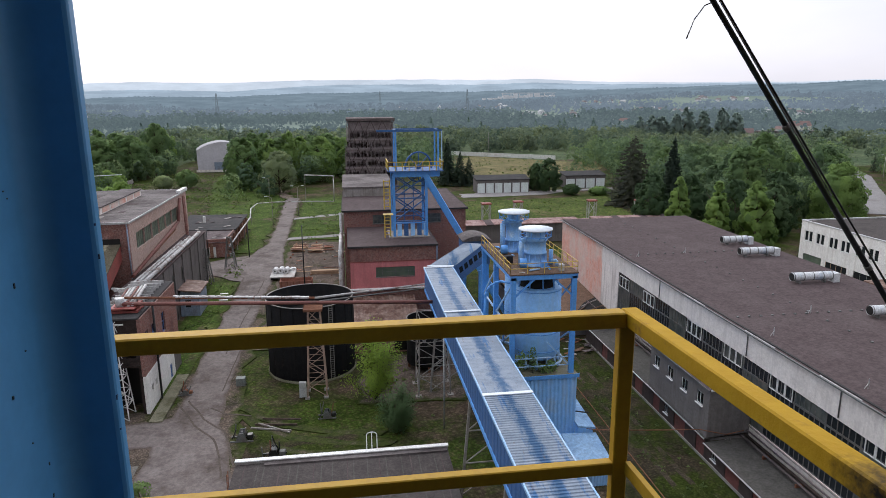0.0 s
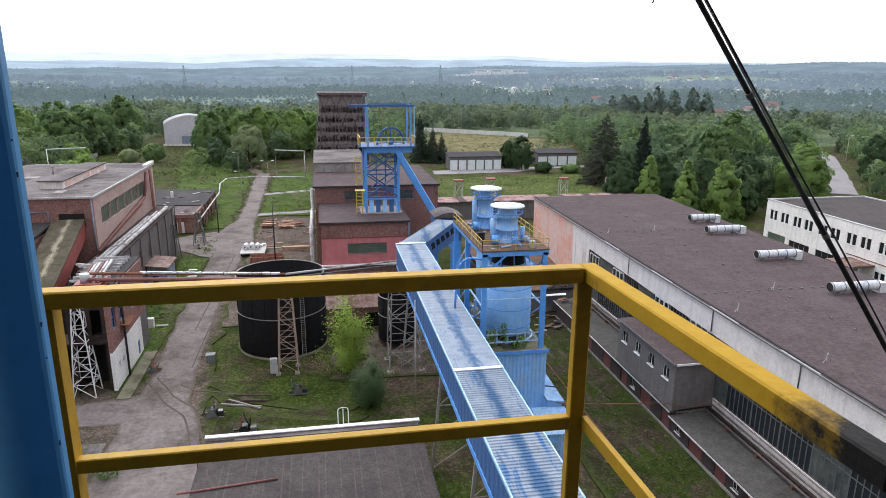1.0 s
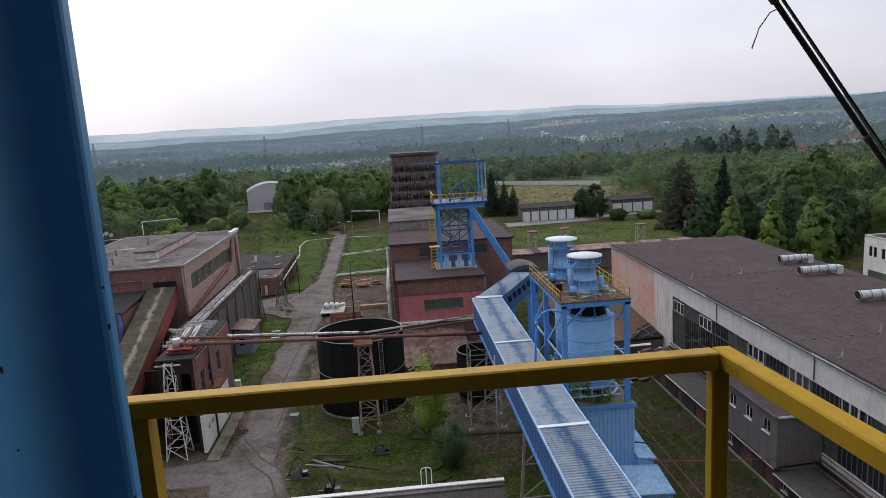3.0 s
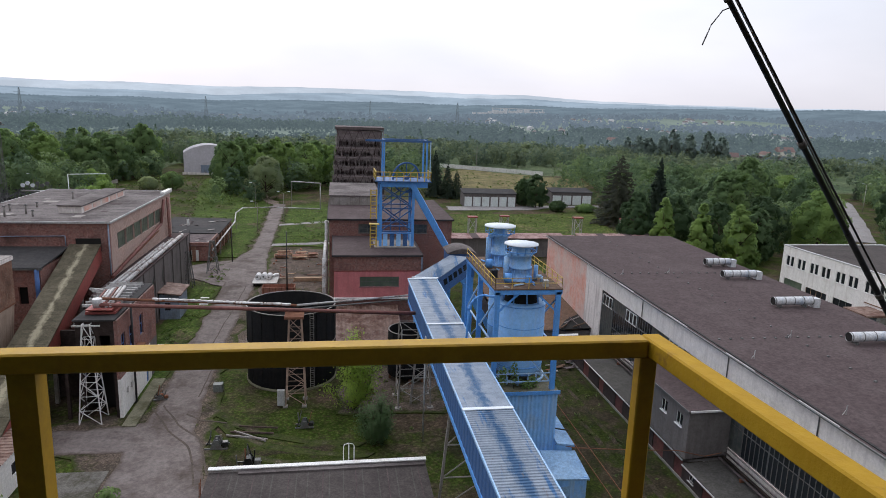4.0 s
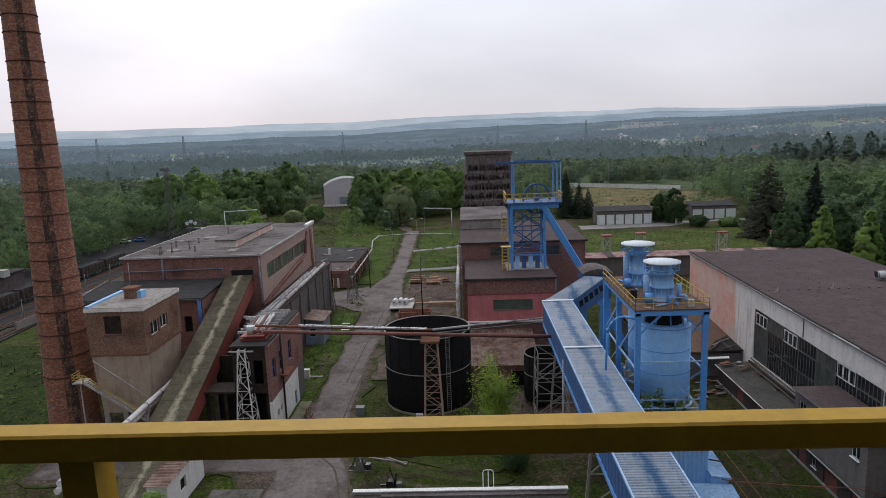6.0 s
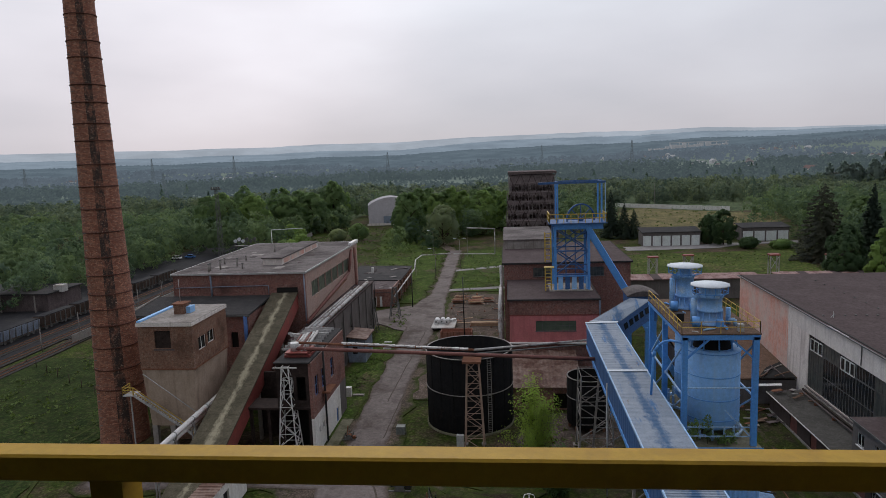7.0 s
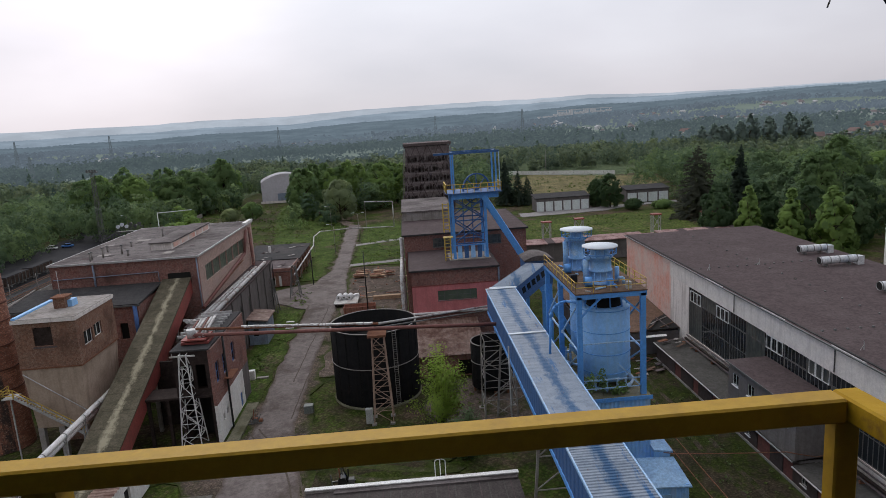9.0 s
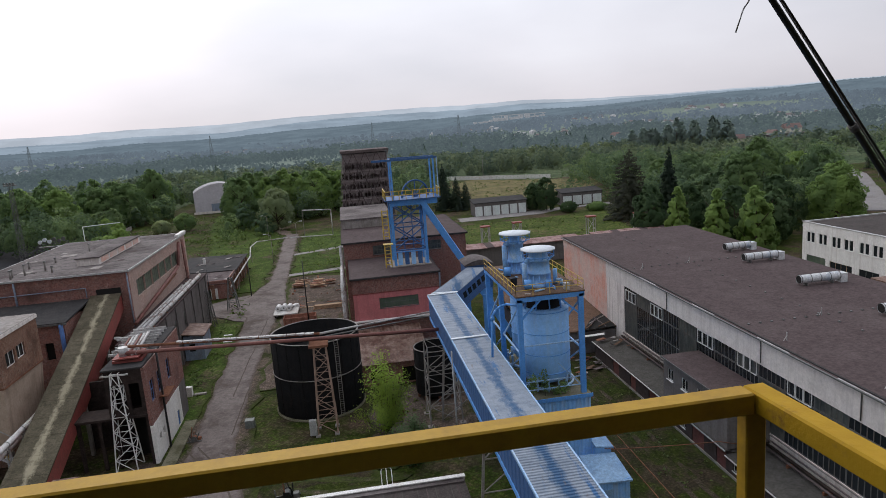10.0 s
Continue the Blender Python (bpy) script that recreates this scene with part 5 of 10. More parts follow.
prism(bm, [(35.6, 97.2, 3.9), (41.0, 97.2, 3.95), (41.0, 103.2, 4.3), (38.2, 101.0, 4.2)], [(35.6, 97.2, 4.02), (41.0, 97.2, 4.14), (41.0, 103.2, 4.56), (38.2, 101.0, 4.38)])
part("hole", bm, "unlit_black", shedb, "black sheet standing for the unlit gap in the fallen roof")
bm = beam(bmesh.new(), (35.0, 96.6, 3.2), (38.4, 95.6, 3.6), 0.9, 0.08)
part("fallen_sheet", bm, "white_paint", shedb)
for i, (x, y, u, v) in enumerate(((36.4, 97.4, 38.8, 100.4), (38.2, 97.6, 40.6, 98.6), (37.4, 99.6, 40.8, 101.8), (39.4, 97.3, 39.0, 101.6), (36.0, 97.3, 37.2, 97.9))):
    part("rafter", beam(bmesh.new(), (x, y, 4.2), (u, v, 4.55), 0.16), ("old_timber", "brown_felt", "lattice_grey")[i % 3], shedb)
rd_ = random.Random(33)
for k in range(26):
    x, y, w = 31 + 9.5 * rd_.random(), 88.5 + 8.5 * rd_.random(), 0.5 + 1.6 * rd_.random()
    z = 3.05 if x > 36.2 and y < 95 else 0.05
    bm = beam(bmesh.new(), (x, y, z + 0.1 + 0.5 * rd_.random()), (x + w * 0.8, y + w * (rd_.random() - 0.5), z + 0.1 + 0.3 * rd_.random()), 0.25 + 0.5 * rd_.random(), 0.07)
    part("fallen_board", bm, rd_.choice(("old_timber", "rust", "brown_felt", "lattice_grey")), shedb)
for k in range(9):
    x, y = 28 + 1.3 * k, 95.2 - 0.5 * (k % 3)
    solid("debris_plank", beam(bmesh.new(), (x, y, 0.1), (x + 1.5, y + 0.8 * (k % 2), 0.22), 0.3, 0.08), "rust" if k % 2 else "lattice_grey", "broken plank lying by the shed", "debris", "debris by the shed")

# ---- white office block ----
office = thing("office_block", (110, 106, 0), "white two-storey office block with a flat grey roof", "building")
OX0, OX1, OY0, OY1, OZ = 97.6, 122.2, 82.8, 128.4, 11.6
up_ = [(c + d - 0.52, c + d + 0.52, 7.5, 9.65) for c in (125.9, 122.3, 118.45, 115.1, 111.1, 107.8, 103.7, 100.3, 96.2, 92.9) for d in (-0.66, 0.66)]
low_ = [(c + d - 0.52, c + d + 0.52, 2.3, 4.2) for c in (96.2, 88.95, 85.6) for d in (-0.66, 0.66)]
tiny = [(c - 0.4, c + 0.4, 8.45, 9.4) for c in (89.5, 88.1, 86.25, 84.75)]
panels = [(121.3, 127.0, 1.8, 4.65), (114.0, 120.1, 2.2, 4.4), (107.2, 112.2, 2.3, 4.4)]
wall(office, "white_wall", "y", OX0, 0.4, OY0, OY1, 0, OZ, up_ + low_ + tiny + panels)
for h in up_ + low_:
    window(office, "y", OX0 + 0.16, h, 1, 1)
for h in tiny:
    window(office, "y", OX0 + 0.16, h, 1, 1, sill=False)
window(office, "y", OX0 + 0.16, panels[0], 3, 1, "panel_green", "green_glass")
window(office, "y", OX0 + 0.16, panels[1], 4, 1, "pale_timber", "dark_glass")
window(office, "y", OX0 + 0.16, panels[2], 3, 1, "panel_green", "dark_glass")
wall(office, "panel_green", "x", OY0, 0.4, OX0 + 0.4, OX1, 0, OZ)
wall(office, "white_wall", "x", OY1 - 0.4, 0.4, OX0 + 0.4, OX1, 0, OZ)
wall(office, "white_wall", "y", OX1 - 0.4, 0.4, OY0 + 0.4, OY1 - 0.4, 0, OZ)
part("room", B(OX0 + 1.5, OX1 - 1, OY0 + 1, OY1 - 1, 0.1, OZ - 0.2), "unlit_black", office)
part("roof", B(OX0 + 0.4, OX1 - 0.4, OY0 + 0.4, OY1 - 0.4, OZ - 0.35, OZ - 0.05), "near_felt", office)
for a in ((OX0 - 0.1, OX0 + 0.42, OY0 - 0.1, OY1 + 0.1), (OX1 - 0.42, OX1 + 0.1, OY0 - 0.1, OY1 + 0.1), (OX0 + 0.42, OX1 - 0.42, OY1 - 0.42, OY1 + 0.1), (OX0 + 0.42, OX1 - 0.42, OY0 - 0.1, OY0 + 0.42)):
    part("coping", B(*a, OZ + 0.004, OZ + 0.16), "galvanised", office)
part("string_course", B(OX0 - 0.08, OX0 - 0.004, OY0, OY1 - 24, 5.6, 5.75), "rust", office)
part("stair_head", B(108, 114, 83.2, 91, OZ - 0.05, OZ + 2.4), "white_wall", office)
part("porch_roof", B(OX0 - 5.4, OX0 - 0.02, 97.4, 103.2, 4.9, 5.2), "rust_sheet", office, "rusty corrugated porch roof")
for y in (97.6, 102.8):
    part("porch_post", B(OX0 - 4.9, OX0 - 4.7, y, y + 0.2, 0, 4.9), "lattice_grey", office)
part("porch_wall", B(OX0 - 3.4, OX0 - 3.2, 97.7, 102.6, 0, 4.9), "wagon_blue", office)
part("low_roof", B(OX0 - 8.0, OX0 - 0.02, 103.4, 111.0, 1.9, 2.1), "near_felt", office)
part("low_wall", B(OX0 - 7.6, OX0 - 7.3, 103.6, 110.8, 0, 1.9), "white_wall", office)
grey = thing("grey_wing", (103, 72, 0), "grey-panelled wing of the offices", "building")
gh = [(70.5, 72.0, 4.2, 6.0), (75.0, 76.5, 4.2, 6.0), (70.5, 72.0, 8.2, 10.0), (75.0, 76.5, 8.2, 10.0)]
wall(grey, "panel_green", "y", OX0 + 1.2, 0.4, 60, OY0 - 0.02, 0, OZ, gh)
for h in gh:
    window(grey, "y", OX0 + 1.35, h, 2, 1)
part("body", B(OX0 + 2.4, OX1 - 1, 60, OY0 - 0.02, 0, OZ - 0.02), "panel_green", grey)
for z in (3.5, 7.4, 11.2):
    part("string_course", B(OX0 + 1.1, OX0 + 1.196, 60, OY0 - 0.05, z, z + 0.18), "white_paint", grey)

# ---- conveyor gallery on trestles ----
GX0, GX1, GZ = 10.4, 14.4, 14.0
gallery = thing("conveyor_gallery", (12.4, 50, 0), "long blue sheet-metal conveyor gallery on trestles", "gallery")
joints = [3.0, 26.5, 49.0, 71.0, 91.6]
for a, b in zip(joints, joints[1:]):
    bm = corrugated(bmesh.new(), (GX0 - 0.12, a, GZ), (0, 1, 0), (1, 0, 0), (0, 0, 1), b - a, GX1 - GX0 + 0.24, 0.36 if a < 40 else 0.9, 0.06 if a < 40 else 0.02)
    part("roof", bm, "roof_blue", gallery, "faded blue-grey corrugated roof sheet")
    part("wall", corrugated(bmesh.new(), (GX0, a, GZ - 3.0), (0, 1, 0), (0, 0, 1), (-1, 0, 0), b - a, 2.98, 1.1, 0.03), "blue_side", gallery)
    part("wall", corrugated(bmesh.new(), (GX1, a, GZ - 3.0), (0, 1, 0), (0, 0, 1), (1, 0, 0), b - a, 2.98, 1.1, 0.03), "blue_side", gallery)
part("floor", B(GX0 + 0.05, GX1 - 0.05, 3, 91.5, GZ - 3.1, GZ - 2.95), "frame_dark", gallery)
part("core", B(GX0 + 0.1, GX1 - 0.1, 3.05, 91.5, GZ - 2.94, GZ - 0.1), "unlit_black", gallery)
for y in joints[1:]:
    part("joint_strip", B(GX0 - 0.16, GX1 + 0.16, y - 0.22, y + 0.22, GZ + 0.065, GZ + 0.14), "lid_white", gallery)
for x in (GX0 - 0.16, GX1 + 0.04):
    part("eave_trim", B(x, x + 0.12, 3, 91.4, GZ - 0.14, GZ + 0.09), "chalk_blue", gallery)
for x in (GX0 - 0.10, GX1 - 0.02):
    part("bottom_beam", B(x, x + 0.14, 3, 91.4, GZ - 3.45, GZ - 3.02), "blue_steel", gallery)
for y in (14, 27, 41.5, 56, 80.0):
    for x, w in ((GX0 + 0.2, -0.9), (GX1 - 0.2, 0.9)):
        part("trestle_leg", beam(bmesh.new(), (x + w, y, 0), (x, y, GZ - 3.1), 0.24), "lattice_grey", gallery)
    for k in range(3):
        z0, z1 = 0.3 + 3.4 * k, 3.7 + 3.4 * k
        f0, f1 = 0.9 * (1 - z0 / 10.9), 0.9 * (1 - min(z1, 10.7) / 10.9)
        part("trestle_brace", beam(bmesh.new(), (GX0 + 0.2 - f0, y, z0), (GX1 - 0.2 + f1, y, min(z1, 10.7)), 0.10), "lattice_grey", gallery)
        part("trestle_brace", beam(bmesh.new(), (GX0 + 0.2 - f1, y, min(z1, 10.7)), (GX1 - 0.2 + f1, y, min(z1, 10.7)), 0.10), "lattice_grey", gallery)
part("drain_pipe", tube(bmesh.new(), (GX0 - 0.35, 70.0, 0), (GX0 - 0.35, 70.0, GZ - 1.0), 0.09, seg=8), "galvanised", gallery)

# steep second leg up to the silo head
leg = thing("transfer_gallery", (15, 94, 0), "short blue gallery rising from the bend, with a strip of windows", "gallery")
A0, A1, B0, B1 = (10.9, 92.3, GZ), (14.75, 91.7, GZ), (17.4, 97.6, 16.2), (20.0, 95.8, 16.3)
top_ = [Vector(p) for p in (A0, B0, B1, A1)]
dn = Vector((0, 0, -2.9))
bm = bmesh.new()
prism(bm, [v + dn for v in top_], top_)
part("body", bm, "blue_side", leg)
for p, q in (((11.6, 93.0), (13.9, 92.4)), ((17.2, 97.0), (19.4, 95.6))):
    for x, y in (p, q):
        part("column", B(x - 0.2, x + 0.2, y - 0.2, y + 0.2, 0, 12.2), "blue_steel", leg)
part("roof", prism(bmesh.new(), [v + Vector((0, 0, 0.002)) for v in top_], [v + Vector((0, 0, 0.03)) for v in top_]), "roof_blue", leg)
lift = Vector((0, 0, 0.12))
nrib = 26
for i in range(nrib):
    f0, f1 = i / nrib, (i + 0.55) / nrib
    p, q = top_[0].lerp(top_[1], f0), top_[3].lerp(top_[2], f0)
    r, s = top_[0].lerp(top_[1], f1), top_[3].lerp(top_[2], f1)
    bm = bmesh.new()
    prism(bm, [p + lift * 0.03, r + lift * 0.03, s + lift * 0.03, q + lift * 0.03], [p + lift * 0.5, r + lift * 0.5, s + lift * 0.5, q + lift * 0.5])
    part("roof_rib", bm, "roof_blue", leg)
part("joint_strip", beam(bmesh.new(), Vector(A0) + lift, Vector(A1) + lift, 0.4, 0.1), "lid_white", leg)
for i in range(5):
    f = 0.18 + 0.16 * i
    p = top_[3].lerp(top_[2], f)
    q = top_[3].lerp(top_[2], f + 0.10)
    part("pane", beam(bmesh.new(), p + Vector((0.03, 0, -1.2)), q + Vector((0.03, 0, -1.2)), 0.06, 0.9), "dark_glass", leg)
head = thing("head_house", (19.2, 99.5, 0), "small head house with a rounded pale roof", "building")
part("wall", B(17.2, 21.4, 97.8, 102.2, 12.6, 16.4), "blue_side", head)
bm = bmesh.new()
ring0 = [(17.0, 16.4)] + [(17.0 + 4.6 * i / 12, 16.5 + 0.7 * math.sin(math.pi * i / 12)) for i in range(13)] + [(21.6, 16.4)]
prism(bm, [(x, 97.5, z) for x, z in ring0], [(x, 102.5, z) for x, z in ring0])
part("roof", bm, "pale_felt", head)
for x, y in ((17.5, 98.1), (21.1, 98.1), (17.5, 101.9), (21.1, 101.9)):
    part("column", B(x - 0.2, x + 0.2, y - 0.2, y + 0.2, 0, 12.6), "blue_steel", head)

# ---- twin silo with its platform ----
SX0, SX1, SY0, SY1, SZ = 16.05, 22.45, 62.0, 76.4, 20.7
frame_ = thing("steel_platform", (18.8, 68, 0), "blue steel frame carrying a railed silo platform", "platform")
for y in (SY0, (SY0 + SY1) / 2 + 0.6, SY1):
    for x in (SX0, SX1):
        part("column", B(x - 0.26, x + 0.26, y - 0.2, y + 0.2, 9.7, SZ - 0.36), "blue_steel", frame_)
for y in (SY0, SY1):
    part("girder", B(SX0 - 0.36, SX1 + 0.36, y - 0.2, y + 0.2, SZ - 0.62, SZ - 0.12), "blue_steel", frame_)
for x in (SX0, SX1):
    part("girder", B(x - 0.3, x + 0.3, SY0 + 0.2, SY1 - 0.2, SZ - 0.60, SZ - 0.125), "blue_steel", frame_)
part("deck", B(SX0 - 0.4, SX1 + 0.4, SY0 - 0.25, SY1 + 0.25, SZ - 0.12, SZ), "deck_rust", frame_, "rusty chequer-plate deck")
for x in (SX0, SX1):
    s_ = 1 if x == SX0 else -1
    part("brace", beam(bmesh.new(), (x, SY0, SZ - 2.6), (x + 2.3 * s_, SY0, SZ - 0.5), 0.18), "blue_steel", frame_)
    for y0, y1 in ((SY0, 69.3), (69.3, SY1)):
        for z0, z1 in ((10, 14.5), (14.5, 19.8)):
            part("brace", beam(bmesh.new(), (x, y0, z1), (x, y1, z0), 0.14), "chalk_blue", frame_)
        part("brace", beam(bmesh.new(), (x, y0, 14.5), (x, y1, 14.5), 0.16), "chalk_blue", frame_)
part("brace", beam(bmesh.new(), (SX0, SY0, 15.4), (SX1, SY0, 15.4), 0.12), "chalk_blue", frame_)
for z in (10.6, 11.5):
    part("guard_rail", beam(bmesh.new(), (SX0, SY0 + 0.05, z), (SX1, SY0 + 0.05, z), 0.09), "chalk_blue", frame_)
part("brace", beam(bmesh.new(), (SX1 - 2.6, SY0, 13.2), (SX1, SY0, 10.3), 0.12), "chalk_blue", frame_)
bend = [(SX0 - 0.25, SY0, SZ - 0.9)] + [(SX0 - 1.0 - 1.6 * math.sin(a), SY0 + 1.2, SZ - 2.6 + 1.6 * math.cos(a)) for a in (0.0, 0.4, 0.8, 1.2, 1.57)] + [(SX0 - 2.6, SY0 + 2.2, SZ - 7.5)]
part("bent_pipe", run(bmesh.new(), bend, 0.12, 10), "blue_steel", frame_)
rails = thing("platform_railing", (18.8, 68, SZ), "yellow tubular railing round the silo platform", "railing")
handrail(rails, [(SX0 - 0.3, SY1 + 0.1, SZ), (SX0 - 0.3, SY0 - 0.1, SZ), (SX1 + 0.3, SY0 - 0.1, SZ), (SX1 + 0.3, SY1 + 0.1, SZ)], 1.1, 0.055)

def silo(y, lid_z, label):
    s = thing("silo", (19.6, y, 9.7), label, "silo", "twin silos")
    x = 19.6
    OFF = -0.25 if y < 70 else -0.95
    wide = 2.62 if y < 70 else 1.9
    part("drum", lathe(bmesh.new(), x, y, [(wide - 0.42, 10.6), (wide, 11.2), (wide, 18.3), (wide - 0.17, 18.5), (0.1, 18.5)], 40), "silo_blue", s)
    for z in (11.6, 13.6, 15.9, 18.2):
        part("band", lathe(bmesh.new(), x, y, [(wide, z), (wide + 0.04, z), (wide + 0.04, z + 0.07), (wide, z + 0.07)], 40), "blue_steel", s)
    part("base_ring", lathe(bmesh.new(), x, y, [(2.75, 10.05), (2.95, 10.05), (2.95, 10.3), (2.75, 10.3), (2.75, 10.05)], 32), "chalk_blue", s)
    for i in range(14):
        a = 2 * math.pi * i / 14
        px, py = x + 2.55 * math.cos(a), y + 2.55 * math.sin(a)
        part("foot", B(px - 0.1, px + 0.1, py - 0.1, py + 0.1, 9.72, 11.2), "chalk_blue", s)
    # Black neck paints the dark gap between drum and deck.
    part("neck", lathe(bmesh.new(), x, y, [(1.9, 18.5), (1.7, 19.6), (1.75, 20.56)], 24), "unlit_black", s)
    for i in range(10):
        a = 2 * math.pi * (i + 0.5) / 10
        part("strut", beam(bmesh.new(), (x + 2.3 * math.cos(a), y + 2.3 * math.sin(a), 18.45), (x + 2.0 * math.cos(a), y + 2.0 * math.sin(a), 20.1), 0.12), "blue_steel", s)
    fx, fy, wf = x + OFF, y + 0.2, 1.14 if y < 70 else 0.9
    f = part("filter", lathe(bmesh.new(), fx, fy, [(wf + 0.22, SZ), (wf + 0.22, SZ + 0.2), (wf, SZ + 0.22), (wf, SZ + 1.25), (wf + 0.1, SZ + 1.27), (wf + 0.1, SZ + 1.42), (wf, SZ + 1.44), (wf, lid_z - 1.25), (wf + 0.14, lid_z - 1.2), (wf + 0.14, lid_z - 1.02), (wf - 0.12, lid_z - 0.95), (wf - 0.2, lid_z - 0.07)], 24), "filter_blue", s, "chalky pale-blue filter housing")
    for i in range(12):
        a = 2 * math.pi * (i + 0.5) / 12
        ca, sa = math.cos(a), math.sin(a)
        part("clamp", beam(bmesh.new(), (fx + (wf + 0.06) * ca, fy + (wf + 0.06) * sa, SZ + 0.25), (fx + (wf + 0.06) * ca, fy + (wf + 0.06) * sa, SZ + 1.2), 0.07), "silo_blue" if i % 3 else "chalk_blue", f)
    for i in range(12):
        a = 2 * math.pi * i / 12
        ca, sa = math.cos(a), math.sin(a)
        part("strut", beam(bmesh.new(), (fx + 1.7 * ca, fy + 1.7 * sa, lid_z - 0.75), (fx + 1.7 * ca, fy + 1.7 * sa, lid_z - 0.05), 0.06), "blue_steel", f)
        part("strut", beam(bmesh.new(), (fx + (wf + 0.1) * ca, fy + (wf + 0.1) * sa, lid_z - 1.1), (fx + 1.7 * ca, fy + 1.7 * sa, lid_z - 0.7), 0.05), "blue_steel", f)
    part("skirt", lathe(bmesh.new(), fx, fy, [(1.66, lid_z - 0.78), (1.72, lid_z - 0.78), (1.72, lid_z - 0.70), (1.66, lid_z - 0.70), (1.66, lid_z - 0.78)], 12), "blue_steel", f)
    part("lid", lathe(bmesh.new(), fx, fy, [(0.01, lid_z - 0.02), (1.85, lid_z - 0.06), (1.85, lid_z + 0.05), (0.01, lid_z + 0.16)], 12), "lid_white", s, "pale twelve-sided lid")
    part("pipe", run(bmesh.new(), [(fx - wf - 0.45, fy - 0.3, SZ), (fx - wf - 0.45, fy - 0.3, lid_z - 1.3), (fx - 0.3, fy - 0.2, lid_z - 0.8)], 0.30, 12), "filter_blue", s)
    part("pipe", tube(bmesh.new(), (fx + wf + 0.5, fy - 0.4, SZ), (fx + wf + 0.5, fy - 0.4, SZ + 1.6), 0.24, seg=10), "filter_blue", s)
    part("pipe", run(bmesh.new(), [(fx + wf + 0.35, fy - 1.1, SZ + 0.6), (fx + wf + 0.9, fy - 1.2, SZ + 0.6), (fx + wf + 0.9, fy - 1.2, SZ)], 0.16, 10), "chalk_blue", s)
    part("fan_case", tube(bmesh.new(), (fx - wf - 0.9, fy - 1.5, SZ + 0.55), (fx - wf - 0.2, fy - 1.7, SZ + 0.55), 0.5, seg=14), "blue_steel", s)
    part("motor", B(fx + 0.2, fx + 0.8, fy - wf - 0.8, fy - wf - 0.25, SZ, SZ + 0.7), "blue_steel", s)


rdk = random.Random(71)
for k in range(9):
    x, y = 15.8 + 5.6 * rdk.random(), 61.6 + 2.0 * rdk.random() if k % 2 else 69.0 + 6 * rdk.random()
    part("deck_pipe", tube(bmesh.new(), (x, y, SZ + 0.12), (x + 1.8 * rdk.random() - 0.6, y + 1.6 * rdk.random(), SZ + 0.12), 0.05 + 0.06 * rdk.random(), seg=8), rdk.choice(("rust", "blue_steel", "galvanised", "chalk_blue")), frame_)
part("motor_box", B(16.4, 17.1, 66.4, 67.0, SZ, SZ + 0.8), "black_paint", frame_)
part("motor_box", B(21.0, 21.5, 62.4, 62.9, SZ, SZ + 0.7), "galvanised", frame_)


silo(65.6, 24.55, "pale-blue silo drum with a filter on top, front one")
silo(72.2, 25.3, "pale-blue silo drum with a filter on top, behind its twin")

clad = thing("silo_house", (18.9, 68, 0), "blue corrugated-sheet base house under the silos", "building")
CX0, CX1, CY0, CY1, CZ = 15.6, 22.95, 61.4, 76.9, 9.6
part("wall", corrugated(bmesh.new(), (CX0, CY0, 0), (1, 0, 0), (0, 0, 1), (0, -1, 0), CX1 - CX0, CZ, 0.42, 0.06), "blue_clad", clad)
part("wall", corrugated(bmesh.new(), (CX1, CY0, 0), (0, 1, 0), (0, 0, 1), (1, 0, 0), CY1 - CY0, CZ, 0.42, 0.06), "blue_clad", clad)
part("wall", corrugated(bmesh.new(), (CX0, CY0, 0), (0, 1, 0), (0, 0, 1), (-1, 0, 0), CY1 - CY0, CZ, 0.42, 0.06), "blue_clad", clad)
part("core", B(CX0 + 0.02, CX1 - 0.02, CY0 + 0.02, CY1 - 0.02, 0, CZ), "blue_clad", clad)
part("deck", B(CX0 - 0.15, CX1 + 0.15, CY0 - 0.15, CY1, CZ + 0.004, CZ + 0.12), "mossy_concrete", clad, "mossy concrete deck with weeds")
part("edge", B(CX0 - 0.2, CX1 + 0.2, CY0 - 0.22, CY0 - 0.155, CZ - 0.15, CZ + 0.25), "blue_steel", clad)
low = thing("lean_to", (23, 58, 0), "small blue sheet-metal lean-to with ribbed roof", "shed")
LX0, LX1, LY0, LY1 = 21.2, 24.6, 55.9, 60.8
part("wall", corrugated(bmesh.new(), (LX0, LY0, 0), (1, 0, 0), (0, 0, 1), (0, -1, 0), LX1 - LX0, 3.0, 0.3, 0.04), "blue_clad", low)
part("wall", corrugated(bmesh.new(), (LX1, LY0, 0), (0, 1, 0), (0, 0, 1), (1, 0, 0), 11, 3.0, 0.3, 0.04), "blue_clad", low)
part("core", B(LX0 + 0.02, LX1 - 0.02, LY0 + 0.02, LY0 + 11, 0, 2.98), "blue_clad", low)
bm = bmesh.new()
prism(bm, [(LX0 - 0.2, LY0 - 0.25, 2.95), (LX1 + 0.2, LY0 - 0.25, 2.75), (LX1 + 0.2, LY0 + 4.2, 3.4), (LX0 - 0.2, LY0 + 4.2, 3.6)], [(LX0 - 0.2, LY0 - 0.25, 3.1), (LX1 + 0.2, LY0 - 0.25, 2.9), (LX1 + 0.2, LY0 + 4.2, 3.55), (LX0 - 0.2, LY0 + 4.2, 3.75)])
part("roof", bm, "blue_sheet", low)
bm = bmesh.new()
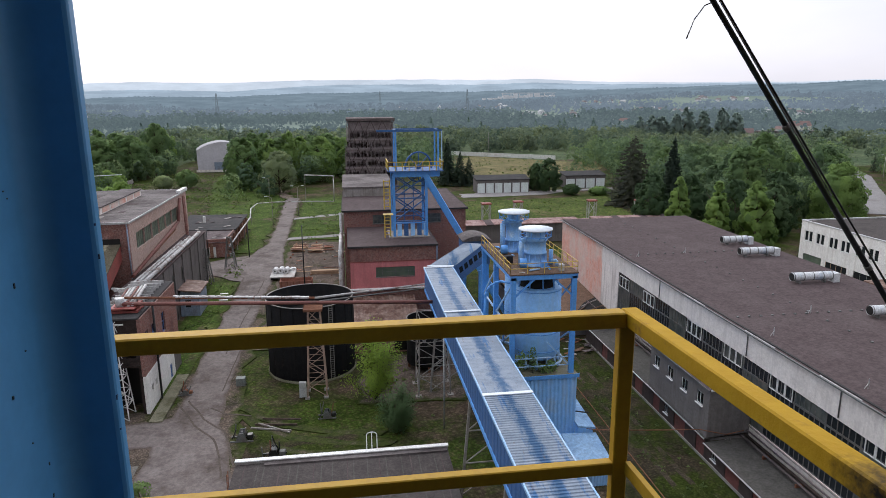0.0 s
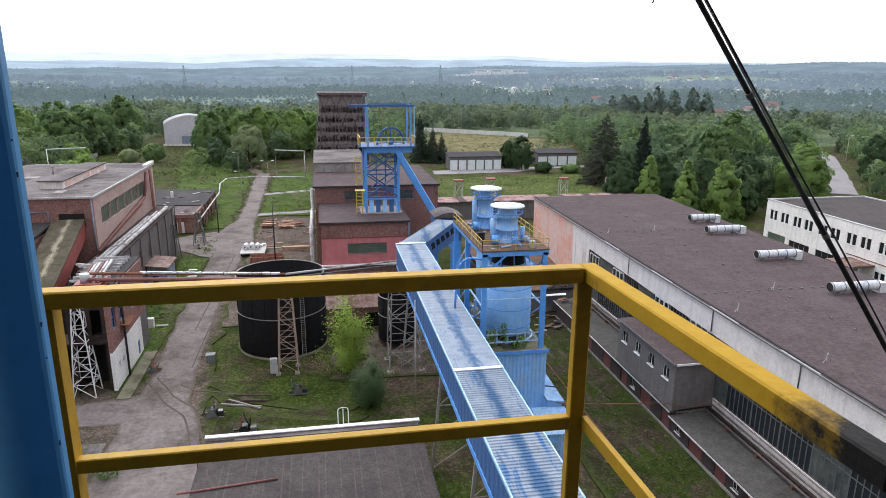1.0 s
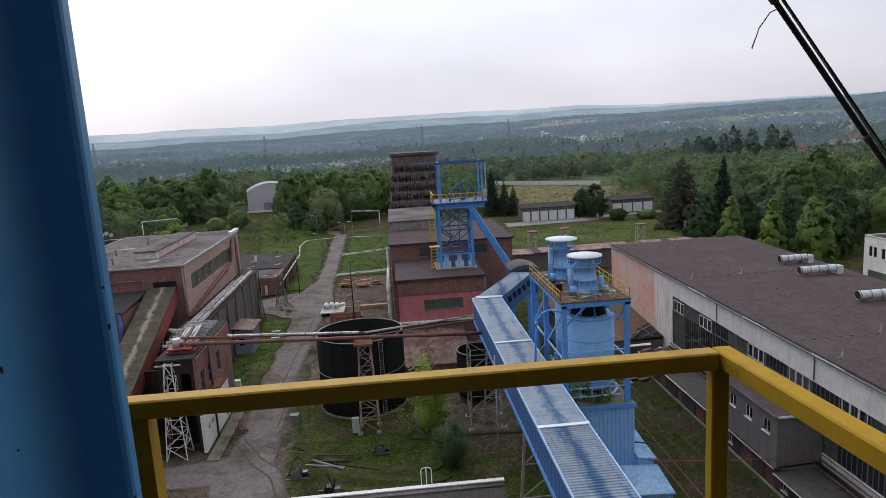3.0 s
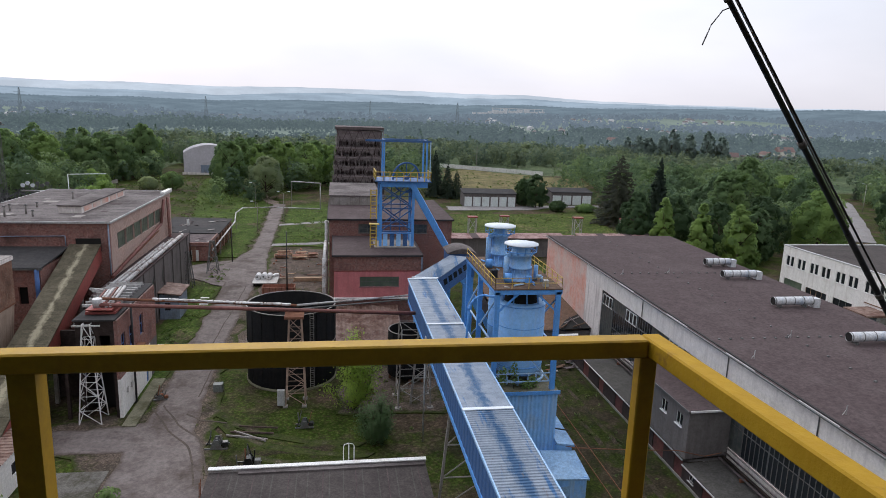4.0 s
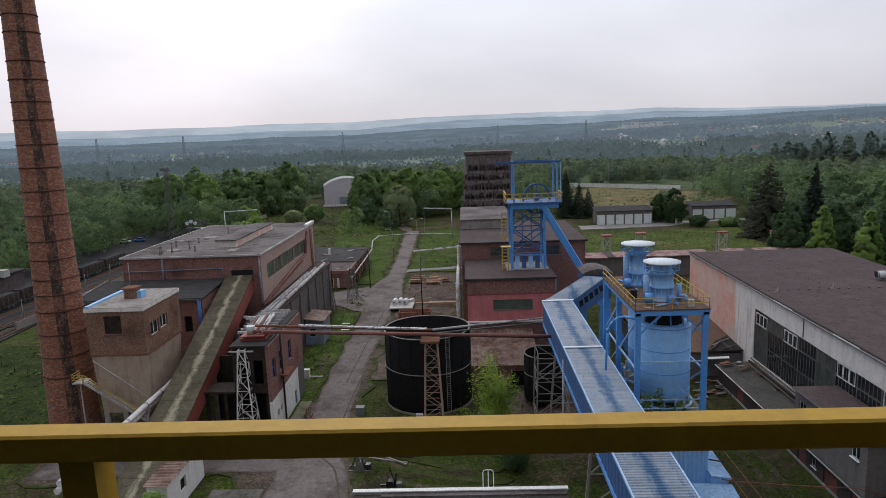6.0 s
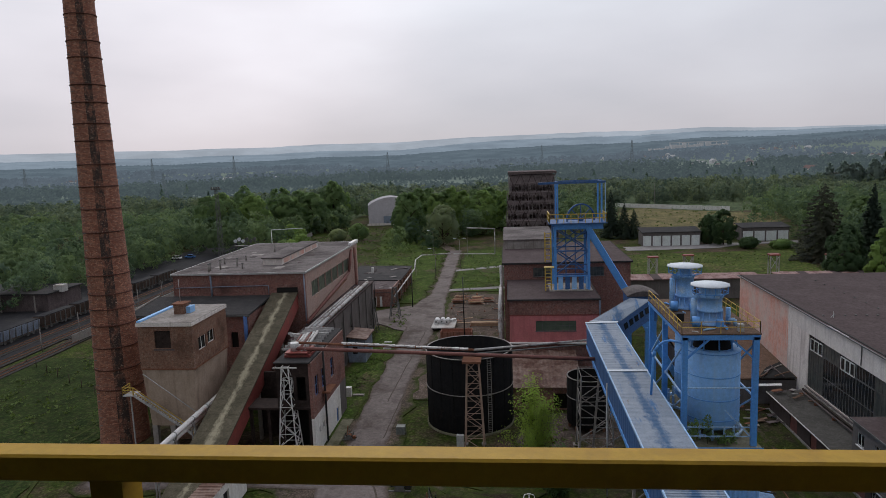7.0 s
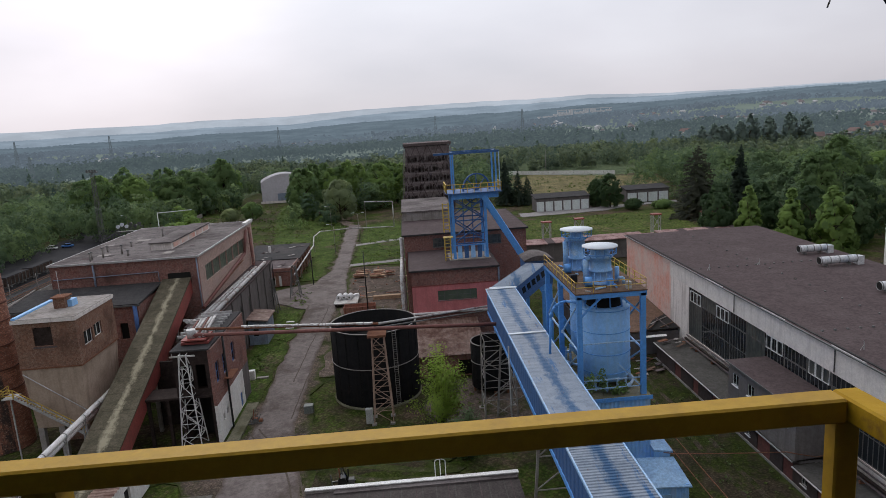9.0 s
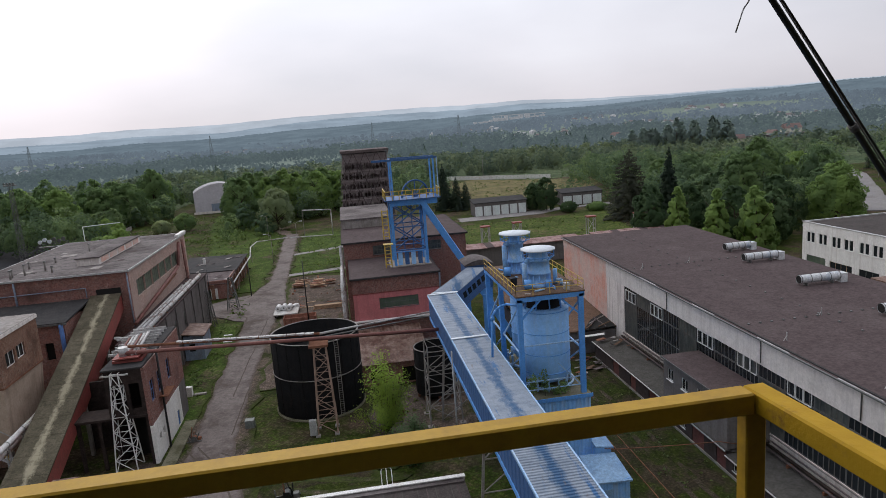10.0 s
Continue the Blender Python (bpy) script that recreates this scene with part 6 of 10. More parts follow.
prism(bm, [(22.85, LY0 + 4.3, 4.2), (LX1 + 0.2, LY0 + 4.3, 3.9), (LX1 + 0.2, LY0 + 11, 4.3), (22.85, LY0 + 11, 4.6)], [(22.85, LY0 + 4.3, 4.4), (LX1 + 0.2, LY0 + 4.3, 4.1), (LX1 + 0.2, LY0 + 11, 4.5), (22.85, LY0 + 11, 4.8)])
part("roof", bm, "blue_sheet", low)
part("upper_wall", B(22.86, LX1 - 0.05, LY0 + 4.4, LY0 + 10.9, 2.98, 4.15), "blue_clad", low)
part("door", B(LX0 + 0.5, LX0 + 1.7, LY0 - 0.08, LY0 - 0.045, 0.05, 2.1), "blue_sheet", low)
part("roof_pipe", tube(bmesh.new(), (22.9, 62.5, 5.0), (24.9, 62.5, 4.6), 0.08, seg=8), "black_paint", low)

solid("slack_cable", run(bmesh.new(), [(22.85, 60.7, 4.05), (24.8, 60.0, 3.9), (28.7, 59.6, 3.75), (32.0, 59.2, 3.7), (35.6, 58.5, 3.85), (36.5, 58.1, 3.75), (38.4, 58.0, 3.3), (40.4, 58.1, 3.55)], 0.05, 8), "rust", "slack rusty cable slung from the lean-to to the annex", "cable")

# ---- low roof at the foot of the tower ----
lowb = thing("low_workshop", (-1.5, 40, 0), "flat-roofed low workshop with a pale parapet edge", "building")
WX0, WX1, WY1, WZ = -11.5, 8.5, 58.0, 4.3
shell(lowb, "brick", WX0, WX1, 12.0, WY1, 0, WZ)
part("roof", B(WX0 - 0.1, WX1 + 0.1, 11.9, WY1 - 0.3, WZ, WZ + 0.16), "near_felt", lowb, "grey-brown felt roof in strips")
for i in range(19):
    x = WX0 + 0.8 + 1.03 * i + 0.25 * math.sin(i * 2.3)
    part("felt_seam", B(x, x + 0.10, 12, WY1 - 0.35, WZ + 0.16, WZ + 0.166), "felt_roof" if i % 3 == 0 else "annex_felt", lowb)
part("parapet", B(WX0 - 0.1, WX1 + 0.15, WY1 - 0.29, WY1 + 0.1, WZ, WZ + 0.42), "concrete", lowb)
part("coping", B(WX0 - 0.15, WX1 + 0.2, WY1 - 0.36, WY1 + 0.16, WZ + 0.424, WZ + 0.52), "white_paint", lowb, "white peeling coping")
part("upstand", B(WX0 + 2.6, WX1, WY1 - 0.9, WY1 - 0.37, WZ + 0.165, WZ + 0.32), "pale_felt", lowb)
ladder = thing("roof_ladder", (1.3, WY1 + 0.35, 0), "white hooped ladder rising over the roof edge", "ladder")
for x in (0.75, 1.25, 1.75):
    part("rail", tube(bmesh.new(), (x, WY1 + 0.35, 0), (x, WY1 + 0.35, WZ + 1.9 + (0.25 if x == 1.25 else 0)), 0.045, seg=8), "white_paint", ladder)
part("hoop", run(bmesh.new(), [(0.75, WY1 + 0.35, WZ + 1.9), (0.85, WY1 + 0.35, WZ + 2.1), (1.25, WY1 + 0.35, WZ + 2.2), (1.65, WY1 + 0.35, WZ + 2.1), (1.75, WY1 + 0.35, WZ + 1.9)], 0.045, 8), "white_paint", ladder)
for k in range(14):
    part("rung", tube(bmesh.new(), (0.75, WY1 + 0.35, 0.4 + 0.32 * k), (1.75, WY1 + 0.35, 0.4 + 0.32 * k), 0.02, seg=6), "white_paint", ladder)
sl = thing("side_ladder", (WX0 - 0.4, 54.8, 0), "rusty steel ladder against the workshop wall", "ladder")
for y in (54.6, 55.2):
    part("rail", beam(bmesh.new(), (WX0 - 0.5, y, 0), (WX0 - 0.3, y, WZ + 1.1), 0.07), "rust", sl)
for k in range(16):
    part("rung", beam(bmesh.new(), (WX0 - 0.48 + 0.012 * k, 54.6, 0.3 + 0.32 * k), (WX0 - 0.48 + 0.012 * k, 55.2, 0.3 + 0.32 * k), 0.035), "rust", sl)
solid("roof_pole", tube(bmesh.new(), (-12.6, 49.6, WZ + 0.26), (-4.6, 50.4, WZ + 0.26), 0.10, seg=10), "pipe_red", "long rusty pole lying on the workshop roof", "pole")

# ---- black water tank with lattice pylon ----
def tank(x, y, r, z0, z1, label, bands):
    t = thing("water_tank", (x, y, 0), label, "tank")
    part("drum", lathe(bmesh.new(), x, y, [(r, z0), (r, z1), (r - 0.12, z1), (r - 0.12, z0 + 0.3)], 56), "tank_black", t)
    # Black floor paints the tank's unlit depth.
    part("floor", lathe(bmesh.new(), x, y, [(0.01, z1 - 3.2), (r - 0.13, z1 - 3.2), (r - 0.13, z1 - 3.4), (0.01, z1 - 3.4)], 40), "unlit_black", t)
    part("rim", lathe(bmesh.new(), x, y, [(r - 0.13, z1 - 0.02), (r + 0.05, z1 - 0.02), (r + 0.05, z1 + 0.05), (r - 0.13, z1 + 0.05), (r - 0.13, z1 - 0.02)], 56), "lattice_grey", t)
    for z in bands:
        part("hoop", lathe(bmesh.new(), x, y, [(r, z), (r + 0.07, z), (r + 0.07, z + 0.1), (r, z + 0.1)], 56), "lattice_grey", t)
    for i in range(20):
        a = 2 * math.pi * i / 20
        part("seam", beam(bmesh.new(), (x + (r + 0.01) * math.cos(a), y + (r + 0.01) * math.sin(a), z0), (x + (r + 0.01) * math.cos(a), y + (r + 0.01) * math.sin(a), z1), 0.05), "tank_black", t)
    return t


big = tank(-6.2, 91.6, 6.15, 0.2, 10.7, "large open-topped black steel water tank", (5.6,))
part("plinth", lathe(bmesh.new(), -6.2, 91.6, [(6.3, -0.1), (6.3, 0.16), (6.0, 0.2)], 48), "mossy_concrete", big)
for x in (-3.4, -2.9):
    part("ladder_rail", beam(bmesh.new(), (x, 85.6, 0.4), (x, 85.7, 11.6), 0.07), "lattice_grey", big)
for k in range(34):
    part("rung", beam(bmesh.new(), (-3.4, 85.65, 0.6 + 0.32 * k), (-2.9, 85.65, 0.6 + 0.32 * k), 0.04), "lattice_grey", big)
small = tank(10.3, 89.0, 2.9, 0.9, 7.4, "smaller rusty-black steel tank on short legs", (4.6,))
for i in range(8):
    a = 2 * math.pi * i / 8
    part("leg", B(10.3 + 2.6 * math.cos(a) - 0.15, 10.3 + 2.6 * math.cos(a) + 0.15, 89.0 + 2.6 * math.sin(a) - 0.15, 89.0 + 2.6 * math.sin(a) + 0.15, 0, 0.95), "rust", small)
pylon = thing("pipe_pylon", (-5.2, 81.8, 0), "pale lattice pylon carrying the pipe bridge", "pylon", "pipe pylons")
part("frame", lattice_tower(bmesh.new(), -5.1, 82.0, 0.1, 11.7, 2.5, 1.5, 7, 0.075), "pylon_buff", pylon)
for x in (-6.4, -4.0):
    for y in (80.8, 83.2):
        part("footing", B(x - 0.3, x + 0.3, y - 0.3, y + 0.3, -0.2, 0.12), "concrete", pylon)
part("crosshead", B(-6.4, -4.0, 80.8, 83.2, 11.7, 12.0), "rust", pylon)
part("cabinet", B(-7.4, -6.5, 80.6, 81.2, 0.2, 2.2), "galvanised", pylon)
pylon2 = thing("pipe_pylon", (-28.6, 78.6, 0), "white lattice pylon beside the annex", "pylon", "pipe pylons")
part("frame", lattice_tower(bmesh.new(), -28.75, 78.9, 0.0, 12.2, 2.5, 0.85, 7, 0.075), "white_paint", pylon2)
for y in (78.5, 79.3):
    part("crosshead", B(-30.3, -27.2, y - 0.07, y + 0.07, 11.95, 12.12), "lattice_pale", pylon2)
pylon3 = thing("trestle_tower", (10.2, 80.2, 0), "rusty braced trestle tower under the gallery", "pylon")
part("frame", lattice_tower(bmesh.new(), 10.1, 81.0, 0.1, 10.6, 4.2, 3.6, 4, 0.085), "lattice_grey", pylon3)
for x in (8.0, 12.2):
    for y in (78.9, 83.1):
        part("footing", B(x - 0.4, x + 0.4, y - 0.4, y + 0.4, -0.2, 0.12), "concrete", pylon3)

# ---- pipe bridge ----
bridge = thing("pipe_bridge", (-9, 82, 12), "rusty-red pipes bridging the yard on pylons", "pipe")
part("red_pipe", tube(bmesh.new(), (-28.4, 81.6, 13.7), (10.3, 82.0, 11.9), 0.24, seg=14), "pipe_red", bridge, "rust-red steel pipe")
part("lagged_pipe", run(bmesh.new(), [(-28.4, 83.2, 14.0), (-12, 83.4, 13.1), (-5, 83.6, 12.7)], 0.17, 12), "rust", bridge)
part("thin_pipe", run(bmesh.new(), [(-28.4, 82.6, 13.3), (-5, 82.9, 12.15), (9, 83.1, 11.4)], 0.09, 8), "frame_dark", bridge)
rb = random.Random(8)
for i in range(44):
    f = 0.25 + 0.72 * i / 44 + 0.004 * rb.random()
    x = -28.4 + 23.4 * f
    z = 14.0 - (14.0 - 12.7) * f
    part("lagging_scrap", B(x, x + 0.25 + 0.25 * rb.random(), 83.2 - 0.2 * rb.random(), 83.6, z + 0.06, z + 0.22 + 0.06 * rb.random()), "insulated", bridge)
part("branch_pipe", run(bmesh.new(), [(-5, 83.6, 12.7), (13.6, 104.9, 7.9)], 0.16, 12), "insulated", bridge)
part("branch_pipe", run(bmesh.new(), [(-4.4, 83.4, 12.3), (13.8, 104.6, 7.3)], 0.10, 10), "frame_dark", bridge)

# ---- red-brick winding complex ----
wind = thing("winding_house", (7, 115, 0), "stepped red-brick winding house with felt roofs", "building")
s_holes = [(3.9, 10.4, 9.0, 10.7), (4.0, 10.2, 3.2, 5.0)]
wall(wind, "rose_paint", "x", 106.0, 0.4, -0.3, 14.0, 7.2, 11.7, [s_holes[0]], label="rose-red painted wall")
wall(wind, "brick", "x", 106.0, 0.4, -0.3, 14.0, 0, 7.2, [s_holes[1]])
wall(wind, "brick", "x", 106.0, 0.4, -0.3, 14.0, 11.7, 14.1)
wall(wind, "brick", "y", -0.3, 0.4, 106.4, 122.8, 0, 14.1)
wall(wind, "brick", "y", 13.6, 0.4, 106.4, 122.8, 0, 14.1)
window(wind, "x", 106.15, s_holes[0], 6, 2, "frame_dark", "green_glass", 0.06)
window(wind, "x", 106.15, s_holes[1], 6, 2, "frame_dark", "dark_glass", 0.06)
part("apron", B(4.0, 10.2, 105.93, 105.995, 7.5, 8.9), "rose_paint", wind)
part("ledge", B(-0.8, 14.3, 105.4, 105.99, 7.0, 7.2), "white_paint", wind)
part("string_course", B(-0.34, 14.04, 105.94, 105.995, 11.6, 11.75), "red_paint", wind)
flat_roof(wind, "felt_roof", -0.3, 14.0, 106, 122.8, 14.1, 0.3, 0.28, "dark_felt")
bh = [(4.2, 7.6, 14.9, 16.6), (14.6, 17.2, 14.9, 16.6)]
wall(wind, "brick", "x", 122.8, 0.4, -1.2, 22.0, 0, 17.3, bh)
for h in bh:
    window(wind, "x", 122.95, h, 4, 2, "frame_dark", "grimy_glass", 0.07)
wall(wind, "brick", "y", -1.2, 0.4, 123.2, 150, 0, 17.3)
wall(wind, "brick", "y", 21.6, 0.4, 123.2, 150, 0, 17.3)
wall(wind, "brick", "x", 149.6, 0.4, -0.8, 21.6, 0, 17.3)
flat_roof(wind, "felt_roof", -1.2, 22.0, 122.8, 150, 17.3, 0.35, 0.3, "dark_felt")
part("upper_body", B(-1.3, 9.4, 141, 165, 0, 19.4), "concrete", wind)
part("upper_roof", B(-1.5, 9.6, 140.8, 165.2, 19.404, 19.65), "pale_felt", wind)
part("chimney_pipe", tube(bmesh.new(), (-1.9, 107, 0), (-1.9, 107, 13.6), 0.3, seg=12), "insulated", wind)
part("chimney_pipe", tube(bmesh.new(), (-1.75, 124, 0), (-1.75, 124, 17.0), 0.32, seg=12), "insulated", wind)
part("chimney_pipe", run(bmesh.new(), [(-1.9, 107, 13.4), (-1.9, 123, 13.2)], 0.28, 12), "insulated", wind)
part("corner_post", B(14.02, 14.3, 105.7, 106.0, 0, 14.2), "wagon_blue", wind)
leanto = thing("rusty_lean_to", (5, 97, 0), "lean-to with a streaked rusty sheet roof", "shed")
bm = corrugated(bmesh.new(), (-0.2, 94.6, 3.5), (1, 0, 0), Vector((0, 11.2, 2.4)).normalized(), Vector((0, -2.4, 11.2)).normalized(), 10.4, 11.3, 0.55, 0.07)
part("roof", bm, "rust_sheet", leanto)
wall(leanto, "brick", "x", 95.0, 0.3, 0.0, 10.0, 0, 3.45, [(1.2, 2.8, 0.9, 2.4), (6.0, 8.2, 0.1, 2.5)])
wall(leanto, "brick", "y", 0.0, 0.3, 95.3, 106, 0, 3.5)
wall(leanto, "brick", "y", 9.7, 0.3, 95.3, 106, 0, 3.5)
part("room", B(0.5, 9.5, 95.8, 105.9, 0, 3.3), "unlit_black", leanto)

# ---- small blue headframe on the winding house ----
hf = thing("headframe", (10.3, 114.5, 14.4), "blue steel headframe with a sheave wheel and yellow ladders", "headframe")
FX0, FX1, FY0, FY1, FZ = 7.6, 13.2, 112.3, 117.6, 25.4
part("base_plate", B(6.6, 13.8, 111.7, 118.2, 14.38, 14.55), "concrete", hf)
for x in (FX0, FX1):
    for y in (FY0, FY1):
        part("column", B(x - 0.22, x + 0.22, y - 0.22, y + 0.22, 14.5, FZ), "blue_steel", hf)
for y in (FY0, FY1):
    for z0, z1 in ((17.2, 21.2), (21.2, 25.0)):
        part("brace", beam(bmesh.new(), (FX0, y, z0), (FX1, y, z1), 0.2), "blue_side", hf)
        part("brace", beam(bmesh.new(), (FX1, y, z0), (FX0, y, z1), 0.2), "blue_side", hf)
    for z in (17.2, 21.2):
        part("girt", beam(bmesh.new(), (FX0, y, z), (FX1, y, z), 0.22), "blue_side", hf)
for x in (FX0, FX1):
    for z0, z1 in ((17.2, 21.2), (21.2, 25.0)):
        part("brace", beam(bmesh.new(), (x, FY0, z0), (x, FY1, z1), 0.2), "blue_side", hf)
for i in range(5):
    x = FX0 + 0.5 + i * 1.15
    part("guide_panel", B(x, x + 0.75, FY0 - 0.05, FY0 + 0.1, 14.6, 17.0), "blue_side" if i % 2 else "silo_blue", hf)
for x in (9.6, 11.2):
    part("skip_guide", beam(bmesh.new(), (x, 114.9, 14.5), (x, 114.9, FZ), 0.16), "blue_side", hf)
for z in (18.4, 23.0):
    part("guide_beam", beam(bmesh.new(), (FX0, 114.9, z), (FX1, 114.9, z), 0.15), "blue_side", hf)
part("guide_beam", beam(bmesh.new(), (FX0, FY0 - 0.1, 16.9), (FX1, FY0 - 0.1, 16.9), 0.2), "blue_steel", hf)
part("platform_girder", B(7.6, 15.6, FY0 - 0.3, FY0 + 0.1, FZ - 0.5, FZ + 0.45), "blue_steel", hf)
part("platform_girder", B(7.6, 15.6, FY1 - 0.1, FY1 + 0.3, FZ - 0.5, FZ + 0.45), "blue_steel", hf)
part("platform", B(6.6, 16.2, FY0 - 0.9, FY1 + 0.9, FZ + 0.45, FZ + 0.6), "blue_side", hf)
for y in (FY0, FY1):
    bm = bmesh.new()
    beam(bm, (13.0, y, FZ - 0.1), (20.4, y - 1.5, 12.6), 0.75, 0.9)
    part("backstay", bm, "blue_steel", hf, "broad inclined backstay")
    part("backstay", beam(bmesh.new(), (20.4, y - 1.5, 12.6), (27.0, y - 2.8, 0.3), 0.75, 0.9), "blue_steel", hf)
turn_ = Matrix.Translation((12.2, 115.0, FZ + 0.9)) @ Matrix.Rotation(radians(90), 4, "X") @ Matrix.Rotation(radians(20), 4, "Y")


def turned(bm):
    bmesh.ops.transform(bm, matrix=turn_, verts=bm.verts[:])
    return bm


wheel = part("sheave_wheel", turned(lathe(bmesh.new(), 0, 0, [(2.45, -0.14), (2.7, -0.14), (2.7, 0.14), (2.45, 0.14), (2.45, -0.14)], 40)), "blue_side", hf)
for i in range(8):
    a = math.pi * i / 4
    part("spoke", turned(beam(bmesh.new(), (0.3 * math.cos(a), 0.3 * math.sin(a), 0), (2.5 * math.cos(a), 2.5 * math.sin(a), 0), 0.14)), "blue_side", wheel)
part("hub", turned(tube(bmesh.new(), (0, 0, -0.4), (0, 0, 0.4), 0.35, seg=14)), "blue_side", wheel)
for a_, b_ in (((8.1, 112.6), 0), ((15.4, 112.6), 0), ((8.1, 117.4), 0), ((15.4, 117.4), 0)):
    part("gantry_post", beam(bmesh.new(), (*a_, FZ + 0.6), (*a_, 32.8), 0.26), "blue_steel", hf)
for y in (112.6, 117.4):
    part("gantry_beam", beam(bmesh.new(), (4.9 if y < 115 else 8.0, y, 32.7), (16.1, y, 32.7), 0.30, 0.36), "blue_side", hf)
for x in (8.1, 15.4):
    part("gantry_beam", beam(bmesh.new(), (x, 112.6, 32.7), (x, 117.4, 32.7), 0.26), "blue_side", hf)
part("gantry_post", beam(bmesh.new(), (16.0, 112.5, FZ + 0.6), (16.0, 112.5, 32.6), 0.16), "chalk_blue", hf)
hr = thing("headframe_railing", (11.4, 114.9, FZ + 0.6), "yellow railing round the headframe platform", "railing")
handrail(hr, [(6.7, FY1 + 0.8, FZ + 0.6), (6.7, FY0 - 0.8, FZ + 0.6), (16.1, FY0 - 0.8, FZ + 0.6), (16.1, FY1 + 0.8, FZ + 0.6)], 1.5, 0.13, step=1.2)
cage = thing("ladder_cage", (6.4, 112.4, 14.4), "yellow caged ladder up the headframe", "ladder")
for x in (5.9, 6.9):
    for y in (111.9, 112.9):
        for z0, z1 in ((14.4, 18.3), (19.4, 24.4)):
            part("upright", beam(bmesh.new(), (x, y, z0), (x, y, z1), 0.15), "site_yellow", cage)
for k in range(16):
    z = 14.9 + 0.62 * k
    if not 18.3 < z < 19.4:
        part("hoop", B(5.9, 6.9, 111.86, 111.94, z, z + 0.12), "site_yellow", cage)
        part("hoop", B(5.86, 5.94, 111.95, 112.9, z, z + 0.12), "site_yellow", cage)
part("landing", B(5.7, 7.4, 111.7, 113.2, 18.4, 18.5), "site_yellow", cage)

# ---- timber cooling tower ----
cool = thing("cooling_tower", (6, 196, 0), "dark weathered timber-lattice cooling tower", "tower")
KY0, KY1, KZ = 189.5, 203, 32.1
def kx(z, left):
    f = z / KZ
    return (-2.3 + 2.4 * f) if left else (15.0 - 1.8 * f)
bm = bmesh.new()
prism(bm, [(kx(0, 1) + 0.3, KY0 + 0.3, 0), (kx(0, 0) - 0.3, KY0 + 0.3, 0), (kx(0, 0) - 0.3, KY1, 0), (kx(0, 1) + 0.3, KY1, 0)],
      [(kx(KZ, 1) + 0.3, KY0 + 0.3, KZ - 0.5), (kx(KZ, 0) - 0.3, KY0 + 0.3, KZ - 0.5), (kx(KZ, 0) - 0.3, KY1, KZ - 0.5), (kx(KZ, 1) + 0.3, KY1, KZ - 0.5)])
part("boarding", bm, "timber_frame", cool)
nrow = 12
span = lambda f, z, out: (kx(z, 1) + (kx(z, 0) - kx(z, 1)) * f, KY0 - out, z)
for k in range(nrow + 1):
    z = KZ * k / nrow
    part("rail", beam(bmesh.new(), span(0, z, 0), span(1, z, 0), 0.2, 0.26), "timber_frame", cool)
for i in range(15):
    part("post", beam(bmesh.new(), span(i / 14, 0, 0.05), span(i / 14, KZ, 0.05), 0.15), "timber_frame", cool)
for k in range(3, nrow, 3):
    z0, z1 = KZ * k / nrow, KZ * min(k + 3, nrow) / nrow
    for i in range(4):
        for p, q in ((i / 4, (i + 1) / 4), ((i + 1) / 4, i / 4)):
            part("brace", beam(bmesh.new(), span(p, z0, 0.12), span(q, z1, 0.12), 0.19), "old_timber", cool)
rk = random.Random(4)
for mat_, count in (("timber_frame", 200), ("lattice_grey", 90), ("old_timber", 330), ("soot_and_shade", 60)):
    bm = bmesh.new()
    for _ in range(count):
        row = rk.randrange(nrow - 8, nrow - 1)
        z = KZ * row / nrow + 0.3 + 0.5 * rk.random()
        x, _y, _z = span(0.03 + 0.94 * rk.random(), z, 0)
        box(bm, x - 0.14 - 0.16 * rk.random(), x + 0.14 + 0.16 * rk.random(), KY0 + 0.16, KY0 + 0.26, z, z + 0.5 + 1.1 * rk.random())
    tagged(part("slats", bm, mat_, cool, "broken weathered slats"), kind="stuff")
part("cap", B(kx(KZ, 1) - 0.3, kx(KZ, 0) + 0.3, KY0 - 0.3, KY1 + 0.3, KZ - 0.2, KZ + 0.5), "old_timber", cool)

# ---- boiler house ----
boil = thing("boiler_house", (-46, 125, 0), "large brick boiler house with a pale flat roof", "building")
HB = (-57.4, -34.3, 106.0, 144.5, 19.3)
ewin = [(109.6 + 4.5 * i, 114.0 + 4.5 * i, 14.5, 17.2) for i in range(6)]
wall(boil, "brick", "x", HB[2], 0.5, HB[0], HB[1], 0, HB[4])
wall(boil, "pale_brick", "y", HB[1] - 0.5, 0.5, HB[2] + 0.5, HB[3], 0, HB[4], ewin)
for h in ewin:
    window(boil, "y", HB[1] - 0.3, h, 4, 2, "frame_dark", "green_glass", 0.07, False, 1)
wall(boil, "brick", "y", HB[0], 0.5, HB[2] + 0.5, HB[3], 0, HB[4])
wall(boil, "brick", "x", HB[3] - 0.5, 0.5, HB[0] + 0.5, HB[1] - 0.5, 0, HB[4])
flat_roof(boil, "pale_felt", HB[0], HB[1], HB[2], HB[3], HB[4], 0.25, 0.3, "galvanised")
rz_ = random.Random(19)
for i in range(11):
    y = 108.2 + 3.3 * i + 0.5 * rz_.random()
    part("felt_seam", B(HB[0] + 0.3, HB[1] - 0.2, y, y + 0.10, HB[4] + 0.30, HB[4] + 0.308), "dark_felt", boil)
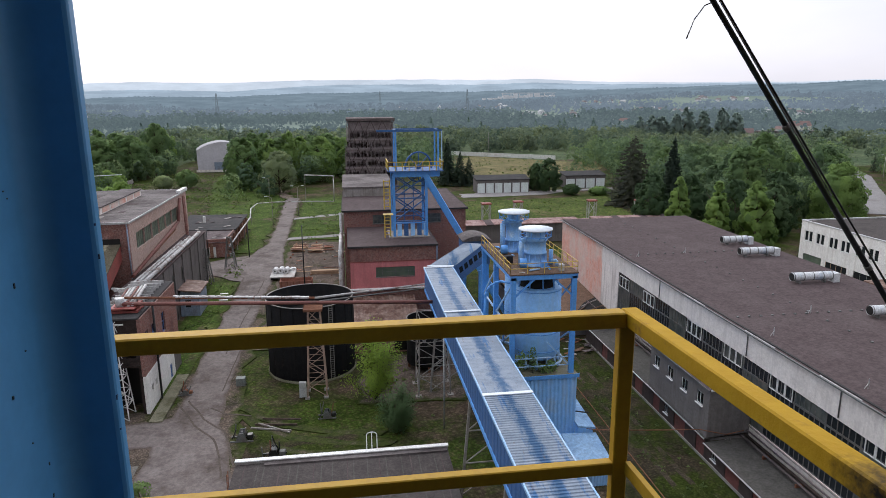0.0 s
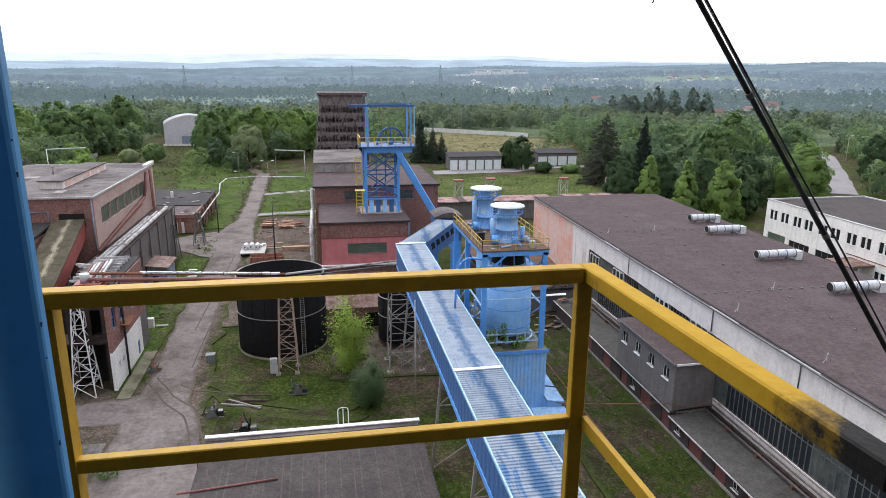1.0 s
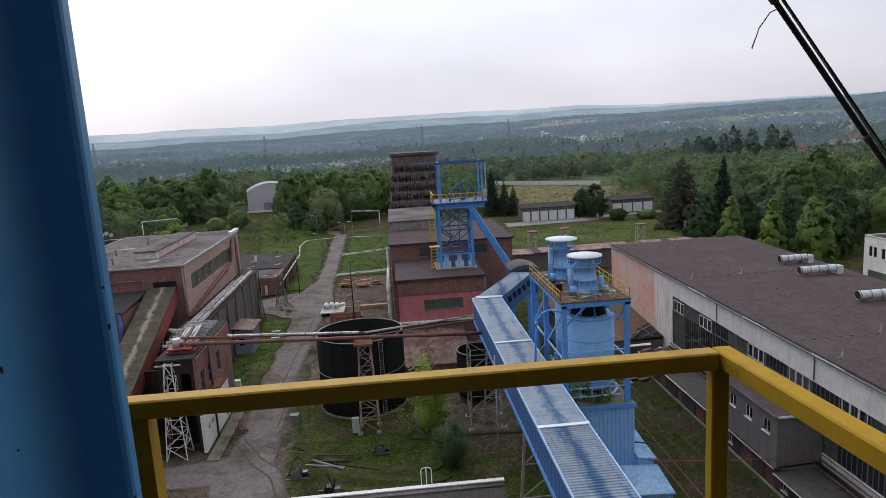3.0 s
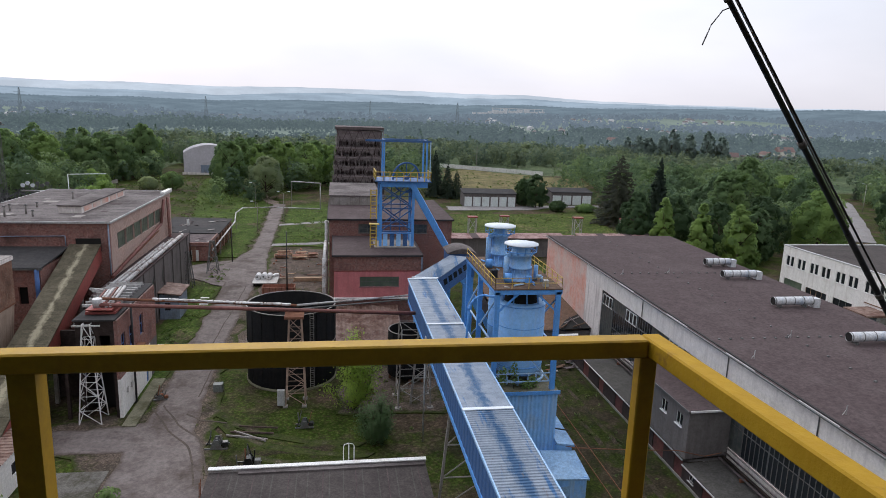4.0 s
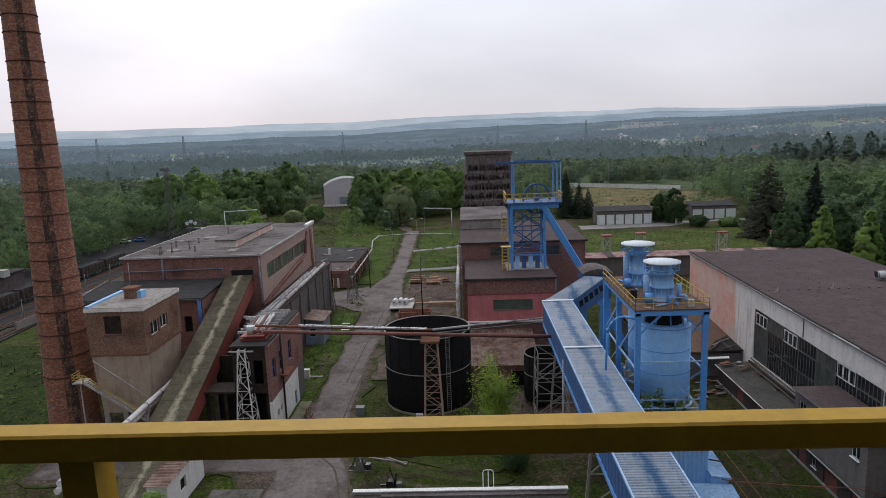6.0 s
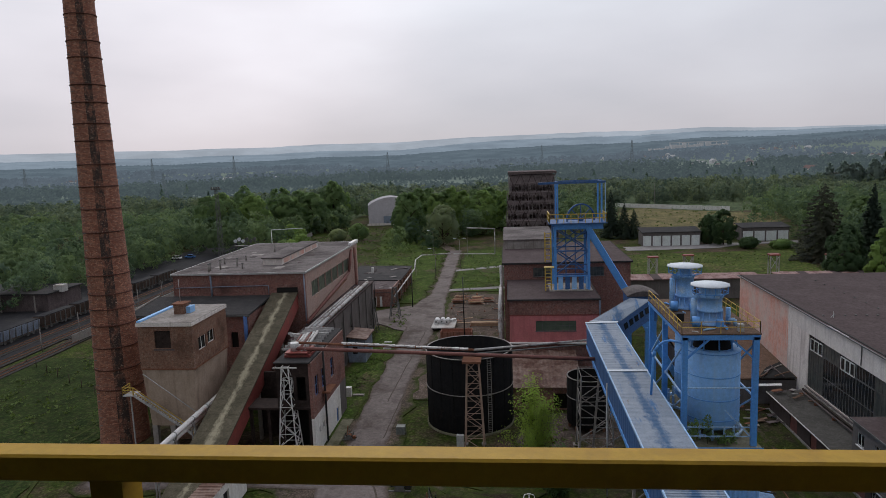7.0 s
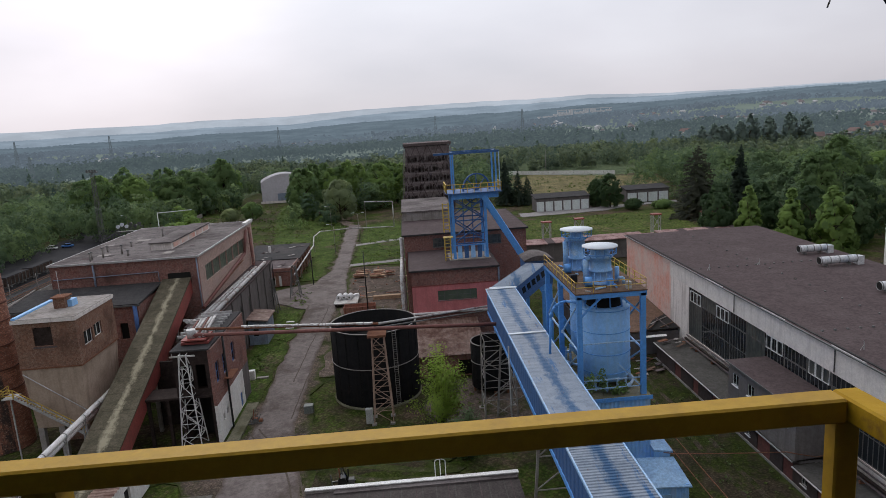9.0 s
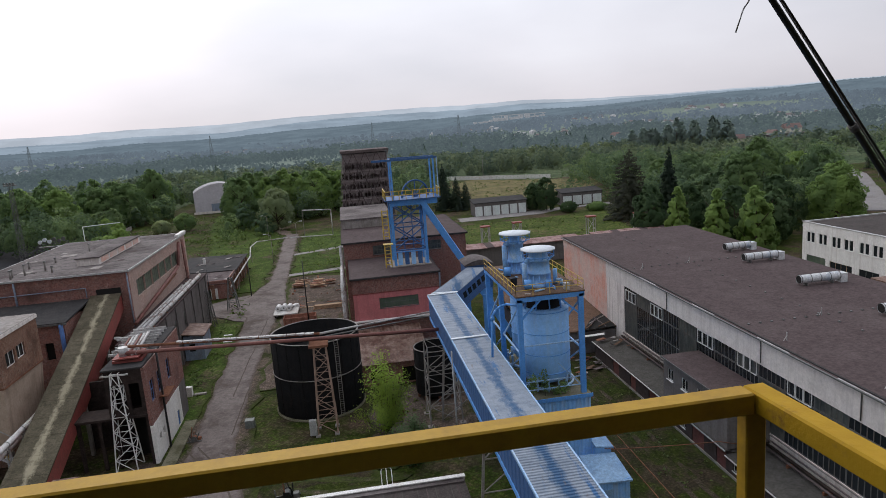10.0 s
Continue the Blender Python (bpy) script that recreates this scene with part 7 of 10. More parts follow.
for i in range(16):
    x, y = HB[0] + 1 + 20 * rz_.random(), HB[2] + 1 + 35 * rz_.random()
    part("felt_patch", B(x, x + 0.8 + 2.2 * rz_.random(), y, y + 0.6 + 1.8 * rz_.random(), HB[4] + 0.30, HB[4] + 0.312 + 0.001 * i), rz_.choice(("felt_roof", "concrete", "near_felt")), boil)
sk = thing("roof_lantern", (-42.5, 125, 19.6), "raised skylight lantern with a felt top on the roof", "skylight")
part("wall", B(-44.3, -40.8, 113.8, 136.2, 19.55, 20.75), "pale_plaster", sk)
part("top", B(-44.5, -40.6, 113.5, 136.5, 20.754, 20.95), "pale_felt", sk)
for i in range(5):
    y = 114.8 + 4.3 * i
    part("pane", B(-40.802, -40.74, y, y + 3.3, 19.8, 20.6), "pink_plaster", sk)
rv = random.Random(2)
for i, (x, y, h) in enumerate(((-52, 109, 1.2), (-50.6, 110, 1.6), (-48.8, 113, 1.4), (-46.8, 110.5, 0.9), (-47.2, 128, 1.6), (-52.5, 116, 1.0), (-50, 120, 0.8), (-51.6, 107.6, 1.3))):
    v = thing("roof_vent", (x, y, 19.6), "short soot-stained roof vent pipe", "vent", "roof vents")
    part("pipe", tube(bmesh.new(), (x, y, 19.58), (x, y, 19.6 + h), 0.16, seg=10), "lattice_grey", v)
    part("cap", tube(bmesh.new(), (x, y, 19.6 + h), (x, y, 19.75 + h), 0.28, 0.12, 10), "frame_dark", v)
part("parapet", B(HB[1] - 0.45, HB[1] + 0.35, 138.5, HB[3] + 0.3, HB[4] + 0.3, HB[4] + 0.75), "white_paint", boil)
part("downpipe", tube(bmesh.new(), (HB[1] - 0.1, HB[2] - 0.12, 8), (HB[1] - 0.1, HB[2] - 0.12, 19.2), 0.12, seg=8), "wagon_blue", boil)
part("downpipe", tube(bmesh.new(), (-50.6, HB[2] - 0.16, 15), (-50.6, HB[2] - 0.16, 19.2), 0.16, seg=8), "wagon_blue", boil)
part("wall_pipe", run(bmesh.new(), [(-57, HB[2] - 0.14, 17.2), (-40.6, HB[2] - 0.14, 17.4), (-40.6, HB[2] - 0.14, 15.9)], 0.08, 8), "wagon_blue", boil)
# Black plate on the wall paints the shaded opening over the conveyor.
part("recess", B(-39.2, -35.6, HB[2] - 0.05, HB[2] - 0.004, 15.0, 17.0), "unlit_black", boil)
part("flue", run(bmesh.new(), [(-33.9, 104.8, 11.2), (-33.9, 134.6, 14.3), (-34.0, 138.0, 18.6)], 0.28, 12), "pipe_red", boil, "rust-red inclined flue along the wall")
part("flue", run(bmesh.new(), [(-33.7, 140.6, 3.0), (-33.7, 139.6, 18.9)], 0.3, 12), "brick", boil)
part("flue", run(bmesh.new(), [(-33.8, 106.2, 11.4), (-33.8, 132.0, 13.4)], 0.12, 10), "rust", boil)
# lower front block with dark roofs
fb = thing("bunker_block", (-49, 100, 0), "lower brick bunker block with a dark sheet roof", "building")
shell(fb, "brick", -59.5, -40.5, 96.2, 105.98, 0, 14.6, 0.4, {"S": [(-43.5, -42.3, 9.5, 12.0), (-46.8, -45.6, 9.5, 12.0), (-51, -49.6, 9.5, 12.0)]})
bm = bmesh.new()
prism(bm, [(-60, 95.9, 14.6), (-40.2, 95.9, 14.6), (-40.2, 105.97, 15.5), (-60, 105.97, 15.5)], [(-60, 95.9, 14.85), (-40.2, 95.9, 14.85), (-40.2, 105.97, 15.75), (-60, 105.97, 15.75)])
part("roof", bm, "dark_felt", fb)
part("room", B(-59, -41, 96.8, 105.9, 0.2, 14.5), "unlit_black", fb)
part("corner_pipe", tube(bmesh.new(), (-40.9, 96.0, 8.0), (-40.9, 96.0, 14.6), 0.3, seg=10), "door_blue", fb)
part("gutter", B(-60.2, -40.1, 95.75, 95.89, 14.5, 14.72), "mullion_grey", fb)
part("edge", beam(bmesh.new(), (-60.1, 95.9, 14.9), (-60.1, 106.0, 15.8), 0.2, 0.3), "concrete", fb)
solid("black_stack", tube(bmesh.new(), (-60.6, 97.2, 0), (-60.6, 97.2, 17.4), 0.55, seg=16), "black_paint", "black steel stack beside the bunker block", "chimney")
# lower storey with the big silver duct on it
ls = thing("duct_storey", (-32.5, 118, 0), "grey concrete lower storey carrying ducts", "building")
wall(ls, "grey_plaster", "y", -31.3, 0.4, 96, 144, 0, 10.4, [(102 + 6.5 * i, 104.2 + 6.5 * i, 5.6, 8.2) for i in range(4)])
for i in range(4):
    window(ls, "y", -31.05, (102 + 6.5 * i, 104.2 + 6.5 * i, 5.6, 8.2), 2, 2, "frame_dark", "grimy_glass", 0.08, False, 1)
wall(ls, "grey_plaster", "x", 95.6, 0.4, -34.3, -30.9, 0, 10.4)
wall(ls, "grey_plaster", "x", 143.6, 0.4, -34.2, -31.3, 0, 10.4)
part("roof", B(-34.28, -30.7, 96, 144.2, 10.41, 10.65), "felt_roof", ls)
for i in range(8):
    part("pilaster", B(-30.9, -30.7, 97 + 6.4 * i, 97.6 + 6.4 * i, 0, 10.4), "grey_plaster", ls)
for k, (x, r, z) in enumerate(((-31.3, 0.36, 11.1), (-32.3, 0.26, 11.0), (-33.0, 0.20, 10.95))):
    d = thing("silver_duct", (x, 115, 10.6), "silver lagged duct running along the storey roof", "duct", "silver ducts")
    part("pipe", run(bmesh.new(), [(x, 91 + k, z + 1.6), (x, 98, z), (x, 140 - 4 * k, z)], r, 14), "insulated", d)
    for i in range(10):
        y = 99 + 4 * i
        part("collar", tube(bmesh.new(), (x, y, z), (x, y + 0.14, z), r + 0.04, seg=14, caps=False), "galvanised", d)
        part("saddle", B(x - 0.3, x + 0.3, y + 1, y + 1.25, 10.6, z - r + 0.05), "rust", d)
# near annex: white ground floor, blue and brick above, pipe rack on top
na = thing("pump_annex", (-29, 87, 0), "annex with a white ground floor and blue-trimmed brick above", "building")
nh = [(80.4, 82.0, 7.4, 10.2), (83.6, 85.2, 7.4, 10.2), (88.0, 89.6, 7.4, 10.2)]
wall(na, "white_wall", "y", -25.9, 0.4, 79.2, 92.0, 0, 5.0, [(89.6, 90.7, 0.1, 2.2), (81.0, 81.8, 2.2, 3.1), (82.6, 83.4, 2.2, 3.1)])
part("door", B(-25.7, -25.62, 89.6, 90.7, 0.1, 2.2), "door_blue", na, "blue steel door")
for a in (81.0, 82.6):
    window(na, "y", -25.75, (a, a + 0.8, 2.2, 3.1), 1, 1, "frame_dark", "dark_glass", 0.06, False, 1)
wall(na, "brick", "y", -25.95, 0.4, 79.2, 95.6, 5.0, 12.4, nh)
for h in nh:
    window(na, "y", -25.8, h, 2, 2, "door_blue", "dark_glass", 0.12, False, 1)
wall(na, "grey_plaster", "y", -25.9, 0.35, 92.0, 95.6, 0, 5.0)
# Near-black walls, piers and slab paint the deep shade of the hollow here.
wall(na, "soot_and_shade", "x", 79.2, 0.35, -30.2, -25.95, 6.6, 12.4, [(-29.8, -28.0, 7.4, 10.6), (-27.6, -26.4, 7.4, 10.6)])
wall(na, "brick", "x", 95.2, 0.35, -30.2, -25.95, 0, 12.4)
wall(na, "soot_and_shade", "y", -30.2, 0.35, 79.55, 95.2, 0, 12.4)
part("roof", B(-30.4, -25.7, 79.0, 95.7, 12.41, 12.6), "dark_felt", na)
part("inside", B(-29.7, -26.6, 82.5, 95, 0, 12.2), "unlit_black", na)
for x in (-34.0, -31.6, -29.9, -26.1):
    part("pillar", B(x - 0.18, x + 0.18, 79.3, 79.7, 0, 6.3), "soot_and_shade", na)
part("slab", B(-35.2, -26.0, 79.0, 82.4, 6.3, 6.58), "soot_and_shade", na)
part("back", B(-35.6, -30.3, 86.0, 86.4, 0, 9.0), "soot_and_shade", na, "near-black back wall painting the shade under the conveyor")
part("canopy", B(-25.5, -24.4, 83, 86.4, 7.0, 7.15), "rust", na)
part("drain_pole", tube(bmesh.new(), (-25.2, 83.6, 0), (-25.2, 83.6, 13.2), 0.14, seg=8), "black_paint", na)
rack = thing("pipe_rack", (-28.5, 84, 12.6), "tangle of white-lagged pipes and a valve on a red rack", "pipe rack")
part("frame", B(-29.6, -26.2, 81.0, 83.6, 12.66, 12.95), "red_paint", rack)
part("frame", B(-29.4, -26.4, 80.6, 84.0, 13.2, 13.36), "red_paint", rack)
for i in range(6):
    part("pipe", run(bmesh.new(), [(-29.3 + 0.5 * i, 81.4, 13.0 + 0.12 * i), (-30.2 + 0.5 * i, 90, 13.1 + 0.12 * i), (-31.6 + 0.3 * i, 97, 11.7)], 0.13 + 0.03 * (i % 3), 10), "insulated" if i % 3 else "pipe_red", rack)
part("valve_drum", tube(bmesh.new(), (-28.4, 81.8, 13.3), (-28.4, 81.8, 14.4), 0.55, seg=16), "galvanised", rack)
for i in range(9):
    y = 84 + 1.3 * i
    part("bracket", B(-31.0, -26.6, y, y + 0.12, 12.66, 13.0 + 0.05 * (i % 3)), "insulated", rack)
lb = thing("blue_hut", (-29, 123, 0), "small grey-blue lean-to hut with a rusty roof", "shed")
shell(lb, "wagon_blue", -30.7, -27.4, 118.0, 124.4, 0, 4.5, 0.2, {"S": [(-29.9, -28.9, 1.6, 3.0)]})
bm = bmesh.new()
prism(bm, [(-31.0, 117.6, 4.9), (-27.0, 117.6, 4.4), (-27.0, 124.8, 4.4), (-31.0, 124.8, 4.9)], [(-31.0, 117.6, 5.1), (-27.0, 117.6, 4.6), (-27.0, 124.8, 4.6), (-31.0, 124.8, 5.1)])
part("roof", bm, "rust_sheet", lb)
part("room", B(-30.4, -27.7, 118.4, 124, 0, 4.3), "unlit_black", lb)

# ---- inclined conveyor bridge on the left ----
belt = thing("inclined_conveyor", (-38, 85, 0), "mossy concrete inclined conveyor bridge with red steel sides", "conveyor")
def bz(y):
    return 16.2 + (y - 106.2) * (16.2 - 3.3) / (106.2 - 64.5)
def cx(y):
    return 0.45 + 0.055 * (103 - y)
yb0, yb1 = 52.0, 106.0
n_ = 18
for i in range(n_):
    a, b = yb0 + (yb1 - yb0) * i / n_, yb0 + (yb1 - yb0) * (i + 1) / n_ - 0.04
    bm = bmesh.new()
    prism(bm, [(-40.4 + cx(a), a, bz(a) - 0.2), (-35.9 + cx(a), a, bz(a) - 0.2), (-35.9 + cx(b), b, bz(b) - 0.2), (-40.4 + cx(b), b, bz(b) - 0.2)], [(-40.4 + cx(a), a, bz(a)), (-35.9 + cx(a), a, bz(a)), (-35.9 + cx(b), b, bz(b)), (-40.4 + cx(b), b, bz(b))])
    part("roof_slab", bm, "mossy_streaked", belt)
for x in (-36.1, -40.35):
    bm = bmesh.new()
    prism(bm, [(x + cx(yb0), yb0, bz(yb0) - 2.7), (x + 0.16 + cx(yb0), yb0, bz(yb0) - 2.7), (x + 0.16 + cx(yb1), yb1, bz(yb1) - 2.7), (x + cx(yb1), yb1, bz(yb1) - 2.7)], [(x + cx(yb0), yb0, bz(yb0) - 0.21), (x + 0.16 + cx(yb0), yb0, bz(yb0) - 0.21), (x + 0.16 + cx(yb1), yb1, bz(yb1) - 0.21), (x + cx(yb1), yb1, bz(yb1) - 0.21)])
    part("side", bm, "red_paint", belt, "dull red steel side")
bm = bmesh.new()
prism(bm, [(-40.2 + cx(yb0), yb0, bz(yb0) - 2.6), (-36.1 + cx(yb0), yb0, bz(yb0) - 2.6), (-36.1 + cx(yb1), yb1, bz(yb1) - 2.6), (-40.2 + cx(yb1), yb1, bz(yb1) - 2.6)], [(-40.2 + cx(yb0), yb0, bz(yb0) - 2.4), (-36.1 + cx(yb0), yb0, bz(yb0) - 2.4), (-36.1 + cx(yb1), yb1, bz(yb1) - 2.4), (-40.2 + cx(yb1), yb1, bz(yb1) - 2.4)])
part("belt_floor", bm, "frame_dark", belt)
for y in (72, 84, 96):
    for x in (-40.0, -36.3):
        part("leg", B(x + cx(y) - 0.2, x + cx(y) + 0.2, y, y + 0.5, 0, bz(y) - 2.5), "concrete", belt)
wr = thing("rust_white_hut", (-32.3, 66, 0), "small white-walled hut with a rust-striped roof", "shed")
shell(wr, "white_wall", -33.3, -31.2, 61.0, 70.0, 0, 4.0, 0.25, {"E": [(64, 65.4, 1.4, 2.8)]})
part("roof", corrugated(bmesh.new(), (-33.5, 60.6, 4.02), (0, 1, 0), (1, 0, 0.0), (0, 0, 1), 9.8, 2.6, 0.6, 0.08), "rust_sheet", wr)
part("room", B(-33.0, -31.5, 61.4, 69.6, 0, 3.9), "unlit_black", wr)

# ---- brick elevator house beside the chimney ----
hut = thing("elevator_house", (-44.6, 84, 0), "square brick elevator house on a tapered concrete stem", "building")
UX0, UX1, UY0, UY1 = -48.2, -40.9, 79.0, 89.4
uh = {"S": [(-46.0, -43.8, 14.6, 16.9)], "E": [(80.6, 82.9, 13.7, 15.5), (83.3, 85.4, 13.9, 15.6)]}
shell(hut, "hut_brick", UX0, UX1, UY0, UY1, 11.8, 17.5, 0.4, uh)
part("room", B(UX0 + 1, UX1 - 1, UY0 + 1, UY1 - 1, 11.9, 17.4), "unlit_black", hut)
window(hut, "y", UX1 - 0.25, (80.6, 82.9, 13.7, 15.5), 2, 1, "white_paint", "dark_glass", 0.12, False, 1)
window(hut, "y", UX1 - 0.25, (83.3, 85.4, 13.9, 15.6), 2, 1, "white_paint", "dark_glass", 0.12, False, 1)
part("hatch", B(-46.2, -43.4, UY0 - 0.03, UY0 - 0.004, 14.3, 14.52), "old_timber", hut)
for i in range(5):
    a = -46.0 + 0.44 * i
    part("shutter_board", B(a, a + 0.42, UY0 + 0.12, UY0 + 0.17, 14.6, 16.9 - 0.08 * abs(i - 2)), "soot_and_shade", hut)
part("eave", B(UX0 - 0.15, UX1 + 0.15, UY0 - 0.15, UY1 + 0.15, 17.504, 17.95), "pale_plaster", hut)
part("roof", B(UX0 - 0.1, UX1 + 0.1, UY0 - 0.1, UY1 + 0.1, 17.954, 18.02), "concrete", hut)
part("roof_curb", beam(bmesh.new(), (UX0 + 0.2, UY0, 18.12), (UX0 + 0.2, UY1, 18.12), 0.5, 0.22), "silo_blue", hut, "pale-blue roof edging")
part("roof_vent", B(-45.4, -44.0, 83.4, 85.0, 18.0, 19.3), "hut_brick", hut)
part("vent_cap", B(-45.6, -43.8, 83.2, 85.2, 19.3, 19.5), "rust", hut)
part("vent_side", B(-43.98, -43.4, 84.0, 85.4, 18.02, 18.9), "silo_blue", hut)
part("mast", tube(bmesh.new(), (-45.0, 84.6, 19.5), (-45.0, 84.6, 22.6), 0.05, seg=6), "galvanised", hut)
bm = bmesh.new()
prism(bm, [(-47.6, 79.3, 4.0), (-41.5, 79.3, 4.0), (-41.5, 88.6, 4.0), (-47.6, 88.6, 4.0)], [(UX0 + 0.1, UY0 + 0.02, 11.79), (UX1 - 0.1, UY0 + 0.02, 11.79), (UX1 - 0.1, UY1 - 0.1, 11.79), (UX0 + 0.1, UY1 - 0.1, 11.79)])
part("stem", bm, "tan_plaster", hut, "stained concrete stem")
part("ledge", B(UX0 - 0.06, UX1 + 0.06, UY0 - 0.06, UY1, 11.72, 11.9), "rust", hut)
for x in (-47.3, -44.8, -42.0):
    for y in (79.6, 88.0):
        part("pier", B(x - 0.35, x + 0.35, y - 0.3, y + 0.3, 0, 4.0), "concrete", hut)
part("back_wall", B(-47.2, -42, 84, 84.4, 0, 4.0), "hut_brick", hut)
stair = thing("steel_stair", (-46, 78.4, 0), "galvanised outside stair with yellow handrails", "stair")
for y in (78.0, 78.8):
    part("stringer", beam(bmesh.new(), (-49.0, y, 8.6), (-41.4, y, 3.3), 0.08, 0.3), "galvanised", stair)
for k in range(24):
    f = (k + 0.5) / 24
    x, z = -49.0 + 7.6 * f, 8.6 - 5.3 * f
    part("tread", B(x - 0.13, x + 0.13, 78.05, 78.75, z - 0.02, z + 0.03), "galvanised", stair)
for h_ in (0.55, 1.05):
    part("handrail", beam(bmesh.new(), (-49.0, 78.0, 8.6 + h_), (-41.4, 78.0, 3.3 + h_), 0.07), "site_yellow", stair)
for k in range(6):
    f = k / 5
    part("baluster", beam(bmesh.new(), (-49 + 7.6 * f, 78.0, 8.6 - 5.3 * f), (-49 + 7.6 * f, 78.0, 9.65 - 5.3 * f), 0.06), "site_yellow", stair)
part("landing", B(-50.4, -49.0, 77.8, 79.6, 8.5, 8.62), "galvanised", stair)
for a_, b_ in (((-50.4, 77.85), (-49.0, 77.85)), ((-50.4, 77.85), (-50.4, 79.6))):
    for h_ in (0.4, 0.75, 1.1):
        part("handrail", beam(bmesh.new(), (*a_, 8.6 + h_), (*b_, 8.6 + h_), 0.07), "site_yellow", stair)
    for p in (a_, b_):
        part("baluster", beam(bmesh.new(), (*p, 8.6), (*p, 9.75), 0.07), "site_yellow", stair)
part("prop", beam(bmesh.new(), (-49.8, 78.6, 0), (-49.8, 78.6, 8.5), 0.14), "galvanised", stair)
part("wall_rail", tube(bmesh.new(), (-48.0, 78.9, 11.2), (-40.6, 78.9, 5.6), 0.06, seg=8), "galvanised", stair)
for k, (x, z) in enumerate(((-40.15, 6.6), (-40.5, 5.75))):
    d = thing("white_duct", (x, 72, 0), "white lagged duct running beside the inclined conveyor", "duct", "white ducts")
    part("pipe", run(bmesh.new(), [(x, 83.4, z), (x, 58.0, z - 0.6)], 0.33, 14), "white_paint", d)
    for f in (0.15, 0.3, 0.48, 0.66, 0.85):
        y = 83.4 - 25.4 * f
        part("collar", tube(bmesh.new(), (x, y, z - 0.6 * f), (x, y - 0.14, z - 0.6 * f), 0.36, seg=14, caps=False), "frame_dark", d)
        part("post", beam(bmesh.new(), (x, y + 0.3, 0), (x, y + 0.3, z - 0.6 * f - 0.3), 0.14), "galvanised", d)

# ---- brick chimney ----
CHX, CHY = -54.7, 84.2
def chr_(z):
    return 3.2 - 1.35 * min(1, z / 58)
m, nt, bsdf, co = start("chimney_brick")
sep = nt.nodes.new("ShaderNodeSeparateXYZ")
nt.links.new(co, sep.inputs[0])
ang = nt.nodes.new("ShaderNodeMath")
ang.operation = "ARCTAN2"
nt.links.new(sep.outputs[1], ang.inputs[0])
nt.links.new(sep.outputs[0], ang.inputs[1])
mul = nt.nodes.new("ShaderNodeMath")
mul.operation, mul.inputs[1].default_value = "MULTIPLY", 2.6
nt.links.new(ang.outputs[0], mul.inputs[0])
com = nt.nodes.new("ShaderNodeCombineXYZ")
nt.links.new(mul.outputs[0], com.inputs[0])
nt.links.new(sep.outputs[2], com.inputs[1])
bt = nt.nodes.new("ShaderNodeTexBrick")
bt.inputs["Scale"].default_value, bt.inputs["Brick Width"].default_value, bt.inputs["Row Height"].default_value = 1.0, 0.42, 0.16
bt.inputs["Mortar Size"].default_value = 0.02
bt.inputs["Color1"].default_value, bt.inputs["Color2"].default_value, bt.inputs["Mortar"].default_value = (0.19, 0.066, 0.040, 1), (0.46, 0.210, 0.130, 1), (0.15, 0.092, 0.070, 1)
nt.links.new(com.outputs[0], bt.inputs["Vector"])
col = mix(nt, ramp(nt, noise_at(nt, co, 2.2, 5), 0.46, 0.66), bt.outputs[0], (0.23, 0.088, 0.055))
soot = noise_at(nt, com.outputs[0], 0.9, 5, (1.0, 0.12, 1))
lane = nt.nodes.new("ShaderNodeMath")
lane.operation, lane.inputs[1].default_value, lane.inputs[2].default_value = "COMPARE", 2.6 * math.atan2(-CHY, -CHX), 0.62
nt.links.new(mul.outputs[0], lane.inputs[0])
lm = nt.nodes.new("ShaderNodeMath")
lm.operation = "MULTIPLY"
nt.links.new(lane.outputs[0], lm.inputs[0])
nt.links.new(ramp(nt, noise_at(nt, co, 1.1, 7, (1, 1, 0.5), 0.75), 0.36, 0.54), lm.inputs[1])
col = mix(nt, lm.outputs[0], col, (0.045, 0.03, 0.025))
col = mix(nt, ramp(nt, soot, 0.66, 0.9), col, (0.07, 0.04, 0.03))
col = mix(nt, ramp(nt, noise_at(nt, co, 3.4, 5, (1, 1, 1.6), 0.8), 0.58, 0.66), col, (0.46, 0.34, 0.26))
col = mix(nt, ramp(nt, noise_at(nt, co, 4.2, 5, (1, 1, 1.6), 0.8), 0.58, 0.68), col, (0.05, 0.03, 0.025))
finish(nt, bsdf, col, 0.9, 0, bt.outputs[1], -0.5, 0.03)
chim = thing("brick_chimney", (CHX, CHY, 0), "tall tapering red-brick chimney with iron hoops and soot streaks", "chimney")
part("shaft", lathe(bmesh.new(), CHX, CHY, [(3.25, 0), *[(chr_(z), z) for z in range(2, 76, 3)], (1.4, 76), (1.0, 76)], 48), "chimney_brick", chim)
rch = random.Random(12)
z = 8.0
while z < 75:
    r = chr_(z) + 0.02
    part("hoop", lathe(bmesh.new(), CHX, CHY, [(r - 0.05, z), (r + 0.08, z), (r + 0.08, z + 0.10), (r - 0.05, z + 0.13)], 40), "hoop_iron", chim)
    z += 2.0 + 1.6 * rch.random()
for k in range(60):
    z = 3 + 1.15 * k
    a = radians(-118)
    r = chr_(z)
    part("climbing_iron", B(CHX + (r + 0.02) * math.cos(a) - 0.2, CHX + (r + 0.02) * math.cos(a) + 0.2, CHY + (r + 0.1) * math.sin(a) - 0.1, CHY + (r + 0.1) * math.sin(a), z, z + 0.06), "frame_dark", chim)

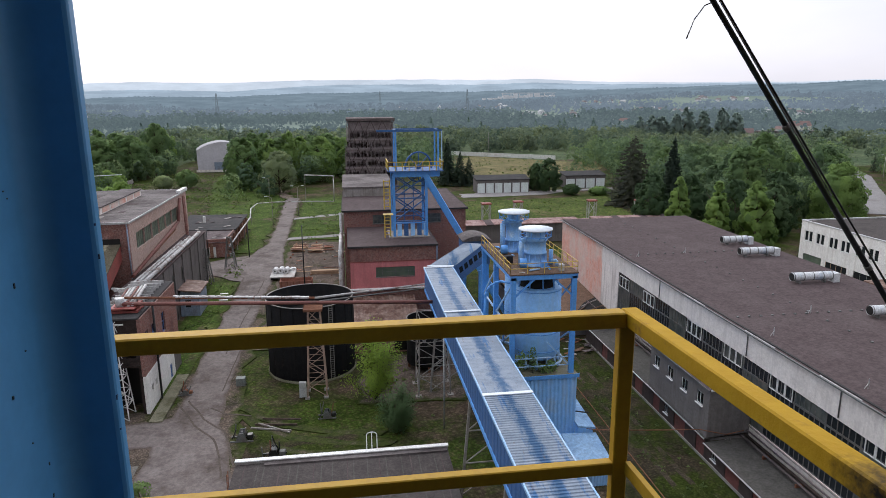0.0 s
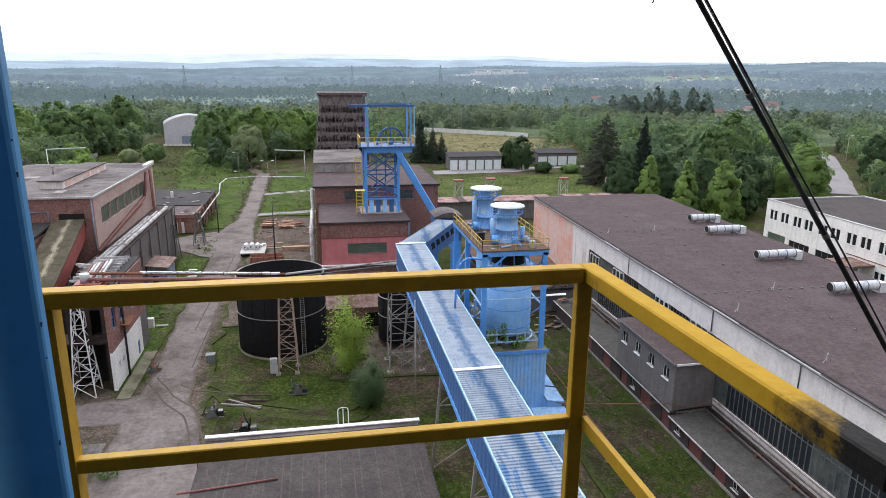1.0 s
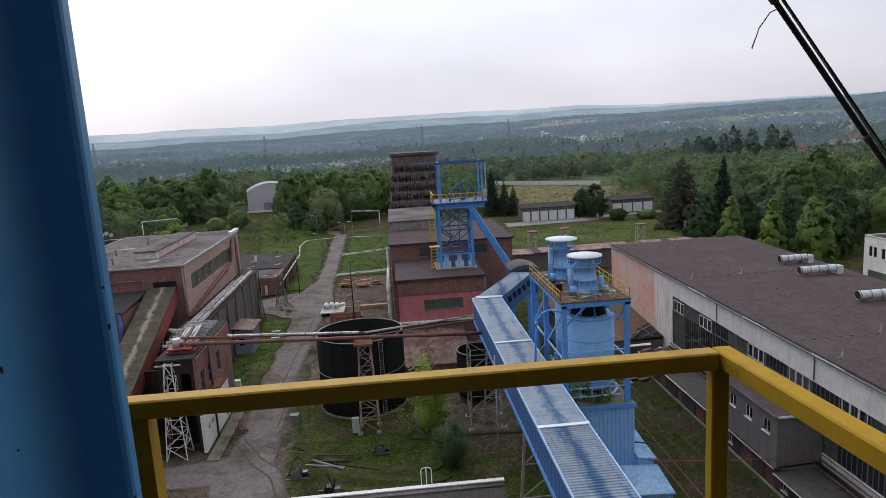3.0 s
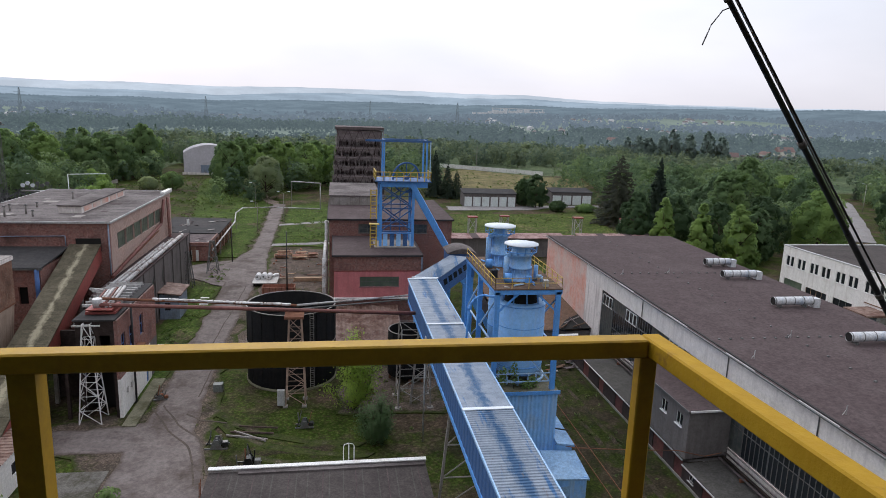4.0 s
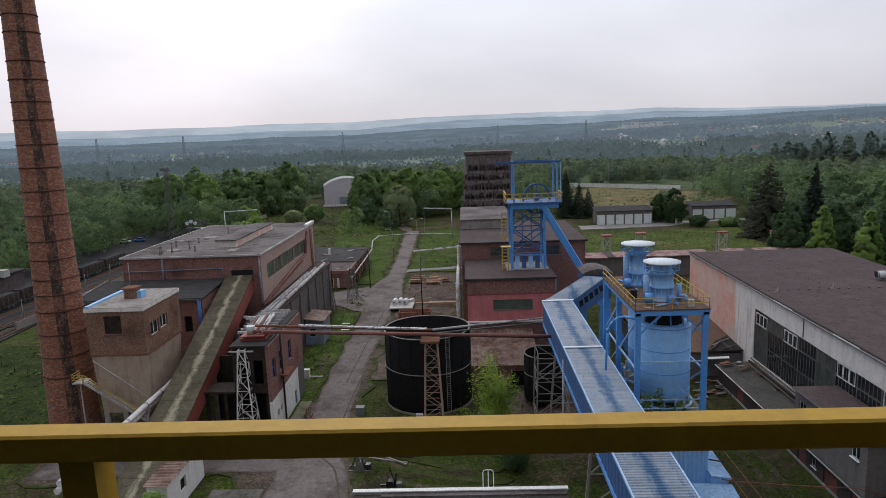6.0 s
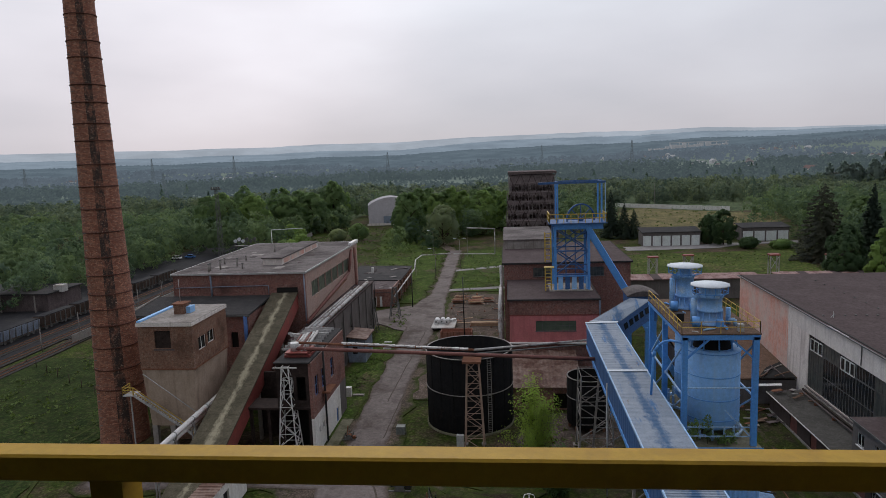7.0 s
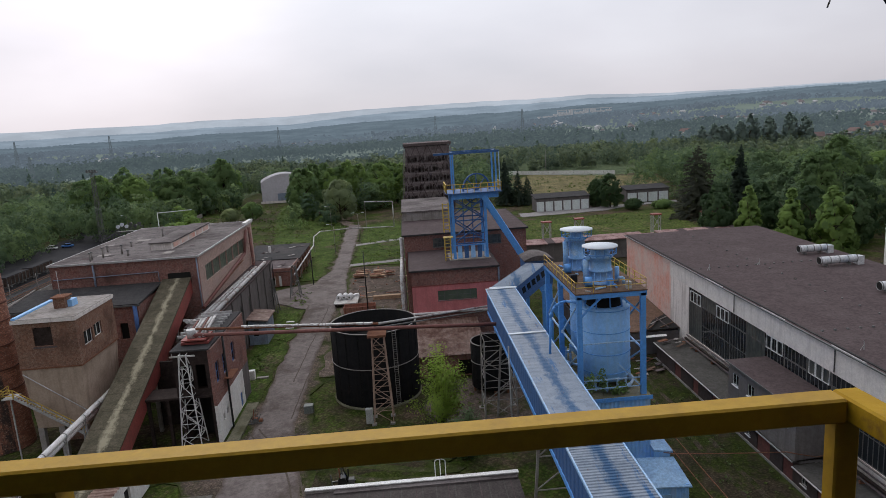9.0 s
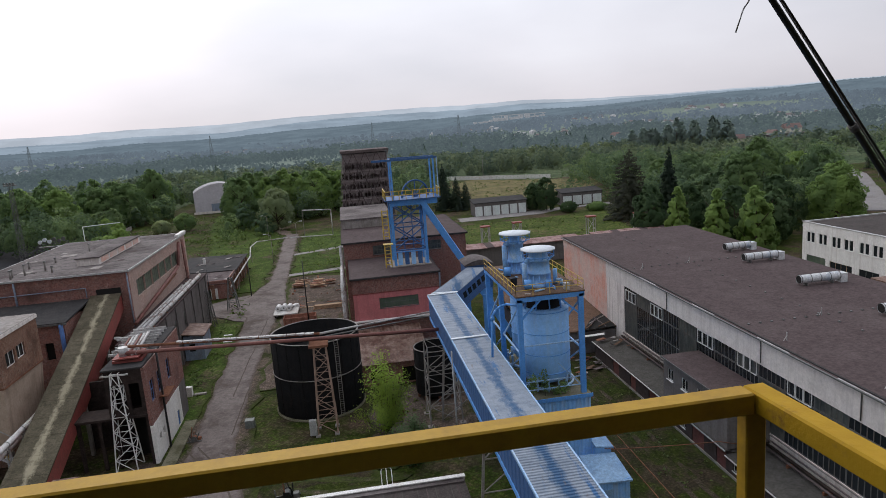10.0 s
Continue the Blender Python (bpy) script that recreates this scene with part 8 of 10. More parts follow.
# ---- ruined low block, arch hall, garages, far low shed ----
ruin = thing("ruined_block", (-38, 180, 0), "derelict low brick block with a sagging dark roof", "building")
shell(ruin, "brick", -46, -30.4, 164, 198, 0, 4.6, 0.35, {"S": [(-42, -40.4, 1.2, 3.0), (-36.5, -34.6, 0.1, 2.4)], "E": [(167 + 5 * i, 168.8 + 5 * i, 1.2, 3.0) for i in range(6)]})
bm = bmesh.new()
prism(bm, [(-46.3, 176, 4.6), (-30.0, 176, 4.4), (-30.0, 198.3, 4.6), (-46.3, 198.3, 4.9)], [(-46.3, 176, 4.85), (-30.0, 176, 4.65), (-30.0, 198.3, 4.85), (-46.3, 198.3, 5.15)])
part("roof", bm, "dark_felt", ruin)
bm = bmesh.new()
prism(bm, [(-46.2, 163.8, 3.9), (-30.2, 163.8, 3.7), (-30.2, 175.9, 4.3), (-46.2, 175.9, 4.5)], [(-46.2, 163.8, 4.0), (-30.2, 163.8, 3.8), (-30.2, 175.9, 4.4), (-46.2, 175.9, 4.6)])
part("roof", bm, "old_timber", ruin)
part("door", B(-34.6, -33.0, 163.8, 163.96, 0.1, 2.7), "garage_pale", ruin)
for i in range(8):
    part("pier", B(-30.39, -29.9, 164.6 + 4.4 * i, 165.4 + 4.4 * i, 0, 4.1), "hut_brick", ruin)
for i in range(4):
    part("pier", B(-45.8 + 3.8 * i, -45.0 + 3.8 * i, 163.5, 163.99, 0, 3.6), "hut_brick", ruin)
rw = random.Random(52)
for i in range(30):
    x, y = -45 + 14 * rw.random(), 164.5 + 32 * rw.random()
    z = 4.75 if y > 176.5 else 4.1 + (y - 163.8) * 0.04
    part("roof_scrap", beam(bmesh.new(), (x, y, z + 0.2), (x + 1.6 * rw.random(), y + 1.4 * rw.random(), z + 0.25), 0.5 + 0.8 * rw.random(), 0.06), rw.choice(("dark_felt", "felt_roof", "old_timber", "lattice_grey")), ruin)
part("vent", B(-40.2, -39.6, 186, 186.6, 4.8, 6.6), "white_paint", ruin)
arch = thing("arched_hall", (-71, 385, 0), "pale grey arched storage hall with a blue gate", "hall")
prof_ = [(-79.6, 0), (-79.6, 11.4)] + [(-79.6 + 27 * i / 18, 11.4 + 4.5 * math.sin(math.pi * i / 18) ** 0.8) for i in range(1, 18)] + [(-52.6, 11.4), (-52.6, 0)]
bm = bmesh.new()
fr, bk = [bm.verts.new((x, 368, z)) for x, z in prof_], [bm.verts.new((x - 6, 396, z - 0.6)) for x, z in prof_]
bm.faces.new(fr)
bm.faces.new(bk[::-1])
for i in range(len(prof_)):
    j = (i + 1) % len(prof_)
    bm.faces.new((fr[i], bk[i], bk[j], fr[j])).smooth = False
part("shell", bm, "roof_grey_dimmed", arch)
bm = bmesh.new()
prism(bm, [(x, 367.99, z - 0.05) for x, z in prof_], [(x, 367.93, z - 0.05) for x, z in prof_])
part("gable", bm, "sheet_grey", arch, "pale mauve-grey sheet gable")
part("gate", B(-71.0, -62.5, 367.84, 367.92, 0, 5.2), "wagon_blue", arch)
part("plinth", B(-80.4, -52.2, 367.78, 367.925, 0, 1.2), "pale_plaster", arch)
for x0, x1, y, n, lab in ((51.5, 73.4, 262, 6, "low grey garage row with pale doors"), (91.6, 109.4, 270, 4, "low garage shed with pale doors")):
    gar = thing("garage_row", ((x0 + x1) / 2, y + 4, 0), lab, "garage", "garages")
    w_ = (x1 - x0) / n
    holes_ = [(x0 + w_ * i + 0.3, x0 + w_ * (i + 1) - 0.3, 0.05, 4.0) for i in range(n)]
    wall(gar, "grey_plaster", "x", y, 0.3, x0, x1, 0, 5.2, holes_)
    for h in holes_:
        part("door", B(h[0], h[1], y + 0.02, y + 0.08, h[2], h[3]), "garage_pale", gar)
    part("wall", B(x0, x1, y + 7.7, y + 8, 0, 5.2), "grey_plaster", gar)
    part("wall", B(x0, x0 + 0.3, y + 0.3, y + 7.7, 0, 5.2), "grey_plaster", gar)
    part("wall", B(x1 - 0.3, x1, y + 0.3, y + 7.7, 0, 5.2), "grey_plaster", gar)
    bm = bmesh.new()
    prism(bm, [(x0 - 0.4, y - 0.25, 5.2), (x1 + 0.4, y - 0.25, 5.2), (x1 + 0.4, y + 8.4, 6.2), (x0 - 0.4, y + 8.4, 6.2)], [(x0 - 0.4, y - 0.25, 5.45), (x1 + 0.4, y - 0.25, 5.45), (x1 + 0.4, y + 8.4, 6.5), (x0 - 0.4, y + 8.4, 6.5)])
    part("roof", bm, "dark_felt", gar)
lsd = thing("long_shed", (60, 172, 0), "long low shed with a patched rusty-pink roof", "shed")
shell(lsd, "grey_plaster", 24, 92, 168, 173, 0, 5.0)
rq = random.Random(11)
for i in range(34):
    x = 23.6 + 2.02 * i
    dz = 0.12 * rq.random() - (0.5 if i in (19, 20) else 0)
    bm = bmesh.new()
    prism(bm, [(x, 167.4, 5.0 + dz), (x + 1.98, 167.4, 5.0 + dz), (x + 1.98, 173.2, 5.35 + dz), (x, 173.2, 5.35 + dz)], [(x, 167.4, 5.2 + dz), (x + 1.98, 167.4, 5.2 + dz), (x + 1.98, 173.2, 5.55 + dz), (x, 173.2, 5.55 + dz)])
    part("roof_sheet", bm, rq.choice(("shed_pink", "shed_pink", "shed_pink", "felt_roof")), lsd)
for x, y in ((38, 184), (48, 186), (70, 184), (84, 182)):
    tr = thing("steel_trestle", (x, y, 0), "pale and red steel switchgear trestle", "trestle", "steel trestles")
    for sx in (0, 2.2):
        for sy in (0, 1.6):
            part("leg", beam(bmesh.new(), (x + sx, y + sy, 0), (x + sx, y + sy, 8.0), 0.22), "lattice_pale", tr)
    part("top", B(x - 0.3, x + 2.5, y - 0.3, y + 1.9, 8.0, 8.35), "red_paint", tr)
    part("brace", beam(bmesh.new(), (x, y, 4.2), (x + 2.2, y, 7.8), 0.14), "lattice_pale", tr)
    part("brace", beam(bmesh.new(), (x + 2.2, y, 4.2), (x, y, 7.8), 0.14), "lattice_pale", tr)

# ---- yard clutter ----
trail = thing("flat_trailer", (-15, 142.6, 0), "low flat trailer loaded with white rolls in the yard", "trailer")
part("deck", B(-17.5, -12.4, 139.2, 146.0, 0.72, 0.92), "lattice_pale", trail)
for x in (-17.56, -12.38):
    part("side_rail", B(x, x + 0.06, 139.2, 146.0, 0.7, 1.0), "lattice_grey", trail)
for x in (-17.2, -12.9):
    for y in (140.4, 144.6):
        part("wheel", tube(bmesh.new(), (x - 0.12, y, 0.40), (x + 0.12, y, 0.40), 0.40, seg=14), "rubber", trail)
part("drawbar", beam(bmesh.new(), (-15, 139.2, 0.7), (-15, 136.9, 0.45), 0.12), "frame_dark", trail)
for x, y, z in ((-16.7, 142.0, 1.48), (-15.5, 142.3, 1.48), (-14.3, 141.8, 1.48)):
    roll = thing("white_roll", (x, y, z - 0.56), "thick white lagged roll lying on the trailer", "roll", "trailer load")
    part("body", tube(bmesh.new(), (x, y, z), (x + 0.15, y + 2.2, z), 0.55, seg=18), "car_white", roll)
    part("core", tube(bmesh.new(), (x - 0.004, y - 0.05, z), (x, y + 0.02, z), 0.2, seg=12), "frame_dark", roll)
for k, (x, y) in enumerate(((-13.6, 144.6), (-12.9, 145.2))):
    solid("white_sack", box(bmesh.new(), x - 0.5, x + 0.4, y - 0.5, y + 0.3, 0.92, 1.45), "car_white", "bulging white sack on the trailer bed", "sack", "trailer load")
skip = thing("scrap_container", (-11.6, 134.8, 0), "rust-red open scrap container", "container")
part("floor", B(-14.9, -8.3, 133.4, 136.2, 0.05, 0.2), "brick_stack", skip)
for a in ((-14.9, -8.3, 133.4, 133.52, 0.2, 1.5), (-14.9, -8.3, 136.08, 136.2, 0.2, 1.5), (-14.9, -14.78, 133.52, 136.08, 0.2, 1.5), (-8.42, -8.3, 133.52, 136.08, 0.2, 1.5)):
    part("side", B(*a), "brick_stack", skip)
for i in range(6):
    part("rib", B(-14.6 + 1.2 * i, -14.45 + 1.2 * i, 133.3, 133.39, 0.1, 1.5), "rust", skip)
ts_ = thing("timber_bundle", (-6, 144.2, 0), "bundle of pale sawn planks", "timber")
for k in range(4):
    for j in range(4):
        part("plank", B(-9.2 + 0.1 * ((k * 3 + j) % 4), -3.0 - 0.12 * ((k + j) % 3), 143.6 + 0.3 * j, 143.88 + 0.3 * j, 0.04 + 0.2 * k, 0.22 + 0.2 * k), "pale_timber", ts_)
rl = random.Random(64)
for i, (x, y, l) in enumerate(((-15.4, 166, 3.6), (-11, 165, 4.0), (-15, 170, 4.0), (-10.4, 169, 3.0), (-7.2, 167, 2.6))):
    pl = thing("board_pile", (x, y, 0), "loose pile of orange-stained boards" if i % 2 else "loose pile of pale sawn boards", "timber", "building materials")
    for k in range(12):
        p = Vector((x + 0.4 * rl.random(), y + 1.5 * rl.random(), 0.12 + 0.09 * k))
        q = p + Vector((l * (0.7 + 0.3 * rl.random()), 0.9 * (rl.random() - 0.5), 0.1 * (rl.random() - 0.5)))
        part("board", beam(bmesh.new(), p, q, 0.28 + 0.2 * rl.random(), 0.1), rl.choice(("pale_timber", "pale_timber", "brick_stack")), pl)
for i in range(16):
    p = Vector((-15 + 12 * rl.random(), 146 + 26 * rl.random(), 0.12))
    q = p + Vector((1 + 2.4 * rl.random(), 1.6 * (rl.random() - 0.5), 0.05))
    solid("loose_board", beam(bmesh.new(), p, q, 0.2 + 0.25 * rl.random(), 0.08), rl.choice(("pale_timber", "brick_stack", "old_timber")), "single board lying on the bare yard", "timber", "loose boards")
rg = random.Random(21)
for i in range(90):
    x, y = rg.uniform(-15, -2), rg.uniform(100, 178)
    s_ = rg.uniform(0.1, 0.35)
    bm = bmesh.new()
    bmesh.ops.create_icosphere(bm, subdivisions=1, radius=s_)
    for v in bm.verts:
        v.co *= rg.uniform(0.7, 1.2)
    bmesh.ops.translate(bm, verts=bm.verts[:], vec=(x, y, 0.03 + s_ * 0.4))
    solid("rubble", bm, rg.choice(("brick_stack", "concrete", "rust")), "lump of broken brick or concrete on the ground", "rubble", "rubble in the yard")


def pole(x, y, h, label="black timber utility pole", material="black_paint", lamp=0, r=0.14):
    p = thing("street_lamp" if lamp else "utility_pole", (x, y, 0), label, "street lamp" if lamp else "pole", "lamps" if lamp else "poles")
    part("mast", tube(bmesh.new(), (x, y, 0), (x, y, h), r, r * 0.6, 10), material, p)
    for k in range(lamp):
        s_ = -1 if k == 0 else 1
        part("arm", run(bmesh.new(), [(x, y, h), (x + 0.9 * s_, y, h + 0.5), (x + 2.0 * s_, y, h + 0.6)], 0.06, 8), material, p)
        part("lamp_head", box(bmesh.new(), x + 1.7 * s_ - 0.45, x + 1.7 * s_ + 0.45, y - 0.18, y + 0.18, h + 0.52, h + 0.7), "lid_white", p)
    return p


pole(-9.8, 133, 13.2)
pole(-25.0, 163, 9.0)
pole(-34.5, 162, 8.0)
pole(-17.0, 221, 9.5, "grey double-armed street lamp", "lattice_grey", 2, 0.1)
pole(-23.6, 205, 8.5, "grey street lamp over the verge", "lattice_grey", 1, 0.09)
pole(-30, 255, 8.5, "grey street lamp over the verge", "lattice_grey", 1, 0.09)
pole(92, 430, 16, "slim pale field mast", "lattice_grey", 0, 0.2)
pole(233, 259, 12, "tall pale street lamp by the town road", "lattice_pale", 2, 0.12)
pole(104, 134, 9, "grey street lamp beside the offices", "lattice_grey", 1, 0.1)
pole(-112, 268, 9, "grey lamp post beside the sidings", "lattice_grey", 1, 0.1)
for i, (x, y) in enumerate(((-30.6, 140), (-27.6, 152))):
    a = thing("wire_trestle", (x, y, 0), "rusty A-shaped wire trestle in the grass", "trestle", "wire trestles")
    part("frame", lattice_tower(bmesh.new(), x, y, 0, 7.5, 2.4, 0.8, 4, 0.1), "frame_dark", a)
# white above-ground heating pipe with a gantry over the road
hp = thing("heating_pipe", (-20, 240, 0), "white lagged heating pipe on short posts with a road arch", "pipe")
part("pipe", run(bmesh.new(), [(-29.0, 160, 3.6), (-29.6, 200, 3.6), (-33, 226, 2.2), (-33, 242, 1.4), (-23.5, 246, 1.2), (-5.6, 243, 1.2), (-5.6, 243, 10.6), (-16, 246, 10.8)], 0.2, 10), "insulated", hp)
for x, y, z in ((-29.2, 172, 3.3), (-29.4, 186, 3.3), (-30.4, 208, 3.0), (-33, 234, 1.6), (-28, 244.2, 1.1), (-14, 244.6, 1.0), (-16, 246, 10.6)):
    part("post", beam(bmesh.new(), (x, y, 0), (x, y, z), 0.16), "lattice_grey", hp)


def junk(name, x, y, s, mats, label, cat, seed):
    """A small worn machine: two skids, cheek plates, a drum on its shaft, levers and bars."""
    r = random.Random(seed)
    j = thing(name, (x, y, 0), label, cat, "yard machinery")
    for sy in (-0.45, 0.45):
        part("skid", beam(bmesh.new(), (x - s, y + sy * s, 0.1), (x + s, y + sy * s, 0.1), 0.14), mats[0], j)
        bm = bmesh.new()
        prism(bm, [(x - 0.5 * s, y + sy * s - 0.04, 0.16), (x + 0.5 * s, y + sy * s - 0.04, 0.16), (x + 0.5 * s, y + sy * s + 0.04, 0.16), (x - 0.5 * s, y + sy * s + 0.04, 0.16)],
              [(x - 0.2 * s, y + sy * s - 0.04, 0.85 * s), (x + 0.2 * s, y + sy * s - 0.04, 0.85 * s), (x + 0.2 * s, y + sy * s + 0.04, 0.85 * s), (x - 0.2 * s, y + sy * s + 0.04, 0.85 * s)])
        part("cheek", bm, mats[0], j)
    part("drum", tube(bmesh.new(), (x, y - 0.4 * s, 0.55 * s), (x, y + 0.4 * s, 0.55 * s), 0.26 * s, seg=14), mats[1], j)
    part("motor", box(bmesh.new(), x + 0.45 * s, x + 0.95 * s, y - 0.25 * s, y + 0.25 * s, 0.16, 0.16 + 0.42 * s), mats[1], j, bevel=0.05)
    for i in range(5):
        a = Vector((x + s * r.uniform(-0.9, 0.4), y + 0.5 * s * r.uniform(-1, 1), 0.15))
        part("bar", beam(bmesh.new(), a, a + Vector((s * r.uniform(-0.5, 0.5), s * r.uniform(-0.4, 0.4), s * r.uniform(0.7, 2.0))), 0.09), mats[i % len(mats)], j)


junk("cable_winch", -13.2, 70.9, 1.3, ("frame_dark", "black_paint", "lattice_grey"), "rusty cable winch standing on the grass", "winch", 1)
junk("old_compressor", -9.2, 66.6, 1.3, ("black_paint", "frame_dark", "rust"), "broken dark compressor at the roadside", "machine", 2)
junk("pump_set", -3.7, 75.0, 1.1, ("frame_dark", "black_paint", "rust"), "small dark pump set on the grass", "pump", 3)
junk("valve_stand", -22.4, 84.3, 0.9, ("frame_dark", "rust", "black_paint"), "dark valve stand at the road edge", "valve", 4)
junk("drum_rack", 3.9, 84.2, 1.3, ("rust", "rust", "frame_dark"), "rusty drum rack by the tanks", "rack", 5)
for i, (x0, y0, x1, y1) in enumerate(((-12.6, 73.4, -7.8, 72.0), (-12.2, 74.1, -7.2, 73.3), (-11.8, 74.2, -7.9, 71.4), (-11.4, 75.3, -6.8, 74.4))):
    solid("steel_rail_stock", beam(bmesh.new(), (x0, y0, 0.12 + 0.05 * i), (x1, y1, 0.14 + 0.05 * i), 0.17), "wagon_brown" if i % 2 else "lattice_grey", "old steel section lying in the grass", "scrap", "steel stock")
solid("green_bin", box(bmesh.new(), -16.2, -15.0, 85.8, 86.8, 0.0, 1.1), "panel_green", "dark green steel bin on the verge", "bin")
solid("white_box", box(bmesh.new(), -26.9, -26.0, 100.2, 101.0, 0.0, 1.5), "white_paint", "white meter cabinet on the grass", "cabinet")
solid("flat_stone", box(bmesh.new(), -25.8, -24.0, 100.4, 101.0, 0.0, 0.25), "concrete", "pale slab beside the meter cabinet", "slab")
solid("concrete_walk", box(bmesh.new(), -25.0, -23.4, 76.6, 90.8, -0.1, 0.22), "mossy_concrete", "raised mossy concrete walk along the annex", "walkway", kind="structure")
for i, (x, y) in enumerate(((-27.5, 128), (-26.4, 131), (-25.8, 126.6))):
    solid("scattered_board", B(x, x + 1.6, y, y + 0.5, 0.02, 0.14), "white_paint", "pale board lying in the grass", "board", "boards in the grass")
for i in range(5):
    solid("fallen_board", beam(bmesh.new(), (26.0 + 0.35 * i, 46.0 + 0.4 * i, 0.12), (27.3 + 0.3 * i, 43.0 + 0.5 * i, 0.14), 0.22, 0.1), "pale_timber" if i % 2 else "rust", "weathered plank dropped beside the track", "plank", "planks by the track")
solid("log", tube(bmesh.new(), (26.4, 41.4, 0.35), (29.0, 39.8, 0.35), 0.35, seg=12), "rust", "rotten log lying beside the track", "log")

# ---- sidings on the far left ----
for k, x in enumerate((-98.5, -104.0, -109.5, -116.0)):
    for dx in (0, 1.44):
        solid("siding_rail", beam(bmesh.new(), (x + dx + 3, 60, 0.2), (x + dx - 4, 330, 0.2), 0.09, 0.14), "rust", "rusty siding rail on ballast", "rail", "siding rails", "structure")
    patch("ballast_bed", [(x + 2, 62), (x + 5.6, 62), (x - 1.2, 326), (x - 4.8, 326)], 0.12, "ballast", "dark ballast bed of a siding", "track bed", 0.3, 8)
for k in range(7):
    y = 116 + 13.5 * k
    x = -111.6 - 0.02 * (y - 116)
    wg = thing("coal_wagon", (x, y, 0), "grey-blue coal wagon heaped with dust" if k < 3 else "rusty brown coal wagon standing on the siding", "wagon", "coal wagons")
    bm = bmesh.new()
    prism(bm, [(x - 1.2, y, 1.2), (x + 1.2, y, 1.2), (x + 1.2, y + 12, 1.2), (x - 1.2, y + 12, 1.2)], [(x - 1.5, y, 3.4), (x + 1.5, y, 3.4), (x + 1.5, y + 12, 3.4), (x - 1.5, y + 12, 3.4)])
    part("body", bm, "wagon_blue" if k < 2 else "wagon_brown", wg)
    part("load", B(x - 1.3, x + 1.3, y + 0.2, y + 11.8, 3.4, 3.6), "coal_grey", wg)
    for i in range(7):
        part("rib", B(x + 1.3, x + 1.56, y + 0.4 + 1.85 * i, y + 0.55 + 1.85 * i, 1.2, 3.45), "frame_dark", wg)
    for yy in (1.6, 3.4, 8.6, 10.4):
        for sx in (-0.8, 0.7):
            part("wheel", tube(bmesh.new(), (x + sx, y + yy, 0.65), (x + sx + 0.1, y + yy, 0.65), 0.45, seg=14), "frame_dark", wg)
ld = thing("loading_shed", (-140, 176, 0), "long dark loading shed beside the wagons", "shed")
shell(ld, "old_timber", -170, -125, 164, 178, 0, 4.6)
flat_roof(ld, "dark_felt", -170, -125, 164, 178, 4.6, 0.6, 0.4)
part("kiosk", B(-126, -123.4, 168, 170.4, 4.5, 6.4), "lattice_pale", ld)
for x in (-168, -158, -148, -138, -128):
    part("post", B(x, x + 0.3, 162.5, 162.8, 0, 4.6), "lattice_grey", ld)
for i in range(9):
    pole(-98.6 - 0.4 * i, 126 + 13 * i, 5.5, "grey concrete fence or wire post", "lattice_grey", 0, 0.12)
for i in range(8):
    x, y = -66 - 4.4 * i, 98 + 3.0 * i
    solid("fence_post", tube(bmesh.new(), (x, y, -0.1), (x, y, 1.7), 0.07, seg=6), "bark", "weathered timber fence post in rough grass", "post", "fence posts")
for x, y, mt in ((-131, 257, "car_blue"), (-135.5, 254, "car_white")):
    c = thing("parked_car", (x, y, 0), "blue hatchback parked by the wood" if mt == "car_blue" else "white car parked by the wood", "car", "parked cars")
    part("body", box(bmesh.new(), x - 2.1, x + 2.1, y - 0.85, y + 0.85, 0.35, 0.95), mt, c, bevel=0.12)
    part("cabin", box(bmesh.new(), x - 1.2, x + 1.3, y - 0.75, y + 0.75, 0.95, 1.5), "dark_glass", c, bevel=0.15)
    part("roof", box(bmesh.new(), x - 0.9, x + 1.0, y - 0.7, y + 0.7, 1.5, 1.56), mt, c)
    for sx in (-1.35, 1.35):
        for sy in (-0.9, 0.72):
            part("wheel", tube(bmesh.new(), (x + sx, y + sy, 0.32), (x + sx, y + sy + 0.18, 0.32), 0.32, seg=14), "rubber", c)
lm_ = thing("siding_light_mast", (-118, 258, 0), "dark lattice floodlight mast by the sidings", "mast")
part("frame", lattice_tower(bmesh.new(), -118, 258, 0, 27.6, 1.7, 1.0, 16, 0.08), "frame_dark", lm_)
part("head", B(-120.0, -116.0, 257.3, 258.7, 27.6, 28.0), "frame_dark", lm_)
for i in range(4):
    part("lamp", tube(bmesh.new(), (-119.5 + i, 257.6, 28.5), (-119.5 + i, 257.1, 28.4), 0.32, 0.40, 12), "frame_dark", lm_)
lm2 = thing("roof_light_mast", (-73, 176, 0), "white and dark floodlight cluster on a lattice mast", "mast")
part("frame", lattice_tower(bmesh.new(), -73, 176, 0, 15.0, 1.4, 1.0, 8, 0.12), "frame_dark", lm2)
part("head", B(-76.4, -69.6, 175.4, 176.6, 15.0, 15.25), "frame_dark", lm2)
for x in (-76.3, -73.0, -69.7):
    for y in (175.5, 176.5):
        part("rail_post", beam(bmesh.new(), (x, y, 15.2), (x, y, 16.3), 0.1), "frame_dark", lm2)
for z in (15.75, 16.3):
    part("rail", beam(bmesh.new(), (-76.4, 176.5, z), (-69.6, 176.5, z), 0.1), "frame_dark", lm2)
